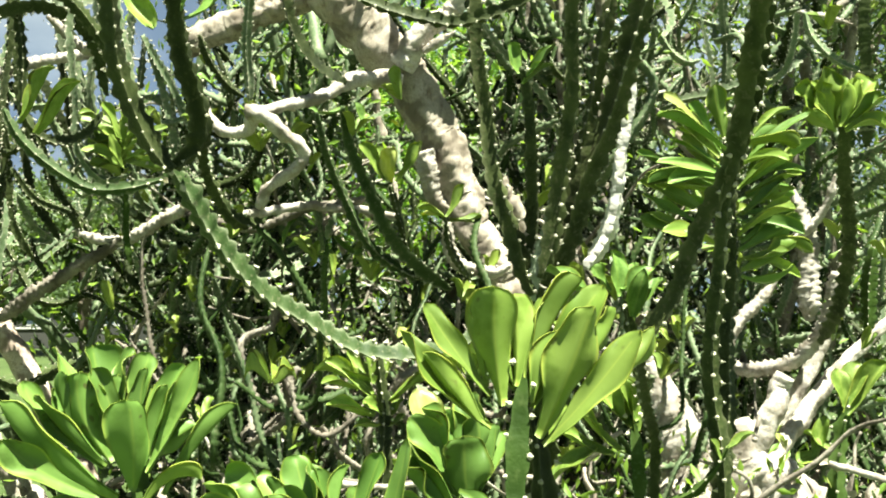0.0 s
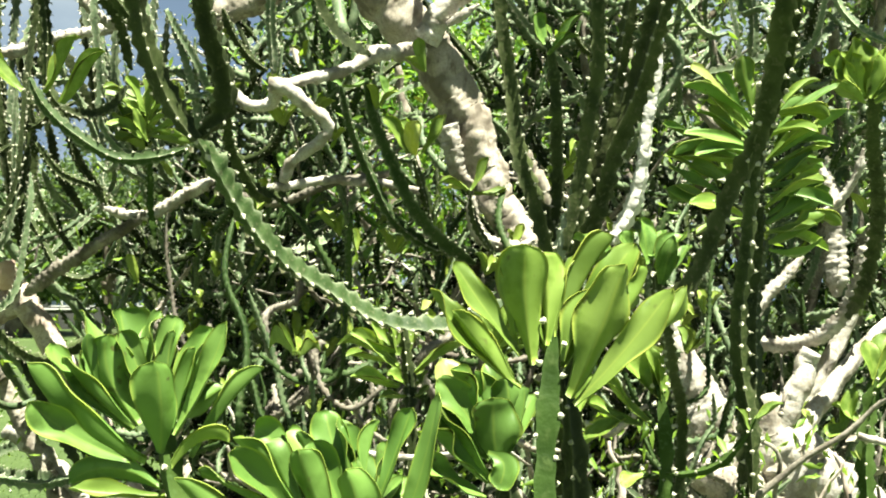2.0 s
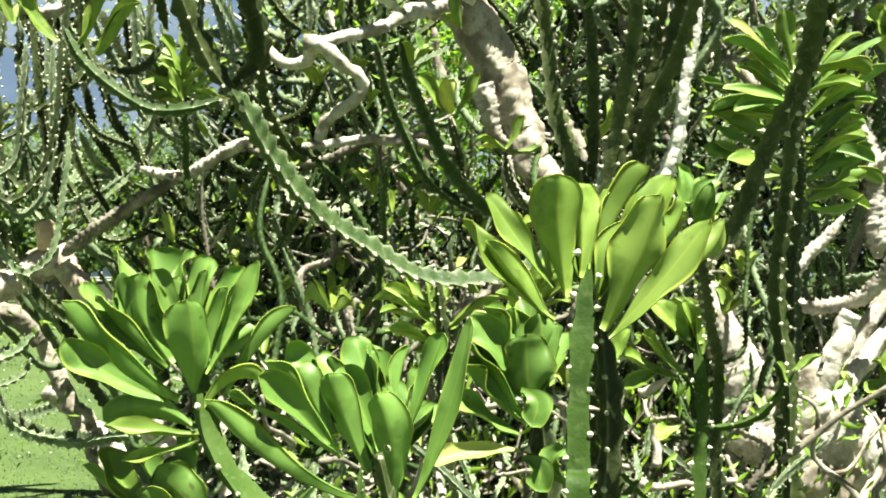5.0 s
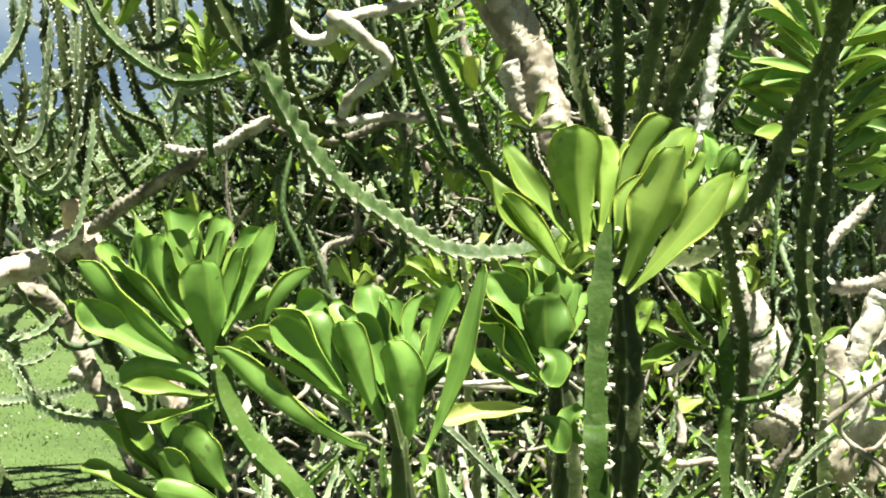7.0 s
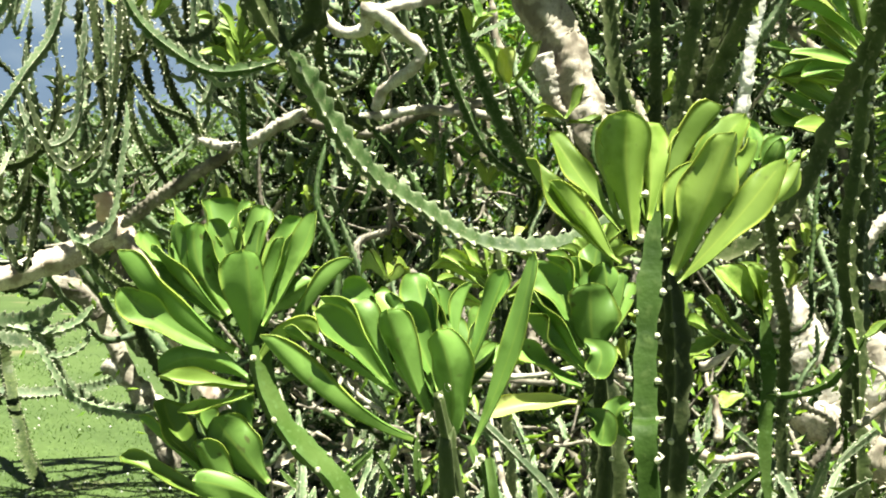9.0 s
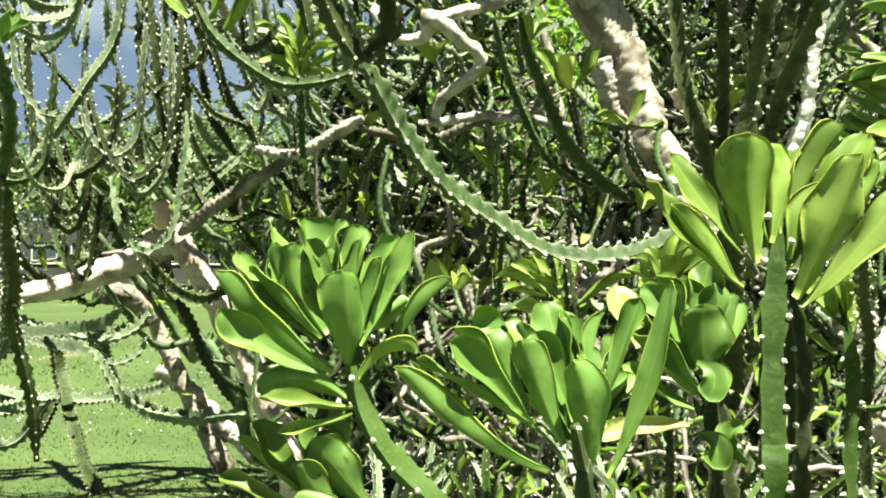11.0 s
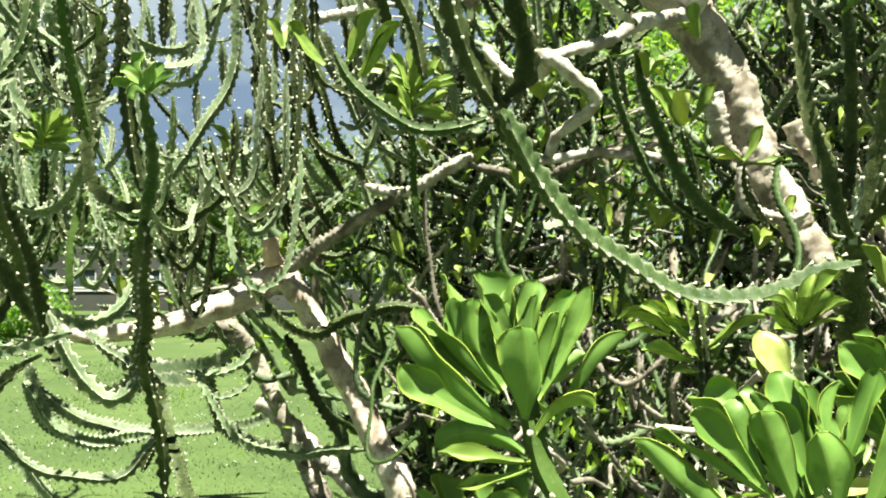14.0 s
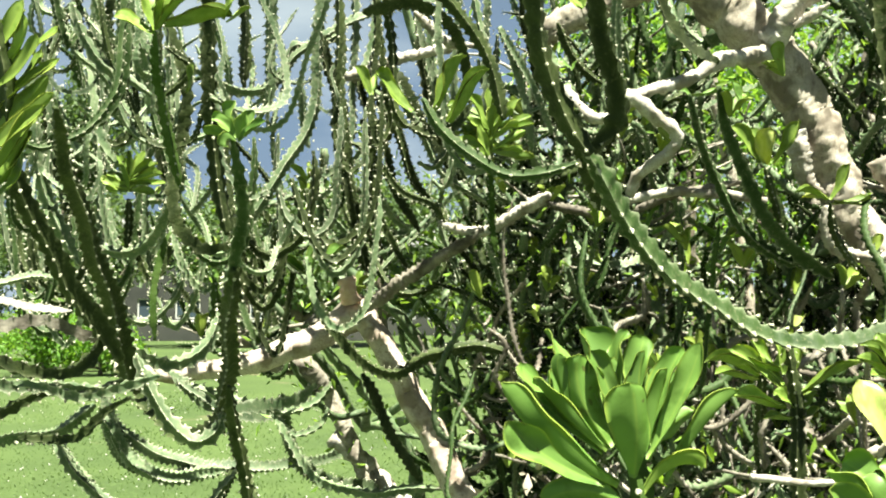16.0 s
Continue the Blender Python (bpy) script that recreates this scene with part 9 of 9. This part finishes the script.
# dry litter caught in the dead wood and lying below it
LITTER = material("dry_leaf", (0.33, 0.28, 0.22), (0.52, 0.47, 0.40), 9, rough=0.85, bump=0.3, third=(0.24, 0.17, 0.11))
vs, fs = [], []
for n in range(7500):
    y = low_rng.uniform(3.2, 7.2)
    p = np.array((low_rng.uniform(-0.3 * y, 0.42 * y), y, 0.02 if n % 2 or y < 4.4 else low_rng.uniform(0.05, 0.95) * low_rng.uniform(0.3, 1.0)))
    y = low_rng.standard_normal(3) * (1, 1, 0.5)
    y /= np.linalg.norm(y)
    x = np.cross(y, low_rng.standard_normal(3) + (0, 0, 1.5))
    x /= np.linalg.norm(x) + 1e-6
    z, L, o = np.cross(x, y), low_rng.uniform(0.025, 0.075) * (1.0 if n % 5 or p[1] < 4.4 else 1.7), len(vs)
    vs += [p, p + y * L * 0.5 + x * L * 0.22 + z * L * 0.15, p + y * L + z * L * 0.1, p + y * L * 0.5 - x * L * 0.22 + z * L * 0.15, p + y * L * 0.5 - z * L * 0.05]
    fs += [(o, o + 1, o + 4), (o + 1, o + 2, o + 4), (o + 2, o + 3, o + 4), (o + 3, o, o + 4)]
tagged(part("dry_litter", mesh_of("dry_litter", vs, fs), LITTER, old, "pale dry leaves and bark chips"), kind="stuff")


def joined(name, items, parent, label=""):
    """Many copies of meshes in one mesh, with their materials."""
    vs, fs, mi, mats, base = [], [], [], [], 0
    for me, m in items:
        co = np.empty(len(me.vertices) * 3)
        me.vertices.foreach_get("co", co)
        co = co.reshape(-1, 3) @ np.array(m.to_3x3()).T + np.array(m.translation)
        slots = []
        for q in me.materials:
            if q not in mats:
                mats.append(q)
            slots.append(mats.index(q))
        vs.append(co)
        for p in me.polygons:
            fs.append([base + v for v in p.vertices])
            mi.append(slots[p.material_index])
        base += len(co)
    out = mesh_of(name, np.vstack(vs).tolist(), fs)
    for q in mats:
        out.materials.append(q)
    out.polygons.foreach_set("material_index", mi)
    return part(name, out, None, parent, label)


sprouts = []
for n in range(190):
    line = boughs[n % len(boughs)]
    at = Vector(line[int(len(line) * tangle_rng.uniform(0.35, 0.999)), :3]) + Vector(tangle_rng.uniform(-0.3, 0.3, 3))
    at.y -= tangle_rng.uniform(0.2, 0.9)
    if n % 3 == 0:
        at = Vector((tangle_rng.uniform(-1.7, 1.6), tangle_rng.uniform(4.4, 5.6), tangle_rng.uniform(0.9, 2.4)))
    if at.z < 0.6 or (at.x < -0.3 * at.y and at.z < 1.3):
        continue
    lean = Vector((tangle_rng.uniform(-0.7, 0.7), tangle_rng.uniform(-0.7, 0.3), 1.0)).normalized()
    for q in range(int(tangle_rng.integers(2, 6))):
        g = tangle_rng.uniform(0, 6.28)
        way = (lean + Vector((math.cos(g), math.sin(g), 0)) * tangle_rng.uniform(0.3, 0.9)).normalized()
        z = (Vector((0, 0, 1.2)) - Vector((math.cos(g), math.sin(g), 0)))
        z = (z - way * z.dot(way)).normalized()
        x = way.cross(z)
        L = tangle_rng.uniform(0.07, 0.14)
        m = Matrix.Translation(at) @ Matrix((x, way, z)).transposed().to_4x4() @ Matrix.Diagonal((L * 0.36, L, L, 1))
        sprouts.append(((LEAVES_PALE, LEAVES_PALE, LEAVES)[q % 3][int(tangle_rng.integers(8))], m))
tagged(joined("sprouting_foliage", sprouts, old), "small tufts of bright green leaves at stem tips", kind="stuff")

if hang:
    tagged(joined("tangled_branches", hang, old), "dense tangle of thorny green and dry branches", kind="stuff")

# ---- the ground ----
GRASS = material("lawn", (0.035, 0.060, 0.012), (0.054, 0.085, 0.019), 0.5, rough=0.8, bump=0.6, detail_scale=22, third=(0.085, 0.128, 0.038), vary=0.0)
gn, gl = GRASS.node_tree.nodes, GRASS.node_tree.links
g_patch = gn.new("ShaderNodeTexNoise")
g_patch.inputs["Scale"].default_value, g_patch.inputs["Detail"].default_value = 0.55, 6.0
g_rp = gn.new("ShaderNodeValToRGB")
g_rp.color_ramp.elements[0].position, g_rp.color_ramp.elements[1].position = 0.64, 0.76
g_mix = gn.new("ShaderNodeMixRGB")
g_mix.inputs["Color2"].default_value = (0.16, 0.14, 0.08, 1)
g_co = gn.new("ShaderNodeTexCoord")
gl.new(g_co.outputs["Object"], g_patch.inputs["Vector"])
gl.new(g_patch.outputs["Fac"], g_rp.inputs["Fac"])
g_old = gn["Principled BSDF"].inputs["Base Color"].links[0].from_socket
gl.new(g_rp.outputs["Color"], g_mix.inputs["Fac"])
gl.new(g_old, g_mix.inputs["Color1"])
gl.new(g_mix.outputs["Color"], gn["Principled BSDF"].inputs["Base Color"])
verts, faces = [], []
rings = [0.0, 1, 2, 3, 4, 5, 6, 7, 8, 9, 10, 12, 14, 17, 20, 25, 30, 40, 60, 90, 150, 300, 700, 2000]
spokes = 64


def lie(x, y):
    """Height of the lawn."""
    return 0.03 * noise.noise(Vector((x, y, 0)) * 0.5) if math.hypot(x, y) < 90 else 0.0


for i, r in enumerate(rings):
    for k in range(spokes):
        a = 2 * math.pi * k / spokes
        x, y = -1 + r * math.cos(a), 4 + r * math.sin(a)
        verts.append((x, y, lie(x, y)))
    if i:
        for k in range(spokes):
            a, b = (i - 1) * spokes + k, (i - 1) * spokes + (k + 1) % spokes
            faces.append((a, b, b + spokes, a + spokes) if i > 1 else (a, b + spokes, a + spokes))
ground = part("ground", mesh_of("ground", verts, faces), GRASS)
tagged(ground, "bright green mown lawn with a few worn bare patches", "lawn", kind="structure")

grass_rng = np.random.default_rng(3)
BLADE = material("grass_blade", (0.038, 0.068, 0.017), (0.060, 0.098, 0.028), 2, rough=0.6, bump=0, through_light=(0.2, 0.32, 0.06), amount=0.3, vary=0.0)
vs, fs = [], []
for i in range(26000):
    d = 6.5 + 16 * grass_rng.uniform() ** 1.6
    a = grass_rng.uniform(0.12, 0.66)
    x, y = -d * math.sin(a), d * math.cos(a)
    h, w, g = grass_rng.uniform(0.014, 0.038), grass_rng.uniform(0.004, 0.009) * (0.6 + d * 0.06), grass_rng.uniform(0, 3.14)
    z, o = lie(x, y) - 0.012, len(vs)
    dx, dy = math.cos(g) * w, math.sin(g) * w
    lx, ly = grass_rng.uniform(-0.03, 0.03, 2)
    vs += [(x - dx, y - dy, z), (x + dx, y + dy, z), (x + lx * 0.5 + dx * 0.6, y + ly * 0.5 + dy * 0.6, z + h * 0.6), (x + lx, y + ly, z + h)]
    fs += [(o, o + 1, o + 2), (o, o + 2, o + 3)]
tagged(part("grass", mesh_of("grass", vs, fs), BLADE), "short bright green lawn grass", "grass", kind="stuff")
PETAL = material("white_petal", (0.45, 0.46, 0.40), (0.55, 0.55, 0.5), 20, rough=0.7, bump=0)
vs, fs = [], []
for i in range(800):
    d = 6.8 + 16 * grass_rng.uniform() ** 1.4
    a = grass_rng.uniform(0.14, 0.64)
    x, y = -d * math.sin(a), d * math.cos(a)
    if noise.noise(Vector((x, y, 3)) * 0.5) < -0.15:
        continue
    z, s, o = lie(x, y) + 0.03, grass_rng.uniform(0.006, 0.014), len(vs)
    vs += [(x - s, y, z), (x, y - s, z), (x + s, y, z), (x, y + s, z), (x, y, z + s), (x, y, z - s)]
    fs += [(o, o + 1, o + 4), (o + 1, o + 2, o + 4), (o + 2, o + 3, o + 4), (o + 3, o, o + 4), (o + 1, o, o + 5), (o + 2, o + 1, o + 5), (o + 3, o + 2, o + 5), (o, o + 3, o + 5)]
tagged(part("clover_flowers", mesh_of("clover_flowers", vs, fs), PETAL), "small white clover flowers scattered in the lawn", "flowers", kind="stuff")

# ---- trees and bushes behind ----
CROWN = material("tree_leaf", (0.060, 0.100, 0.042), (0.115, 0.165, 0.072), 0.8, rough=0.5, bump=0, through_light=(0.17, 0.27, 0.05), amount=0.35, vary=0.25)
CROWN_LIGHT = material("bush_leaf", (0.06, 0.14, 0.018), (0.115, 0.22, 0.032), 1.2, rough=0.5, bump=0, through_light=(0.3, 0.5, 0.05), amount=0.4, vary=0.2)
TRUNK = material("tree_bark", (0.10, 0.08, 0.06), (0.20, 0.17, 0.13), 3, rough=0.9, bump=1.0, detail_scale=20)


def tree(name, place_at, height, spread, trunk_r, leaves, size, mat, label, seed, low=0.25):
    """Tapered trunk, limbs and a loose crown of leaves in clumps about the limbs' ends."""
    rng = np.random.default_rng(seed)
    t = thing(name, place_at, label, "tree" if "tree" in name else "bush", "trees and bushes behind")
    base = Vector(place_at)
    top = base + Vector((rng.uniform(-0.1, 0.1) * height, rng.uniform(-0.1, 0.1) * height, height * 0.75))
    limb(t, [(*(base - Vector((0, 0, 0.1))), trunk_r * 1.3), (*base.lerp(top, 0.3), trunk_r), (*base.lerp(top, 0.65), trunk_r * 0.7), (*top, trunk_r * 0.3)], TRUNK, seed, "trunk", sides=9, step=height / 16)
    clumps = []
    for i in range(11):
        s = rng.uniform(low, 0.95)
        a = rng.uniform(0, 6.28)
        p = base.lerp(top, s)
        reach = spread * rng.uniform(0.45, 1.0) * (1.1 - 0.5 * s)
        q = p + Vector((math.cos(a) * reach, math.sin(a) * reach, rng.uniform(0.05, 0.3) * height))
        limb(t, [(*p, trunk_r * 0.45), (*(p.lerp(q, 0.5) - Vector((0, 0, 0.03 * height))), trunk_r * 0.3), (*q, trunk_r * 0.12)], TRUNK, seed + i, "limb", sides=6, step=height / 14)
        clumps += [(q, spread * rng.uniform(0.28, 0.5)), (p.lerp(q, 0.55), spread * rng.uniform(0.2, 0.4))]
    vs, fs = [], []
    for i in range(leaves):
        c, r = clumps[int(rng.integers(len(clumps)))]
        d = rng.standard_normal(3)
        d /= np.linalg.norm(d)
        p = np.array(c) + d * r * rng.uniform(0.25, 1.0) ** 0.5 * np.array((1, 1, 0.75))
        if p[2] < base.z + 0.1:
            continue
        y = rng.standard_normal(3) + np.array((0, 0, -0.3))
        y /= np.linalg.norm(y)
        x = np.cross(y, rng.standard_normal(3))
        x /= np.linalg.norm(x) + 1e-6
        z = np.cross(x, y)
        L = size * rng.uniform(0.6, 1.2)
        o = len(vs)
        vs += [p, p + y * L * 0.5 + x * L * 0.24 + z * L * 0.06, p + y * L, p + y * L * 0.5 - x * L * 0.24 + z * L * 0.06]
        fs += [(o, o + 1, o + 2), (o, o + 2, o + 3)]
    tagged(part("crown", mesh_of("crown", vs, fs, smooth=False), mat, t), kind="stuff")
    return t


for i, (x, y, h, w) in enumerate([(1.0, 9.6, 5.6, 1.9), (3.2, 9.2, 5.8, 2.0), (-0.9, 10.2, 5.2, 1.7), (2.2, 11.6, 6.6, 2.4), (-0.4, 12.6, 6.4, 2.2), (4.6, 11.0, 6.2, 2.2)]):
    tree("leafy_bush" if h < 5.7 else "broadleaf_tree", (x, y, 0), h, w, 0.07 if h < 5.7 else 0.12, 15000, 0.085, CROWN_LIGHT if i % 2 == 0 else CROWN, "dense green leafy bush behind the thorny stems" if h < 5.7 else "broad tree with dense green foliage on the lawn", 60 + i, low=0.06)
for i, (x, y, h, w) in enumerate([(-37, 47, 7.4, 5.0), (-16.5, 50, 7.4, 5), (-40, 44, 6.66, 4.0), (-12, 54, 6.66, 4.5), (-9, 46, 7.4, 5), (-44, 50, 6.29, 4.5), (-3, 52, 12, 6), (6, 48, 12, 6), (15, 50, 13, 6), (-50, 56, 8.14, 5), (-21.5, 46, 7.4, 5), (-31, 47, 12.5, 3.6), (-21, 52, 7.77, 5), (-38, 54, 8.14, 5), (-27.5, 44, 6.66, 3), (-19.5, 47, 6.66, 3.2), (-62, 98, 11.1, 7), (-52, 96, 10.4, 7), (-42, 98, 11.1, 7), (-32, 99, 10.4, 7), (-22, 97, 11.1, 7)]):
    tree("broadleaf_tree", (x, y, 0), h, w, 0.3, 8500, 0.36, CROWN, "large dark green tree far across the lawn", 80 + i, low=0.62 if 9 < i < 14 else 0.12)
for i, (x, y, h, w) in enumerate([(-16.6, 24, 1.7, 1.4), (-15.3, 24.6, 1.5, 1.3), (-17.6, 28, 1.7, 1.4)]):
    tree("leafy_bush", (x, y, 0), h, w, 0.05, 2600, 0.16, CROWN_LIGHT, "low bright green bush standing on the lawn", 140 + i, low=0.05)

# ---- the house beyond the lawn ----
# grey render, its colour darkened to hold the shade of the trees
PLASTER = material("shaded_grey_render", (0.035, 0.038, 0.035), (0.055, 0.056, 0.052), 0.7, rough=0.9, bump=0.3, detail_scale=8)
FRAME_WHITE = material("white_frame", (0.45, 0.45, 0.44), (0.55, 0.55, 0.54), 3, rough=0.5, bump=0)
ROOF = material("roof_sheet", (0.10, 0.10, 0.10), (0.15, 0.15, 0.15), 1.5, rough=0.7, bump=0.2)
PANE = bpy.data.materials.new("window_glass")
PANE.use_nodes = True
pb = PANE.node_tree.nodes["Principled BSDF"]
pb.inputs["Base Color"].default_value = (0.05, 0.07, 0.09, 1)
pb.inputs["Roughness"].default_value = 0.05
pb.inputs["Specular IOR Level"].default_value = 0.9


def box_mesh(name, sx, sy, sz, bevel=0.0):
    bm = bmesh.new()
    bmesh.ops.create_cube(bm, size=1.0)
    bmesh.ops.scale(bm, vec=(sx, sy, sz), verts=bm.verts)
    if bevel:
        bmesh.ops.bevel(bm, geom=bm.edges[:], offset=bevel, segments=2, affect="EDGES")
    me = bpy.data.meshes.new(name)
    bm.to_mesh(me)
    bm.free()
    return me


house = thing("house", (-30.3, 76.4, 0), "grey two-storey house with white framed windows beyond the lawn", "house")
HW, HD, HH = 31.0, 8.0, 6.0


def piece(name, me, mat, parent, x, y, z, label=""):
    ob = part(name, me, mat, None, label)
    ob.parent = parent
    ob.location = (x, y, z)
    return ob


holes = [(-13.2 + 2.4 * k, z) for k in range(12) for z in (1.75, 4.35)]
ww, wh = 1.6, 1.3
# front wall in strips round the openings
strips = []
zs = [0, 1.75 - wh / 2, 1.75 + wh / 2, 4.35 - wh / 2, 4.35 + wh / 2, HH]
for a, b in ((0, 1), (2, 3), (4, 5)):
    strips.append((0, (zs[a] + zs[b]) / 2, HW, zs[b] - zs[a]))
for zc in (1.75, 4.35):
    edges = [-HW / 2] + [q for k in range(12) for q in (-13.2 + 2.4 * k - ww / 2, -13.2 + 2.4 * k + ww / 2)] + [HW / 2]
    for k in range(0, len(edges), 2):
        strips.append(((edges[k] + edges[k + 1]) / 2, zc, edges[k + 1] - edges[k], wh))
bm = bmesh.new()
for x, z, sx, sz in strips:
    g = bmesh.ops.create_cube(bm, size=1.0)["verts"]
    bmesh.ops.scale(bm, vec=(sx, 0.3, sz), verts=g)
    bmesh.ops.translate(bm, vec=(x, -HD / 2, z), verts=g)
me = bpy.data.meshes.new("wall")
bm.to_mesh(me)
bm.free()
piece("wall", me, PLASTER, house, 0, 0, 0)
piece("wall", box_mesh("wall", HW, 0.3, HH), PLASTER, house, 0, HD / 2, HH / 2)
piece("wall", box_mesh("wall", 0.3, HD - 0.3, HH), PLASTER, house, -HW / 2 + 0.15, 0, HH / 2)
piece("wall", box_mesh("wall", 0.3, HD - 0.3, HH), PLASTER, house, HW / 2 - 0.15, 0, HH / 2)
rv = [(-HW / 2 - 0.5, -HD / 2 - 0.6, HH), (HW / 2 + 0.5, -HD / 2 - 0.6, HH), (HW / 2 + 0.5, HD / 2 + 0.6, HH), (-HW / 2 - 0.5, HD / 2 + 0.6, HH), (-HW / 2 + 2.5, 0, HH + 2.0), (HW / 2 - 2.5, 0, HH + 2.0)]
rv += [(x, y, z - 0.18) for x, y, z in rv[:4]]
piece("roof", mesh_of("roof", rv, [(0, 1, 5, 4), (1, 2, 5), (2, 3, 4, 5), (3, 0, 4), (0, 6, 7, 1), (1, 7, 8, 2), (2, 8, 9, 3), (3, 9, 6, 0), (9, 8, 7, 6)], smooth=False), ROOF, house, 0, 0, 0, "dark grey sheet roof")
bar_h, bar_v, glass = box_mesh("rail", ww, 0.1, 0.09), box_mesh("stile", 0.09, 0.1, wh - 0.18), box_mesh("pane", ww / 2 - 0.1, 0.02, wh - 0.2)
for m, mat in ((bar_h, FRAME_WHITE), (bar_v, FRAME_WHITE), (glass, PANE)):
    m.materials.append(mat)
for x, z in holes:
    w = new("window")
    w.parent, w.location = house, (x, -HD / 2, z)
    for dz in (-wh / 2 + 0.045, wh / 2 - 0.045):
        piece("rail", bar_h, None, w, 0, 0, dz)
    for dx in (-ww / 2 + 0.045, 0, ww / 2 - 0.045):
        piece("stile", bar_v, None, w, dx, 0, 0)
    for dx in (-ww / 4, ww / 4):
        piece("pane", glass, None, w, dx * 0.98, 0.02, 0)
wall_low = thing("garden_wall", (-27.0, 57.0, 0), "low pale rendered garden wall at the lawn's edge", "wall")
piece("wall", box_mesh("wall", 14, 0.3, 1.0, 0.02), PLASTER, wall_low, 0, 0, 0.5)
piece("coping", box_mesh("coping", 14.2, 0.42, 0.1, 0.02), FRAME_WHITE, wall_low, 0, 0, 1.05, "pale coping")
for ob in (house, wall_low):
    ob.rotation_euler = (0, 0, radians(27))
